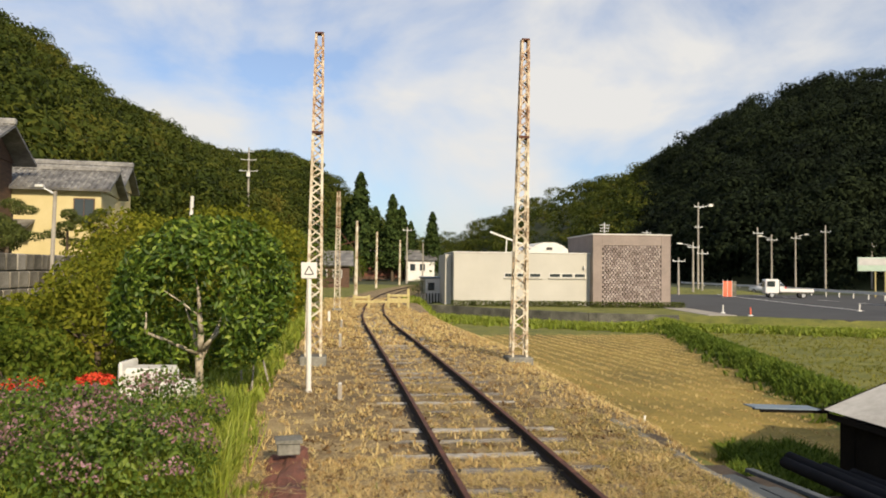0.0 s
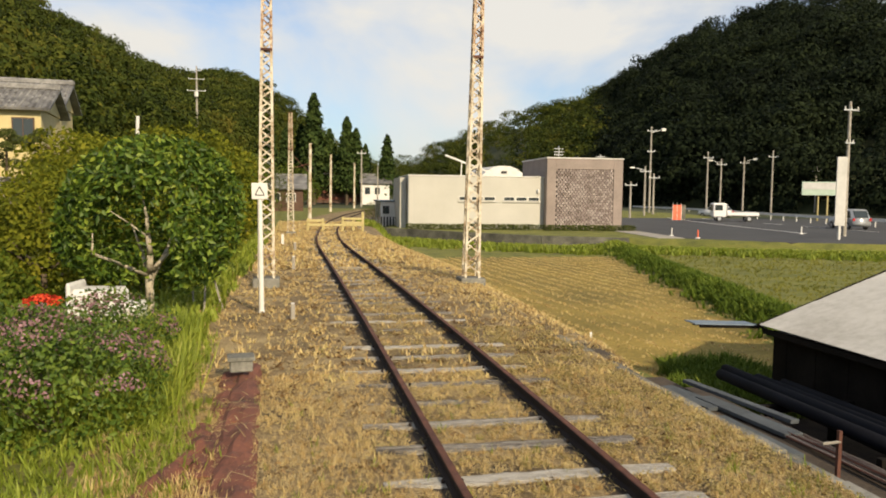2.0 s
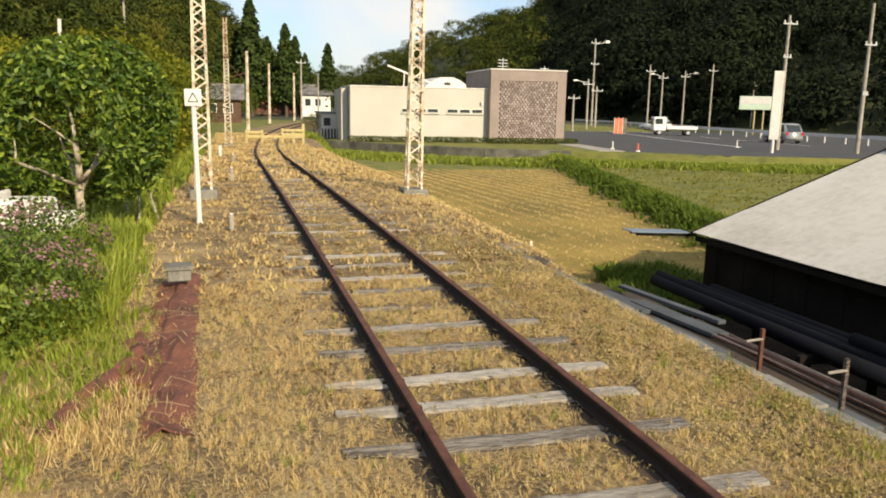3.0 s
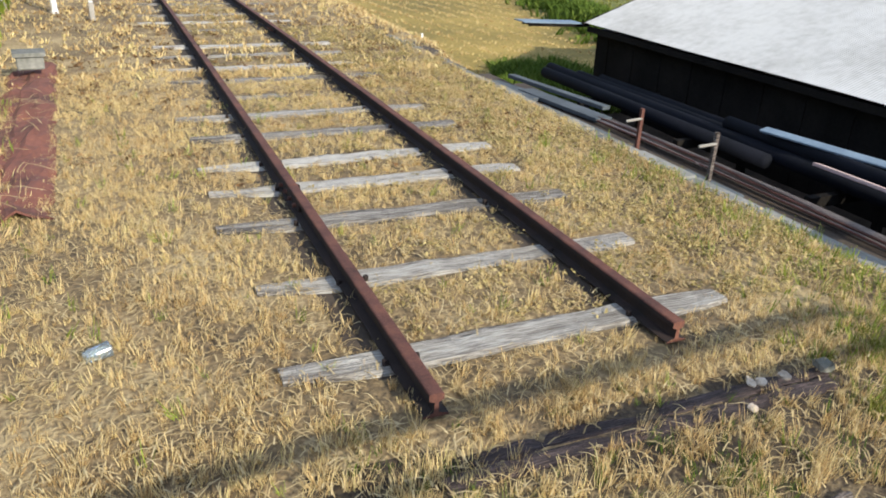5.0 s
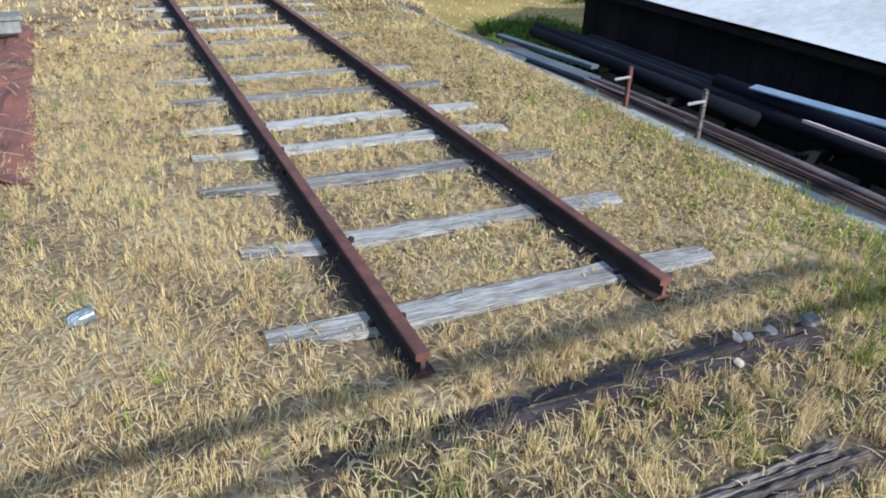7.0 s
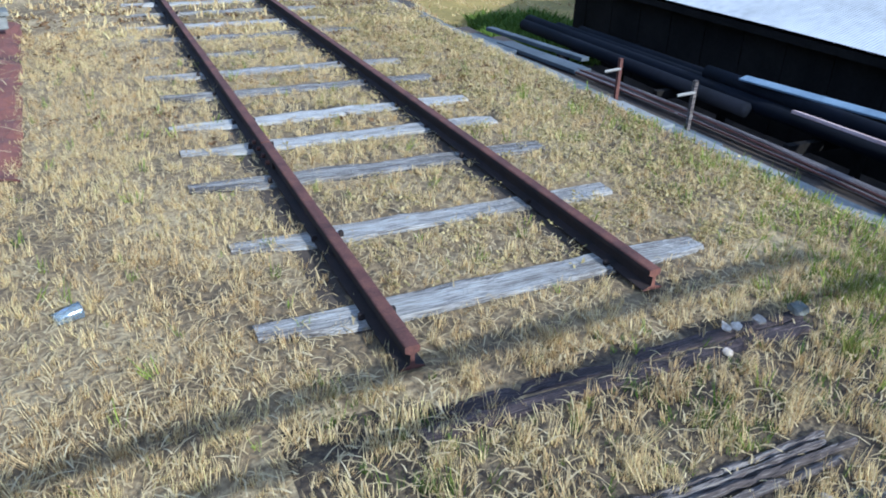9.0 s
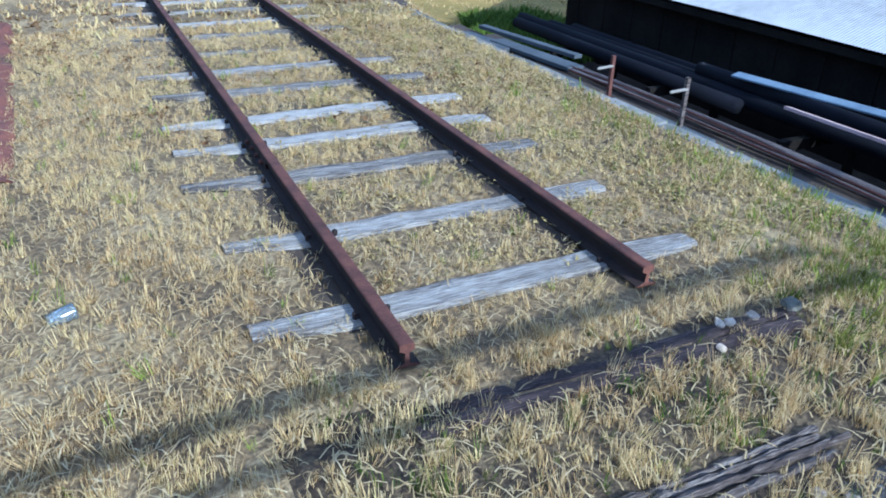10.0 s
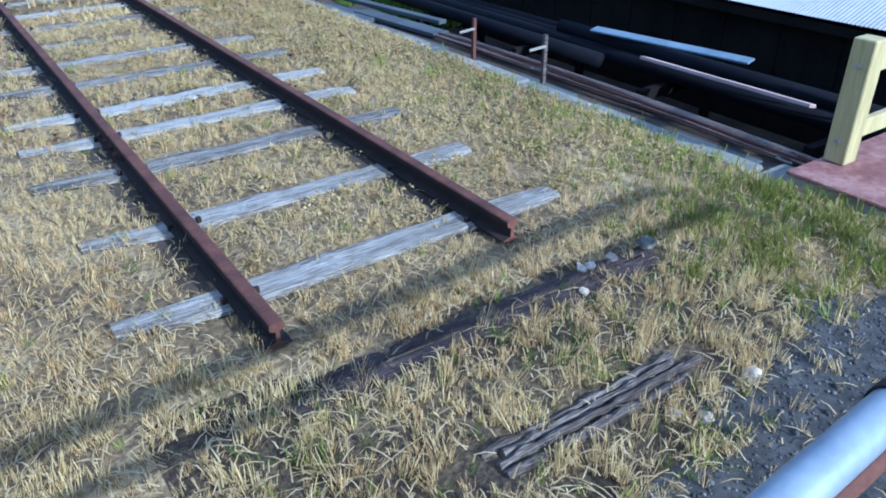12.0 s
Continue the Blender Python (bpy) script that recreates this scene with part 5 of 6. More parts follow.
rust_strip(-1.92, 2.85, -2.03, 6.9, 0.30, -0.10, 1, "long crumpled strip of dark rusty sheet iron on the turf")
rust_strip(-2.08, 3.9, -2.16, 6.7, 0.30, -0.13, 2, "torn rusty sheet iron lying half under another strip")
rust_strip(-2.15, 3.7, -2.3, 4.9, 0.22, -0.12, 5, "short curled strip of orange rusty iron")
rust_strip(-2.56, 2.95, -2.22, 4.35, 0.17, -0.09, 3, "narrow rusty iron strip in the weeds")
rust_strip(-2.3, 3.1, -2.1, 3.9, 0.3, -0.15, 8, "flat grey rusted offcut under cut grass")
straw_rng = np.random.default_rng(77)
sx, sy = straw_rng.uniform(-2.65, -1.8, 80), straw_rng.uniform(2.75, 5.6, 80)
lying("cut_straw", np.stack([sx, sy, -0.075 + 0.055 * np.exp(-((sx + 1.98) / 0.16) ** 2)], 1), 78, 0.08, 0.3, M_HAY, "pale cut straws strewn over the rusty iron", 0.003)
sx, sy = straw_rng.normal(-2.42, 0.2, 420), straw_rng.normal(3.25, 0.3, 420)
scatter("dry_grass", np.stack([sx, sy, ground_z(sx, sy)], 1), straw_rng.uniform(0.04, 0.13, 420), M_STRAW, "dry grass grown over the end of the rusty iron", 79, 6, 0.035, 0.6, 0.9)
sx, sy = straw_rng.normal(-2.48, 0.14, 260), straw_rng.uniform(3.0, 5.6, 260)
scatter("green_weeds", np.stack([sx, sy, ground_z(sx, sy)], 1), straw_rng.uniform(0.05, 0.16, 260), M_BLADE, "green weeds growing round the rusty iron", 80, 7, 0.04, 0.7, 0.9)
block = part("concrete_block", boxed(-0.11, 0.11, -0.10, 0.10, 0.0, 0.115, 0.012), M_KERB)
bm = bmesh.new()
bm.from_mesh(block.data)
box(bm, -0.13, 0.13, -0.12, 0.12, 0.117, 0.15)
bm.to_mesh(block.data)
bm.free()
block.matrix_basis = pose(-2.06, 6.35, 0.0, 0, 0, 6)
tagged(block, "small weathered concrete block resting on the rusty iron", "block")

# ---- track sign and marker stubs ----
sign = thing("track_sign", pose(-2.035, 10.958, -0.16, 0, -0.62, 0), "white square track sign with a triangle on a white post", "sign")
part("post", rodded((0, 0, -0.2), (0, 0, 2.043), 0.042, 0.038, 12), M_WHITE, sign)
part("base_collar", rodded((0, 0, -0.02), (0, 0, 0.05), 0.07, 0.05, 12), M_WHITE, sign)
plate = part("plate", boxed(-0.122, 0.122, -0.052, -0.040, 1.810, 2.063, 0.003), M_WHITE, sign)
M_BLACK = surface("black_paint", [(0.3, (0.02, 0.02, 0.02)), (0.7, (0.04, 0.04, 0.04))], 5.0, 50.0, 0.7)
bm = bmesh.new()
tri = [Vector((-0.07, -0.054, 1.872)), Vector((0.07, -0.054, 1.872)), Vector((0.0, -0.054, 2.006))]
for a, b in ((0, 1), (1, 2), (2, 0)):
    bar(bm, tri[a], tri[b], 0.003, 0.016, (0, 0, 1) if a == 0 else (1, 0, 0))
part("triangle_mark", bm, M_BLACK, plate, "black triangle outline")
for k, (x, y, h, w) in enumerate(((-1.55, 10.1, 0.24, 0.065), (-1.52, 18.6, 0.34, 0.08), (-1.45, 26.5, 0.3, 0.09), (-1.95, 31.5, 0.42, 0.11))):
    mk = thing("marker_stub", pose(x, y, float(ground_z(np.array(x), np.array(y)))), "short white-topped concrete marker stub in dry grass", "marker", "marker stubs")
    part("stub", boxed(-w / 2, w / 2, -w / 2, w / 2, -0.15, h, 0.012), M_CONCRETE if k < 3 else M_WHITE, mk)
    part("cap", boxed(-w / 2 + 0.005, w / 2 - 0.005, -w / 2 + 0.005, w / 2 - 0.005, h + 0.002, h + 0.02, 0.006), M_WHITE, mk)
rag = thing("white_scrap", pose(2.75, 9.3, -0.45) @ Matrix.Scale(0.6, 4), "curled white plastic scrap on the bank", "litter")
bm = bmesh.new()
for i in range(8):
    a, b = i * 0.22, (i + 1) * 0.22
    bar(bm, (0.16 * math.sin(a), 0, 0.22 * (1 - math.cos(a)) + 0.02), (0.16 * math.sin(b), 0.02, 0.22 * (1 - math.cos(b)) + 0.02), 0.05, 0.008, (0, 1, 0))
part("strip", bm, M_WHITE, rag)

# ---- garden and houses on the left ----
for k, (x, y, rx, h, n, mat, lf) in enumerate((
        (-6.0, 13.5, 1.5, 2.3, 3600, M_OLIVE, (0.13, 0.07)), (-7.6, 12.2, 1.5, 1.6, 3600, M_MIDGREEN, (0.13, 0.07)), (-4.6, 14.8, 1.2, 2.1, 2800, M_OLIVE, (0.13, 0.07)),
        (-6.6, 17.0, 1.7, 2.9, 3600, M_OLIVE, (0.15, 0.08)), (-8.8, 15.8, 1.5, 1.4, 3000, M_OLIVE, (0.15, 0.08)), (-6.2, 10.2, 1.1, 1.3, 2600, M_MIDGREEN, (0.11, 0.06)),
        (-7.6, 10.6, 1.0, 1.1, 2200, M_MIDGREEN, (0.11, 0.06)), (-4.9, 21.0, 1.9, 4.0, 3800, M_OLIVE, (0.2, 0.11)), (-6.8, 23.0, 2.0, 3.9, 3600, M_OLIVE, (0.2, 0.11)),
        (-4.6, 27.0, 1.9, 4.4, 3400, M_OLIVE, (0.2, 0.12)), (-8.4, 27.0, 2.0, 4.3, 3200, M_OLIVE, (0.22, 0.12)), (-4.9, 34.0, 2.2, 4.6, 3200, M_MIDGREEN, (0.24, 0.13)),
        (-7.5, 36.0, 2.6, 5.4, 3200, M_OLIVE, (0.26, 0.14)), (-5.0, 44.0, 2.4, 5.0, 2800, M_OLIVE, (0.28, 0.15)), (-10.6, 33.0, 2.2, 4.8, 2800, M_OLIVE, (0.26, 0.14)),
        (-5.2, 54.0, 2.6, 5.2, 2400, M_MIDGREEN, (0.3, 0.17)), (-9.8, 21.0, 1.4, 1.5, 2600, M_OLIVE, (0.17, 0.09)), (-8.9, 13.2, 1.1, 1.0, 2200, M_OLIVE, (0.13, 0.07)))):
    shrub("garden_shrub" if h < 3 else "garden_tree", x, y, (rx, rx, h * 0.55), h, n, lf, mat,
          ("yellow-green leafy shrub in the overgrown garden" if mat is M_OLIVE else "mid-green leafy shrub in the overgrown garden") if h < 3 else ("tall olive-green broadleaf tree beside the track" if mat is M_OLIVE else "tall mid-green broadleaf tree beside the track"),
          "shrub" if h < 3 else "tree", 100 + k, 18, "garden growth", 0.45)
M_RED = leafy("red_petal", [(0.0, (0.35, 0.03, 0.02)), (0.6, (0.6, 0.06, 0.03)), (1.0, (0.75, 0.14, 0.05))], 0.6, 0.1)
for k, (x, y, rx) in enumerate(((-5.65, 9.3, 0.28), (-4.85, 9.6, 0.24))):
    zz = float(ground_z(np.array(x), np.array(y)))
    fl = thing("red_flowers", pose(x, y, zz), "patch of bright red flowers behind the bush clover", "flowers", "red flowers")
    p, nr = crown_points(500, (rx, rx, 0.35), 8, 200 + k, 0.3)
    leaves("foliage", p + np.array((0, 0, 0.3)), nr, 0.06, 0.03, M_MIDGREEN, fl, 210 + k)
    p, nr = crown_points(420, (rx * 1.1, rx * 1.1, 0.14), 8, 220 + k, 0.6, 0.0)
    tagged(leaves("petal_mass", p + np.array((0, 0, 0.55)), nr, 0.05, 0.035, M_RED, fl, 230 + k), kind="stuff")
tank = thing("white_tank", pose(-4.04, 9.55, -0.22, 0, 0, -8) @ Matrix.Diagonal((0.70, 0.7, 1.08, 1.0)), "old white plastic water tank lying in the garden", "tank")
part("body", boxed(-0.52, 0.35, -0.35, 0.35, 0.0, 0.62, 0.06), M_WHITE, tank)
part("rim", boxed(-0.58, -0.50, -0.40, 0.40, -0.02, 0.70, 0.03), M_WHITE, tank)
part("end_section", boxed(0.36, 0.72, -0.30, 0.30, 0.0, 0.45, 0.05), M_WHITE, tank)
part("cap", rodded((-0.05, -0.36, 0.45), (-0.05, -0.41, 0.45), 0.075, sides=16), M_CONCRETE, tank)
part("inlet", boxed(0.12, 0.34, -0.375, -0.345, 0.05, 0.14, 0.01), M_BLACK, tank)

wall_left = tagged(new("wall_terrace"), "weathered stone terrace wall below the houses", "wall", kind="structure")
M_STONEWALL = surface("terrace_stone", [(0.25, (0.08, 0.075, 0.06)), (0.5, (0.2, 0.185, 0.155)), (0.75, (0.34, 0.32, 0.28))], 1.0, 10.0, 0.95, bump=0.5, objvar=0.5)
part("wall_core", boxed(-12.9, -12.44, 16, 60, -0.6, 2.16), M_DARKCON, wall_left)
stone_rng = random.Random(12)
me_stones = []
for k in range(5):
    b = boxed(-0.09, 0.06, 0.015, 0.985, 0.015, 0.985, 0.06)
    for v in b.verts:
        v.co += Vector((0.02 * noise.noise(v.co * 3 + Vector((k, 0, 0))), 0, 0))
    me = bpy.data.meshes.new("stone_block")
    b.to_mesh(me)
    b.free()
    me.materials.append(M_STONEWALL)
    me_stones.append(me)
for r in range(4):
    y = 18.0 + 0.3 * (r % 2)
    while y < 42:
        L = stone_rng.uniform(0.55, 1.05)
        ob = new("stone_block", me_stones[stone_rng.randrange(5)])
        ob.parent = wall_left
        ob.matrix_basis = Matrix.Translation((-12.43, y, -0.2 + 0.6 * r)) @ Matrix.Diagonal((1, L, 0.6, 1))
        y += L

M_KAWARA = surface("grey_roof_tile", [(0.3, (0.08, 0.08, 0.082)), (0.5, (0.15, 0.15, 0.15)), (0.75, (0.30, 0.30, 0.29))], 1.2, 9.0, 0.6, bump=0.3, island=0.4)
M_YELLOW = surface("pale_yellow_render", [(0.3, (0.46, 0.39, 0.20)), (0.7, (0.55, 0.48, 0.27))], 0.6, 15.0, 0.9, bump=0.1)
M_DARKWOOD = surface("dark_house_timber", [(0.3, (0.04, 0.022, 0.014)), (0.7, (0.12, 0.065, 0.04))], 2.0, 25.0, 0.8, bump=0.3, stretch=(0.6, 0.6, 6))


def tiled_roof(parent, x0, x1, y0, y1, z_eave, rise, over=0.5, gable=None):
    """A gabled roof with ridge along x; each slope carries rows of rounded tiles."""
    ym = (y0 + y1) / 2
    for side, ye in ((-1, y0 - over), (1, y1 + over)):
        slope = part("roof_slope", barred(((x0 + x1) / 2, ye, z_eave), ((x0 + x1) / 2, ym, z_eave + rise), x1 - x0 + 2 * over, 0.12), M_KAWARA, parent)
        bm = bmesh.new()
        nx_, ny_ = int((x1 - x0 + 2 * over) / 0.30), 9
        for i in range(nx_):
            xx = x0 - over + 0.15 + i * 0.30
            for j in range(ny_):
                a, b = j / ny_, (j + 1.12) / ny_
                pa = Vector((xx, ye + (ym - ye) * a, z_eave + rise * a + 0.085))
                pb = Vector((xx, ye + (ym - ye) * min(1, b), z_eave + rise * min(1, b) + 0.06))
                rod(bm, pa, pb, 0.075, 0.06, 6)
        tagged(part("roof_tiling", bm, M_KAWARA, slope), kind="stuff")
    part("ridge", boxed(x0 - over - 0.05, x1 + over + 0.05, ym - 0.16, ym + 0.16, z_eave + rise + 0.02, z_eave + rise + 0.34, 0.06), M_KAWARA, parent)
    for xe in (x0, x1):
        bm = bmesh.new()
        t = 0.08
        a = [bm.verts.new((xe - t if s else xe + t, yy, zz)) for s in (0, 1) for yy, zz in ((y0, z_eave + 0.02), (y1, z_eave + 0.02), (ym, z_eave + rise - 0.1))]
        for fc in ((0, 1, 2), (5, 4, 3), (0, 3, 4, 1), (1, 4, 5, 2), (2, 5, 3, 0)):
            bm.faces.new([a[i] for i in fc])
        part("gable_wall", bm, gable or M_YELLOW, parent)


def house_window(parent, x0, x1, y, z0, z1, bars=3):
    w = part("window", boxed(x0 - 0.06, x1 + 0.06, y - 0.06, y - 0.004, z0 - 0.06, z1 + 0.06), M_DARKWOOD, parent)
    part("pane", boxed(x0, x1, y - 0.075, y - 0.062, z0, z1), M_GLASS, w)
    for k in range(1, bars):
        x = x0 + (x1 - x0) * k / bars
        part("glazing_bar", boxed(x - 0.02, x + 0.02, y - 0.09, y - 0.077, z0, z1), M_DARKWOOD, w)
    return w


hz = 2.3
house = thing("yellow_house", pose(-13.8, 40.0, hz, 0, 0, 6), "pale yellow house with a grey tiled gable roof", "house")
part("wall", boxed(-6.2, 0.0, 0, 5.0, 0, 3.35), M_YELLOW, house)
tiled_roof(house, -6.2, 0.0, 0, 5.0, 3.35, 1.25)
house_window(house, -1.25, -0.35, 0, 1.7, 2.9, 2)
part("lean_to_roof", barred((-4.6, -1.5, 1.35), (-4.6, 0.0, 1.75), 3.0, 0.12), M_KAWARA, house)
part("side_awning", barred((0.75, 2.0, 1.25), (0.0, 2.0, 1.6), 2.0, 0.08, (0, 0, 1)), M_DARKWOOD, house)
part("plinth", boxed(-6.25, 0.05, -0.05, 5.05, -1.2, 0.02), M_CONCRETE, house)
back = thing("rear_house", pose(-17.5, 47.0, hz + 0.6, 0, 0, 6), "house with a weathered grey tiled roof behind the yellow one", "house")
part("wall", boxed(-6.5, 2.5, 0, 5.0, -1.5, 3.7), M_YELLOW, back)
tiled_roof(back, -6.5, 2.5, 0, 5.0, 3.7, 1.5)
old = thing("timber_house", pose(-17.6, 34.5, hz, 0, 0, 4), "dark timber two-storey house with a balcony and tiled eaves", "house")
part("wall", boxed(-7.0, 0.0, 0, 5.0, -1.0, 4.6), M_DARKWOOD, old)
tiled_roof(old, -7.0, 0.0, 0, 5.0, 4.6, 1.5, 0.9, M_DARKWOOD)
part("lower_eave", barred((-3.5, -1.3, 2.0), (-3.5, 0.0, 2.45), 8.2, 0.14), M_KAWARA, old)
house_window(old, -2.6, -0.5, 0, 3.2, 4.3, 4)
house_window(old, -5.6, -3.4, 0, 3.2, 4.3, 4)
balcony = part("balcony", boxed(-6.5, 0.1, -0.75, -0.01, 2.85, 2.95), M_DARKWOOD, old)
part("handrail", boxed(-6.5, 0.1, -0.75, -0.69, 3.5, 3.56), M_DARKWOOD, balcony)
for k in range(23):
    part("baluster", boxed(-6.48 + k * 0.29, -6.43 + k * 0.29, -0.74, -0.70, 2.952, 3.498), M_DARKWOOD, balcony)
for k, (x, y, rx, h) in enumerate(((-15.2, 32.5, 1.3, 2.4), (-13.9, 35.2, 1.0, 2.3), (-14.4, 30.2, 1.0, 1.4), (-13.5, 27.5, 0.9, 1.1), (-16.5, 30.0, 1.2, 2.2), (-13.4, 38.2, 0.9, 2.6))):
    zz = float(ground_z(np.array(x), np.array(y)))
    pine = thing("garden_pine", pose(x, y, zz), "cloud-pruned dark green garden pine", "tree", "garden pines")
    limbs = [((0, 0, -0.2), (0.1, 0, h * 0.8), 0.09, 0.04)]
    for t in range(4):
        a = t * 2.0 + k
        limbs.append(((0.08, 0, h * (0.35 + 0.15 * t)), (rx * 0.6 * math.cos(a), rx * 0.6 * math.sin(a), h * (0.4 + 0.16 * t)), 0.04, 0.02))
    trunk("trunk", None, limbs, M_DARKBARK, pine, 0.1)
    for t in range(5):
        a = t * 2.0 + k
        rr = rx * (0.62 - 0.06 * t)
        p, nr = crown_points(420, (rr, rr, 0.25), 6, 300 + 10 * k + t, 0.4)
        c = np.array((rx * 0.5 * math.cos(a), rx * 0.5 * math.sin(a), h * (0.42 + 0.15 * t))) if t < 4 else np.array((0.1, 0, h * 0.98))
        leaves("needle_pad", p + c, nr, 0.16, 0.05, M_HEDGE, pine, 310 + 10 * k + t)
lamp = thing("garden_lamp_post", pose(-11.95, 28.0, 0.0), "slim grey pole with a small lamp head near the terrace wall", "lamp post")
part("pole", rodded((0, 0, -0.6), (0.1, 0, 4.5), 0.085, 0.065, 12), M_CONCRETE, lamp)
part("lamp_arm", barred((0.1, 0, 4.4), (-0.35, -0.1, 4.65), 0.05, 0.05), M_METAL, lamp)
part("lamp_head", boxed(-0.55, -0.25, -0.2, 0.0, 4.62, 4.72, 0.02), M_WHITE, lamp)
wp = thing("white_pole", pose(-9.4, 40.0, 0.5), "short weathered white pole among the trees", "pole")
part("pole", rodded((0, 0, -0.5), (0.15, 0, 5.0), 0.1, 0.09, 10), M_WHITE, wp)


def utility_pole(name, x, y, z, h, arms, label, group="utility poles", lamp_side=0, r=0.16):
    root = thing(name, pose(x, y, z), label, "utility pole", group)
    part("shaft", rodded((0, 0, -0.5), (0, 0, h), r, r * 0.6, 12), M_CONCRETE, root)
    for zz, half, tilt in arms:
        arm = part("cross_arm", boxed(-half, half, -0.05 - r * 0.7, 0.0 - r * 0.7, zz - 0.05, zz + 0.05, 0.005), M_METAL, root)
        for k in range(3):
            xx = -half + 0.1 + k * (half - 0.1)
            part("insulator", rodded((xx, -0.03 - r * 0.7, zz + 0.052), (xx, -0.03 - r * 0.7, zz + 0.24), 0.05, 0.035, 8), M_WHITE, arm)
    if lamp_side:
        part("lamp_arm", barred((0, 0, h * 0.93), (lamp_side * 1.6, 0, h * 0.97), 0.06, 0.06), M_METAL, root)
        part("lamp_head", boxed(min(lamp_side * 1.5, lamp_side * 2.1), max(lamp_side * 1.5, lamp_side * 2.1), -0.14, 0.14, h * 0.955, h * 0.985, 0.02), M_WHITE, root)
    return root


py = utility_pole("pylon_pole", -16.8, 130, 12.0, 10.0, ((9.3, 0.9, 0), (7.9, 1.3, 0), (6.0, 1.5, 0)), "utility pole with three cross arms on the wooded hillside", r=0.2)
part("transformer", rodded((0.0, -0.45, 5.0), (0.0, -0.45, 5.8), 0.32, sides=14), M_WHITE, py)

# ---- further along the track ----
lattice_pole(-1.62, 42.0, -0.62, 6.75, 0.0, "cream lattice pole further along the track")
for x, y, h in ((-0.05, 65.0, 6.2), (2.95, 90.0, 6.5), (7.2, 108.0, 6.2)):
    cp = thing("concrete_pole", pose(x, y, -0.3), "slim pale concrete pole beside the far track", "pole", "far poles")
    part("shaft", rodded((0, 0, -0.4), (0.05, 0, h), 0.17, 0.12, 10), M_POLE, cp)
    if y < 70:
        part("wire_bracket", barred((0, 0, h * 0.72), (-1.3, 0, h * 0.66), 0.06, 0.06), M_RUST, cp)
        part("brace", barred((-1.3, 0, h * 0.82), (0.0, 0, h * 0.58), 0.05, 0.05), M_RUST, cp)
utility_pole("utility_pole", 8.6, 112, 0.0, 8.0, ((7.5, 0.7, 0),), "utility pole with a cross arm beyond the bend")
utility_pole("utility_pole", 10.8, 110, 0.0, 5.6, (), "plain grey pole beyond the bend", r=0.13)
barrier = thing("track_barrier", pose(1.05, 45.6, -0.6), "weathered wooden barrier of posts and boards across the track", "barrier")
for xx, top in ((-1.65, 0.75), (-0.75, 0.75), (0.45, 0.85), (1.1, 0.7), (1.68, 1.15)):
    part("post", boxed(xx - 0.08, xx + 0.08, -0.08, 0.08, -0.3, top, 0.01), M_YELLOWWOOD, barrier)
for x0, x1, zz in ((-1.72, -0.68, 0.62), (-1.72, 1.76, 0.36), (0.4, 1.76, 0.74), (0.4, 1.76, 0.5)):
    part("board", boxed(x0, x1, -0.125, -0.082, zz - 0.07, zz + 0.07, 0.006), M_YELLOWWOOD, barrier)


def cottage(name, x, y, z, w, d, h, wallmat, label, yaw=0.0):
    root = thing(name, pose(x, y, z, 0, 0, yaw), label, "house", "far houses")
    part("wall", boxed(-w / 2, w / 2, 0, d, -0.5, h), wallmat, root)
    for s in (-1, 1):
        part("roof_slope", barred((0, d / 2 + s * (d / 2 + 0.5), h - 0.05), (0, d / 2, h + 0.32 * d), w + 1.0, 0.14), M_KAWARA, root)
    part("ridge", boxed(-w / 2 - 0.5, w / 2 + 0.5, d / 2 - 0.15, d / 2 + 0.15, h + 0.32 * d, h + 0.32 * d + 0.22, 0.04), M_KAWARA, root)
    for k in range(max(1, int(w / 2))):
        x0 = -w / 2 + 0.4 + k * 1.8
        win = part("window", boxed(x0, x0 + 1.1, -0.05, -0.004, h * 0.4, h * 0.8), M_WHITE, root)
        part("pane", boxed(x0 + 0.07, x0 + 1.03, -0.07, -0.054, h * 0.4 + 0.07, h * 0.8 - 0.07), M_GLASS, win)
    return root


cottage("cottage", 13.6, 138, 0.0, 5.0, 5.0, 3.4, M_WHITE, "small white house with a grey roof by the wood")
cottage("cottage", -3.2, 92, -0.5, 6.0, 5.0, 2.6, M_DARKWOOD, "low tiled station house beside the far track")
shop = thing("brown_hall", pose(8.0, 142, 0.0), "brown timber hall with horizontal boards among the trees", "building")
for k in range(9):
    part("board", boxed(-5.5, 4.0, 0 + 0.02 * (k % 2), 5.0, -0.3 + k * 0.55, 0.23 + k * 0.55), M_RUSTSHEET if k % 2 else M_DARKWOOD, shop)
part("roof", barred((-0.75, 2.5, 5.0), (-0.75, 2.501, 5.3), 11.0, 6.5, (0, 1, 0)), M_KAWARA, shop)
side = thing("white_annexe", pose(5.7, 62, ROAD_Z), "low white annexe with a dark fence beside the cream building", "building")
part("wall", boxed(0.0, 2.2, 0, 4, -0.2, 1.95, 0.02), M_WHITE, side)
part("roof", boxed(-0.15, 2.35, -0.15, 4.1, 1.955, 2.08, 0.02), M_BLUEPIPE, side)
w = part("window", boxed(0.2, 0.75, -0.05, -0.004, 0.95, 1.6), M_BLACK, side)
part("pane", boxed(0.26, 0.69, -0.07, -0.054, 1.0, 1.55), M_GLASS, w)
part("door", boxed(1.3, 1.85, -0.04, -0.004, -0.1, 1.5), M_CONCRETE, side)
for k in range(12):
    part("fence_slat", boxed(-0.9 + k * 0.25, -0.76 + k * 0.25, -1.5, -1.44, -0.2, 0.75), M_BLACK, side)


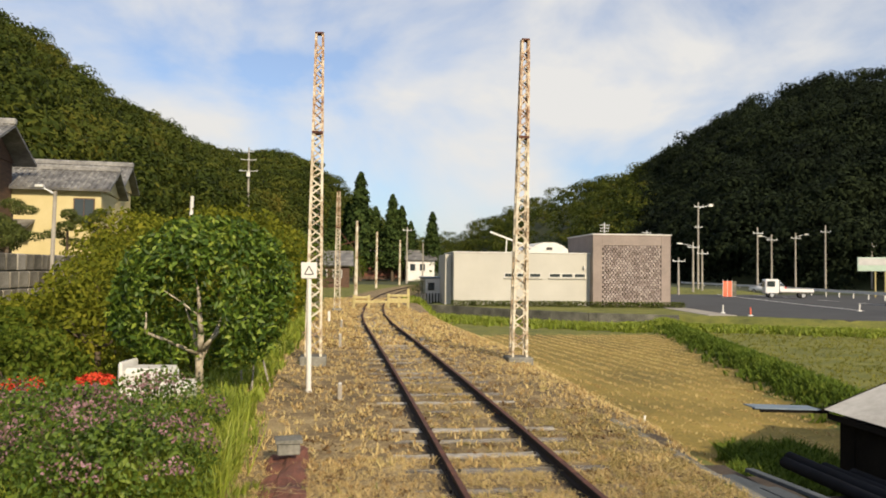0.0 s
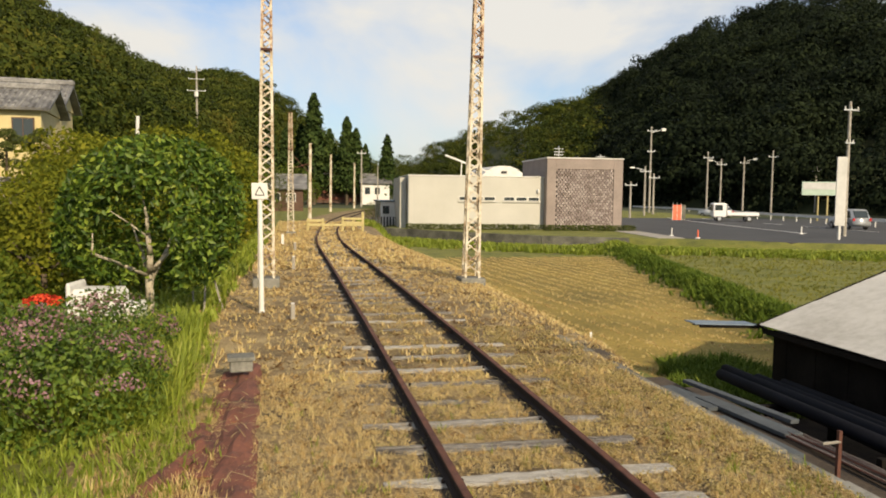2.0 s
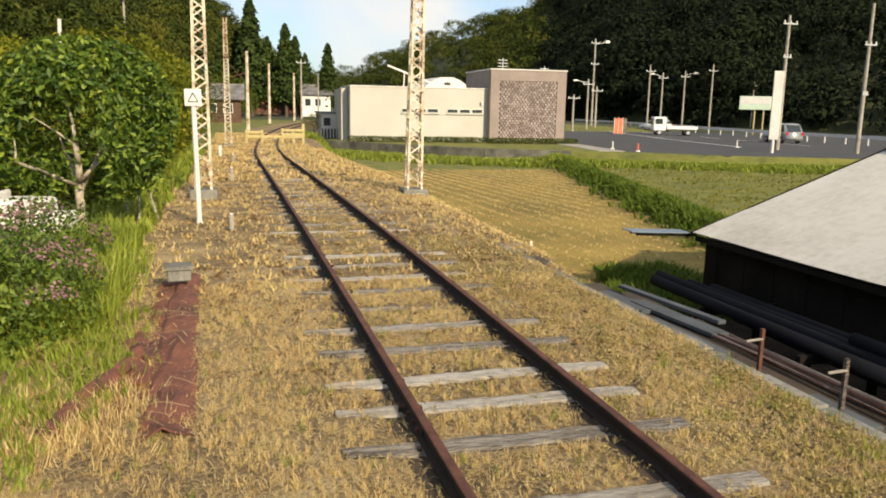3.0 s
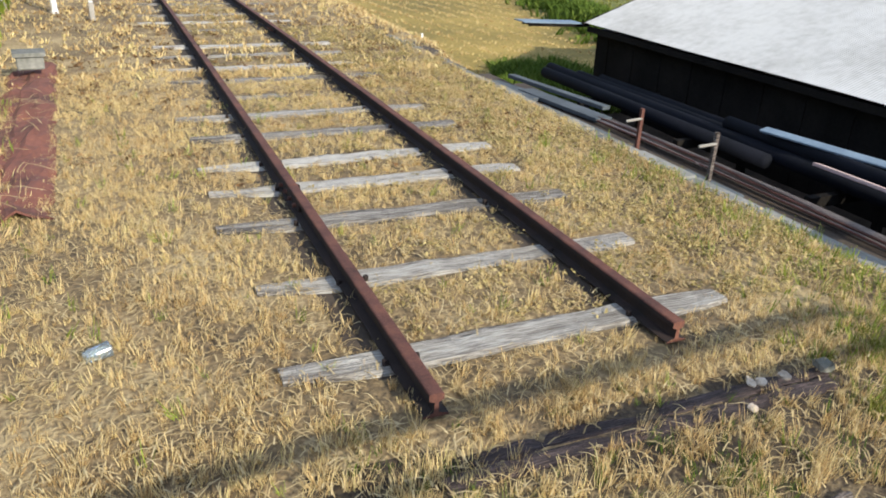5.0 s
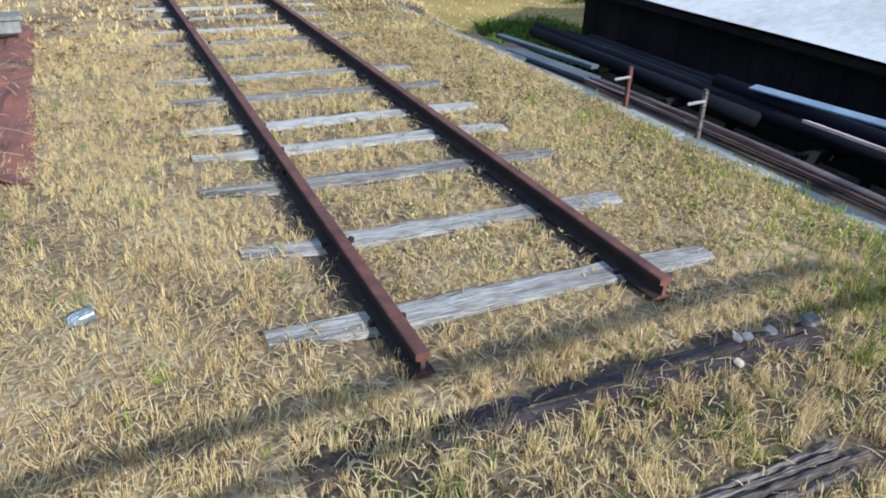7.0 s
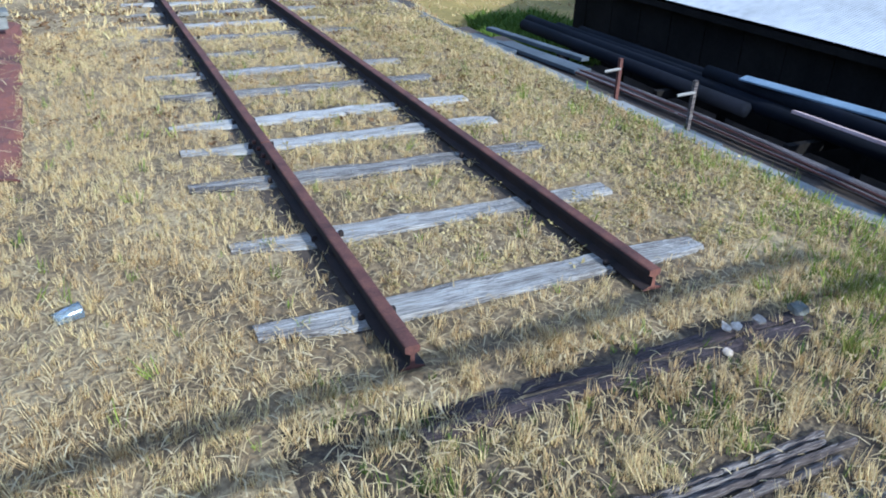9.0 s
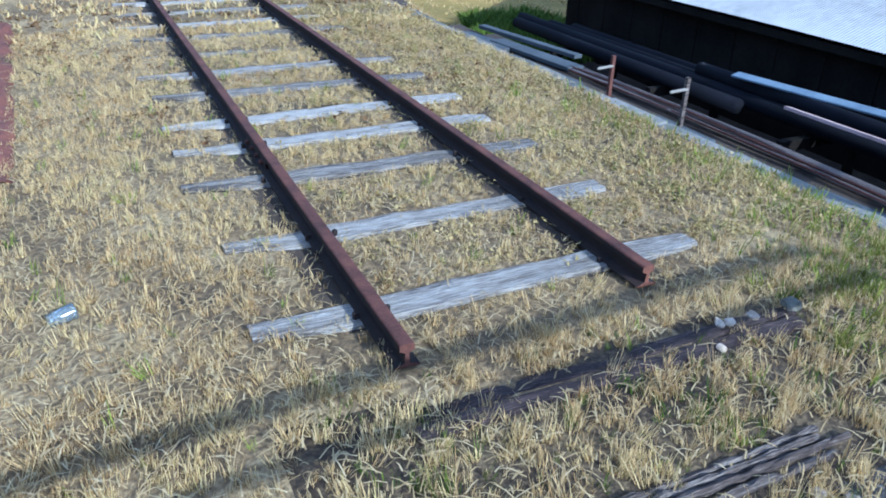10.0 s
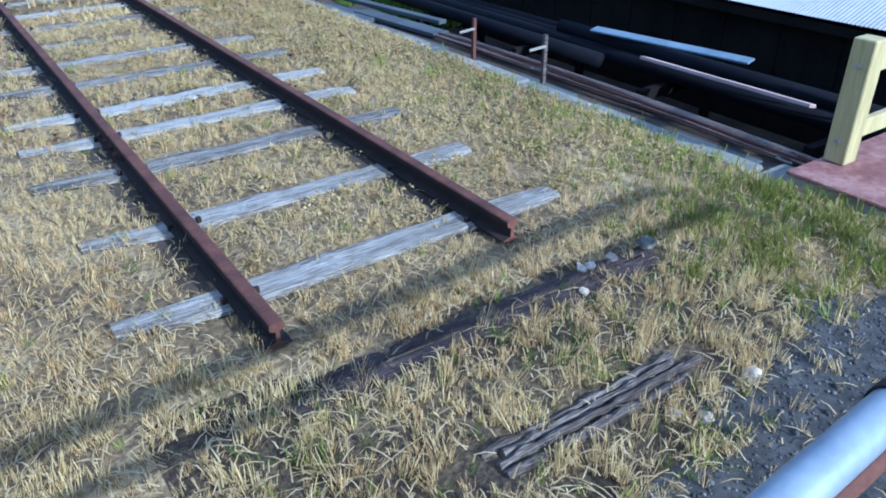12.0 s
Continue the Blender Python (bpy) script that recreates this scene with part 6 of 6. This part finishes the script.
M_CEDAR = leafy("cedar_spray", [(0.0, (0.016, 0.03, 0.009)), (0.5, (0.035, 0.06, 0.015)), (1.0, (0.07, 0.10, 0.025))], 0.8, 0.15, 0.3, 0.3)


def cedar(x, y, h, seed, n=2600):
    zz = float(ground_z(np.array(x), np.array(y)))
    root = thing("cedar_tree", pose(x, y, zz), "tall dark cedar with ragged tiered branches", "tree", "tall cedars")
    part("trunk", rodded((0, 0, -0.3), (0.1, 0, h * 0.97), 0.02 * h, 0.03, 8), M_DARKBARK, root)
    rng = np.random.default_rng(seed)
    t = rng.uniform(0.12, 1.0, n) ** 0.85
    tier = 1.0 - 0.45 * ((t * 11 + 0.3 * np.sin(t * 31)) % 1.0)
    r = (0.26 * h * (1 - t) ** 0.75 + 0.15) * tier * rng.uniform(0.3, 1.05, n)
    a = rng.uniform(0, 6.28, n) + 0.6 * np.sin(t * 40)
    p = np.stack([r * np.cos(a), r * np.sin(a), t * h - 0.12 * r], 1)
    d = np.stack([np.cos(a), np.sin(a), 0.5 + 0 * a], 1)
    leaves("crown", p, d, 0.055 * h, 0.03 * h, M_CEDAR, root, seed)


for k, (x, y, h) in enumerate(((2.4, 140, 20), (8.4, 140, 16), (10.2, 141, 14), (15.9, 140, 13), (5.4, 143, 14), (12.4, 146, 11.5), (0.2, 146, 15), (-2.6, 142, 14), (-5.5, 138, 15))):
    cedar(x, y, h, 400 + k, 2200)
for k, (x, y, rx, h) in enumerate(((4.5, 150, 4.0, 11), (9.0, 150, 4.0, 12), (12.0, 152, 4.0, 11), (-2.0, 120, 3.0, 7), (-6.0, 110, 3.5, 8), (1.0, 128, 2.5, 5), (16.5, 150, 3.0, 8), (5.2, 63, 0.9, 1.6), (-4.0, 72, 2.4, 5), (-6.5, 84, 3.0, 7), (-6.0, 64, 2.6, 6))):
    shrub("far_tree" if h > 3 else "far_shrub", x, y, (rx, rx, h * 0.5), h, 1500, (0.09 * rx, 0.05 * rx), M_MIDGREEN if k % 2 else M_HEDGE, "dense green broadleaf tree beyond the bend of the track", "tree", 450 + k, 16, "far trees")

# ---- retaining wall, road, cars ----
wall_field = tagged(new("wall_retaining"), "dark stained low retaining wall between field and building", "wall", kind="structure")
wx = [4.3, 7.0, 10.3, 12.4, 14.5, 17.0, 19.5]
for a, b in zip(wx[:-1], wx[1:]):
    ya, yb = float(wall_y(a)), float(wall_y(b))
    bm = barred((a, ya, -1.35), (b, yb, -1.35), 0.28, 0.86)
    part("wall_panel", bm, M_DARKCON, wall_field)
bm = bmesh.new()
out = [(24.3, 57.5), (23.2, 43.6), (28.0, 39.4), (60, 28.6), (120, 10), (140, 60), (75, 150), (44, 210), (30, 150), (25.5, 92)]
vs = [bm.verts.new((x, y, ROAD_Z + 0.012)) for x, y in out]
low = [bm.verts.new((x, y, ROAD_Z - 0.2)) for x, y in out]
bm.faces.new(vs)
for k in range(len(vs)):
    bm.faces.new((vs[k], low[k], low[(k + 1) % len(vs)], vs[(k + 1) % len(vs)]))
bmesh.ops.recalc_face_normals(bm, faces=bm.faces[:])
tagged(part("road", bm, M_ASPHALT), "wide grey asphalt road and forecourt", "road", kind="structure")
bm = boxed(-0.9, 0.9, 0, 15.0, -0.1, 0.03, 0.02)
ob = part("pavement", bm, M_CONCRETE)
ob.matrix_basis = pose(22.4, 43.6, ROAD_Z, 0, 0, -6.5)
tagged(ob, "pale concrete pavement slab strip beside the forecourt", "pavement", kind="structure")
bm = bmesh.new()
prev = None
for k in range(15):
    t = k / 14
    p = Vector((36.5 + 6.5 * t + 4 * t * t, 49.5 + 46 * t, ROAD_Z + 0.02))
    if prev:
        bar(bm, prev, p, 0.22, 0.012)
    prev = p
tagged(part("road_line", bm, M_WHITE), "worn white edge line on the asphalt", "road marking", kind="structure")
bm = bmesh.new()
for k in range(9):
    bar(bm, (45 + 0.6 * k, 52 + 7 * k, ROAD_Z + 0.02), (45.3 + 0.6 * k, 55.5 + 7 * k, ROAD_Z + 0.02), 0.16, 0.012)
tagged(part("road_dashes", bm, M_WHITE), "broken white centre line on the asphalt", "road marking", kind="structure")
guard = thing("guard_rail", pose(0, 0, ROAD_Z), "white steel guard rail with posts along the road", "guard rail")
gp = [(60.0, 22.0), (54.5, 36.0), (52.0, 48.0), (51.8, 58.0), (52.6, 68.0), (54.5, 80.0), (58.0, 96.0), (60.0, 112.0), (60.5, 130.0)]
for (xa, ya), (xb, yb) in zip(gp[:-1], gp[1:]):
    part("beam", barred((xa, ya, 0.72), (xb, yb, 0.72), 0.06, 0.3), M_WHITE, guard)
    for t in (0.0, 0.25, 0.5, 0.75):
        x, y = xa + (xb - xa) * t, ya + (yb - ya) * t
        part("post", rodded((x + 0.12, y, -0.2), (x + 0.12, y, 0.85), 0.07, sides=8), M_WHITE, guard)

M_CARWHITE, q1, q2, q3 = material("white_car_paint", 0.25)
q3.inputs["Base Color"].default_value = (0.72, 0.73, 0.74, 1)
M_CARSILVER, q1, q2, q3 = material("silver_car_paint", 0.3, 0.5)
q3.inputs["Base Color"].default_value = (0.42, 0.44, 0.46, 1)
M_TYRE = surface("tyre_rubber", [(0.3, (0.015, 0.015, 0.015)), (0.7, (0.03, 0.03, 0.03))], 5.0, 40.0, 0.9)
M_TAIL, q1, q2, q3 = material("red_lamp_lens", 0.2)
q3.inputs["Base Color"].default_value = (0.45, 0.02, 0.02, 1)


def wheel(parent, x, y, r):
    t = part("wheel", rodded((x - 0.09, y, r), (x + 0.09, y, r), r, sides=16), M_TYRE, parent)
    for s in (-1, 1):
        part("rim", rodded((x + s * 0.092, y, r), (x + s * 0.10, y, r), r * 0.6, sides=14), M_METAL, t)


def car(x, y, yaw, paint, label, van=False):
    root = thing("car", pose(x, y, ROAD_Z + 0.02, 0, 0, yaw), label, "car", "cars on the road")
    top = 1.75 if van else 1.5
    prof = [(-2.0, 0.28), (2.0, 0.28), (2.05, 0.6), (1.9, 0.85), (1.0, 0.95), (0.35 if not van else 0.75, top - 0.06), (-0.2, top), (-1.5, top - 0.03), (-1.95, 1.0), (-2.05, 0.6)]
    bm = bmesh.new()
    rings = []
    for sx, inset in ((-0.82, 0.0), (0.82, 0.0)):
        rings.append([bm.verts.new((sx * (0.86 if z > 1.1 else 1.0), yy, z)) for yy, z in prof])
    n = len(prof)
    for k in range(n):
        bm.faces.new((rings[0][k], rings[0][(k + 1) % n], rings[1][(k + 1) % n], rings[1][k]))
    bm.faces.new(rings[0][::-1])
    bm.faces.new(rings[1])
    bmesh.ops.recalc_face_normals(bm, faces=bm.faces[:])
    bmesh.ops.bevel(bm, geom=bm.edges[:], offset=0.06, segments=2, affect="EDGES")
    part("body", bm, paint, root, smooth=True)
    for s in (-1, 1):
        bm = bmesh.new()
        q = [bm.verts.new((s * 0.80, yy, z)) for yy, z in ((0.75, 1.0), (0.3, top - 0.16), (-1.4, top - 0.16), (-1.7, 1.0))] + [bm.verts.new((s * 0.735, yy, z)) for yy, z in ((0.75, 1.0), (0.3, top - 0.12), (-1.4, top - 0.12), (-1.7, 1.0))]
        for fc in ((0, 1, 2, 3), (7, 6, 5, 4), (0, 4, 5, 1), (1, 5, 6, 2), (2, 6, 7, 3), (3, 7, 4, 0)):
            bm.faces.new([q[i] for i in fc])
        part("side_window", bm, M_GLASS, root)
        part("tail_lamp", boxed(s * 0.72 - 0.1, s * 0.72 + 0.1, -2.09, -2.02, 0.75, 0.98, 0.01), M_TAIL, root)
        part("head_lamp", boxed(s * 0.6 - 0.16, s * 0.6 + 0.16, 1.96, 2.07, 0.62, 0.78, 0.01), M_WHITE, root)
    part("rear_window", barred((0, -1.98, 1.05), (0, -1.62, top - 0.14), 1.2, 0.03), M_GLASS, root)
    part("windscreen", barred((0, 1.02, 1.0), (0, 0.52, top - 0.12), 1.25, 0.03), M_GLASS, root)
    for s in (-1, 1):
        for yy in (-1.3, 1.3):
            wheel(root, s * 0.76, yy, 0.3)
    return root


car(51.5, 87.0, 25, M_CARWHITE, "white hatchback on the road by the guard rail")
car(79.0, 112.0, 60, M_CARWHITE, "white car parked beyond the guard rail", True)
car(84.5, 114.0, 55, M_CARSILVER, "silver van parked beyond the guard rail", True)
car(46.8, 57.5, -10, M_CARSILVER, "silver minivan by the roadside sign", True)
car(43.0, 112.0, 15, M_CARWHITE, "white car far along the road")
truck = thing("flatbed_truck", pose(46.0, 74.0, ROAD_Z + 0.02, 0, 0, 70), "small white flatbed truck on the road", "truck")
part("cab", boxed(-0.85, 0.85, 1.0, 2.4, 0.45, 2.0, 0.1), M_CARWHITE, truck)
part("windscreen", boxed(-0.7, 0.7, 2.402, 2.42, 1.15, 1.8), M_GLASS, truck)
for s in (-1, 1):
    part("side_window", boxed(s * 0.853 - 0.008, s * 0.853 + 0.008, 1.4, 2.2, 1.2, 1.8), M_GLASS, truck)
    for yy in (-1.4, 1.7):
        wheel(truck, s * 0.75, yy, 0.32)
part("bed", boxed(-0.85, 0.85, -2.4, 0.9, 0.55, 0.68, 0.02), M_DARKCON, truck)
for b in ((-0.85, -0.8, -2.4, 0.9), (0.8, 0.85, -2.4, 0.9), (-0.8, 0.8, -2.4, -2.35)):
    part("side_board", boxed(*b, 0.684, 1.0), M_CARWHITE, truck)
part("rear_guard", boxed(-0.8, 0.8, 0.9, 0.95, 0.684, 1.9), M_METAL, truck)
M_ORANGE = surface("orange_red_banner", [(0.3, (0.62, 0.10, 0.05)), (0.7, (0.75, 0.17, 0.09))], 1.5, 12.0, 0.7)
banner = thing("banner_stand", pose(40.4, 75.8, ROAD_Z), "orange-red advertising banners on a stand in the forecourt", "banner")
for k in range(3):
    part("banner_cloth", boxed(-0.75 + 0.55 * k, -0.28 + 0.55 * k, -0.02 + 0.05 * k, 0.02 + 0.05 * k, 0.1, 1.75), M_ORANGE if k < 2 else M_DARKCON, banner)
    part("banner_pole", rodded((-0.78 + 0.55 * k, 0.05 * k, 0), (-0.78 + 0.55 * k, 0.05 * k, 1.9), 0.03, sides=8), M_WHITE, banner)
for x, y in ((23.9, 46.4), (24.2, 43.5), (35.8, 49.0)):
    mp = thing("road_marker", pose(x, y, ROAD_Z), "slim red and white road marker post", "marker post", "marker posts")
    part("shaft", rodded((0, 0, 0), (0, 0, 0.55), 0.05, sides=8), M_WHITE if x < 24 or x > 30 else M_ORANGE, mp)
    part("foot", rodded((0, 0, 0.012), (0, 0, 0.08), 0.18, 0.1, 10), M_WHITE, mp)
utility_pole("utility_pole", 47.1, 96.5, ROAD_Z, 12.2, ((11.6, 0.7, 0), (8.8, 0.6, 0)), "tall concrete utility pole with a lamp arm by the road", lamp_side=1)
utility_pole("utility_pole", 37.0, 46.0, ROAD_Z, 9.5, ((8.9, 0.6, 0), (6.6, 0.35, 0)), "grey concrete utility pole beside the roadside sign")
utility_pole("utility_pole", 40.3, 42.0, ROAD_Z, 10.0, ((7.3, 0.5, 0), (4.0, 0.25, 0)), "leaning concrete utility pole by the field's corner")
for x, y, h, ls in ((60, 100, 8.2, -1), (64.6, 101.4, 8.6, 1), (57.6, 99.6, 9.2, 0), (44.4, 90, 5.6, 0), (42, 87.6, 6.4, -1), (75, 99, 7.4, 0), (90, 103, 7.4, 0), (38.4, 84, 4.4, 0), (67, 98, 9.5, 0)):
    utility_pole("utility_pole", x, y, ROAD_Z, h, ((h * 0.9, 0.8, 0),), "distant utility pole along the valley road", lamp_side=ls)
bsign = thing("blade_sign", pose(33.6, 42.3, ROAD_Z, 0, 0, -30), "tall narrow white roadside sign on a post", "sign")
part("panel", boxed(-0.3, 0.3, -0.09, 0.09, 0.9, 5.4, 0.02), M_WHITE, bsign)
part("post", rodded((0, 0, -0.3), (0, 0, 0.9), 0.1, sides=12), M_WHITE, bsign)
M_PALEGREEN = surface("pale_green_sign", [(0.3, (0.42, 0.56, 0.45)), (0.7, (0.55, 0.68, 0.57))], 1.0, 10.0, 0.5)
board = thing("hoarding", pose(60.0, 78.0, ROAD_Z, 0, 0, -35), "pale green and white roadside hoarding on two legs", "sign")
part("panel", boxed(-2.3, 2.3, -0.08, 0.08, 3.0, 4.6, 0.02), M_PALEGREEN, board)
part("white_band", boxed(-2.2, 2.2, -0.10, -0.084, 3.7, 4.5), M_WHITE, board)
for s in (-0.5, 0.5):
    part("leg", rodded((s, 0.1, -0.3), (s, 0.1, 3.0), 0.1, sides=10), M_YELLOWWOOD, board)
hall = thing("arched_roof_hall", pose(19.2, 72, ROAD_Z), "white arched-roof hall behind the cream building", "building")
bm = bmesh.new()
arc = [(-2.2, 0.0), (-2.2, 4.6), (-1.4, 5.2), (-0.6, 5.5), (0.6, 5.5), (1.4, 5.2), (2.2, 4.6), (2.2, 0.0)]
fr = [bm.verts.new((x, 0, z)) for x, z in arc]
bk = [bm.verts.new((x, 8, z)) for x, z in arc]
bm.faces.new(fr)
bm.faces.new(bk[::-1])
for k in range(len(arc)):
    bm.faces.new((fr[k], bk[k], bk[(k + 1) % len(arc)], fr[(k + 1) % len(arc)]))
bmesh.ops.recalc_face_normals(bm, faces=bm.faces[:])
part("shell", bm, M_WHITE, hall)
part("vent", boxed(-0.3, 0.3, -0.05, -0.004, 4.75, 5.0), M_BLACK, hall)
mast = thing("sloping_mast", pose(0, 0, 0), "sloping white mast behind the cream building's roof", "mast")
part("boom", barred((12.6, 69, 5.35), (18.6, 69, 3.2), 0.16, 0.16), M_WHITE, mast)
part("prop", barred((14.2, 69, 4.7), (13.9, 69, ROAD_Z), 0.1, 0.1, (0, 1, 0)), M_WHITE, mast)
for x, y in ((24.9, 72), (29.4, 72)):
    an = thing("roof_aerial", pose(x, y, ROAD_Z), "thin aerial mast behind the taupe block", "aerial", "aerials")
    part("mast", rodded((0, 0, 0), (0, 0, 7.6 if x < 26 else 6.9), 0.05, sides=6), M_METAL, an)
    for k in range(3 if x < 26 else 1):
        part("element", boxed(-0.5, 0.5, -0.02, 0.02, 6.7 + 0.3 * k - (0 if x < 26 else 0.1), 6.76 + 0.3 * k - (0 if x < 26 else 0.1)), M_METAL, an)
rng = np.random.default_rng(88)
n = 5200
hx = rng.uniform(6.8, 24.2, n)
hp = np.stack([hx, 54.8 - 0.055 * (hx - 6.8) - 1.0 * smoothstep(16.8, 17.3, hx) + rng.normal(0, 0.18, n), ROAD_Z + rng.uniform(0.0, 0.42, n)], 1)
tagged(leaves("hedge", hp, np.tile(np.array((0, -0.5, 0.8)), (n, 1)), 0.16, 0.09, M_HEDGE, None, 89), "low clipped hedge along the cream building's foot", "hedge", kind="stuff")
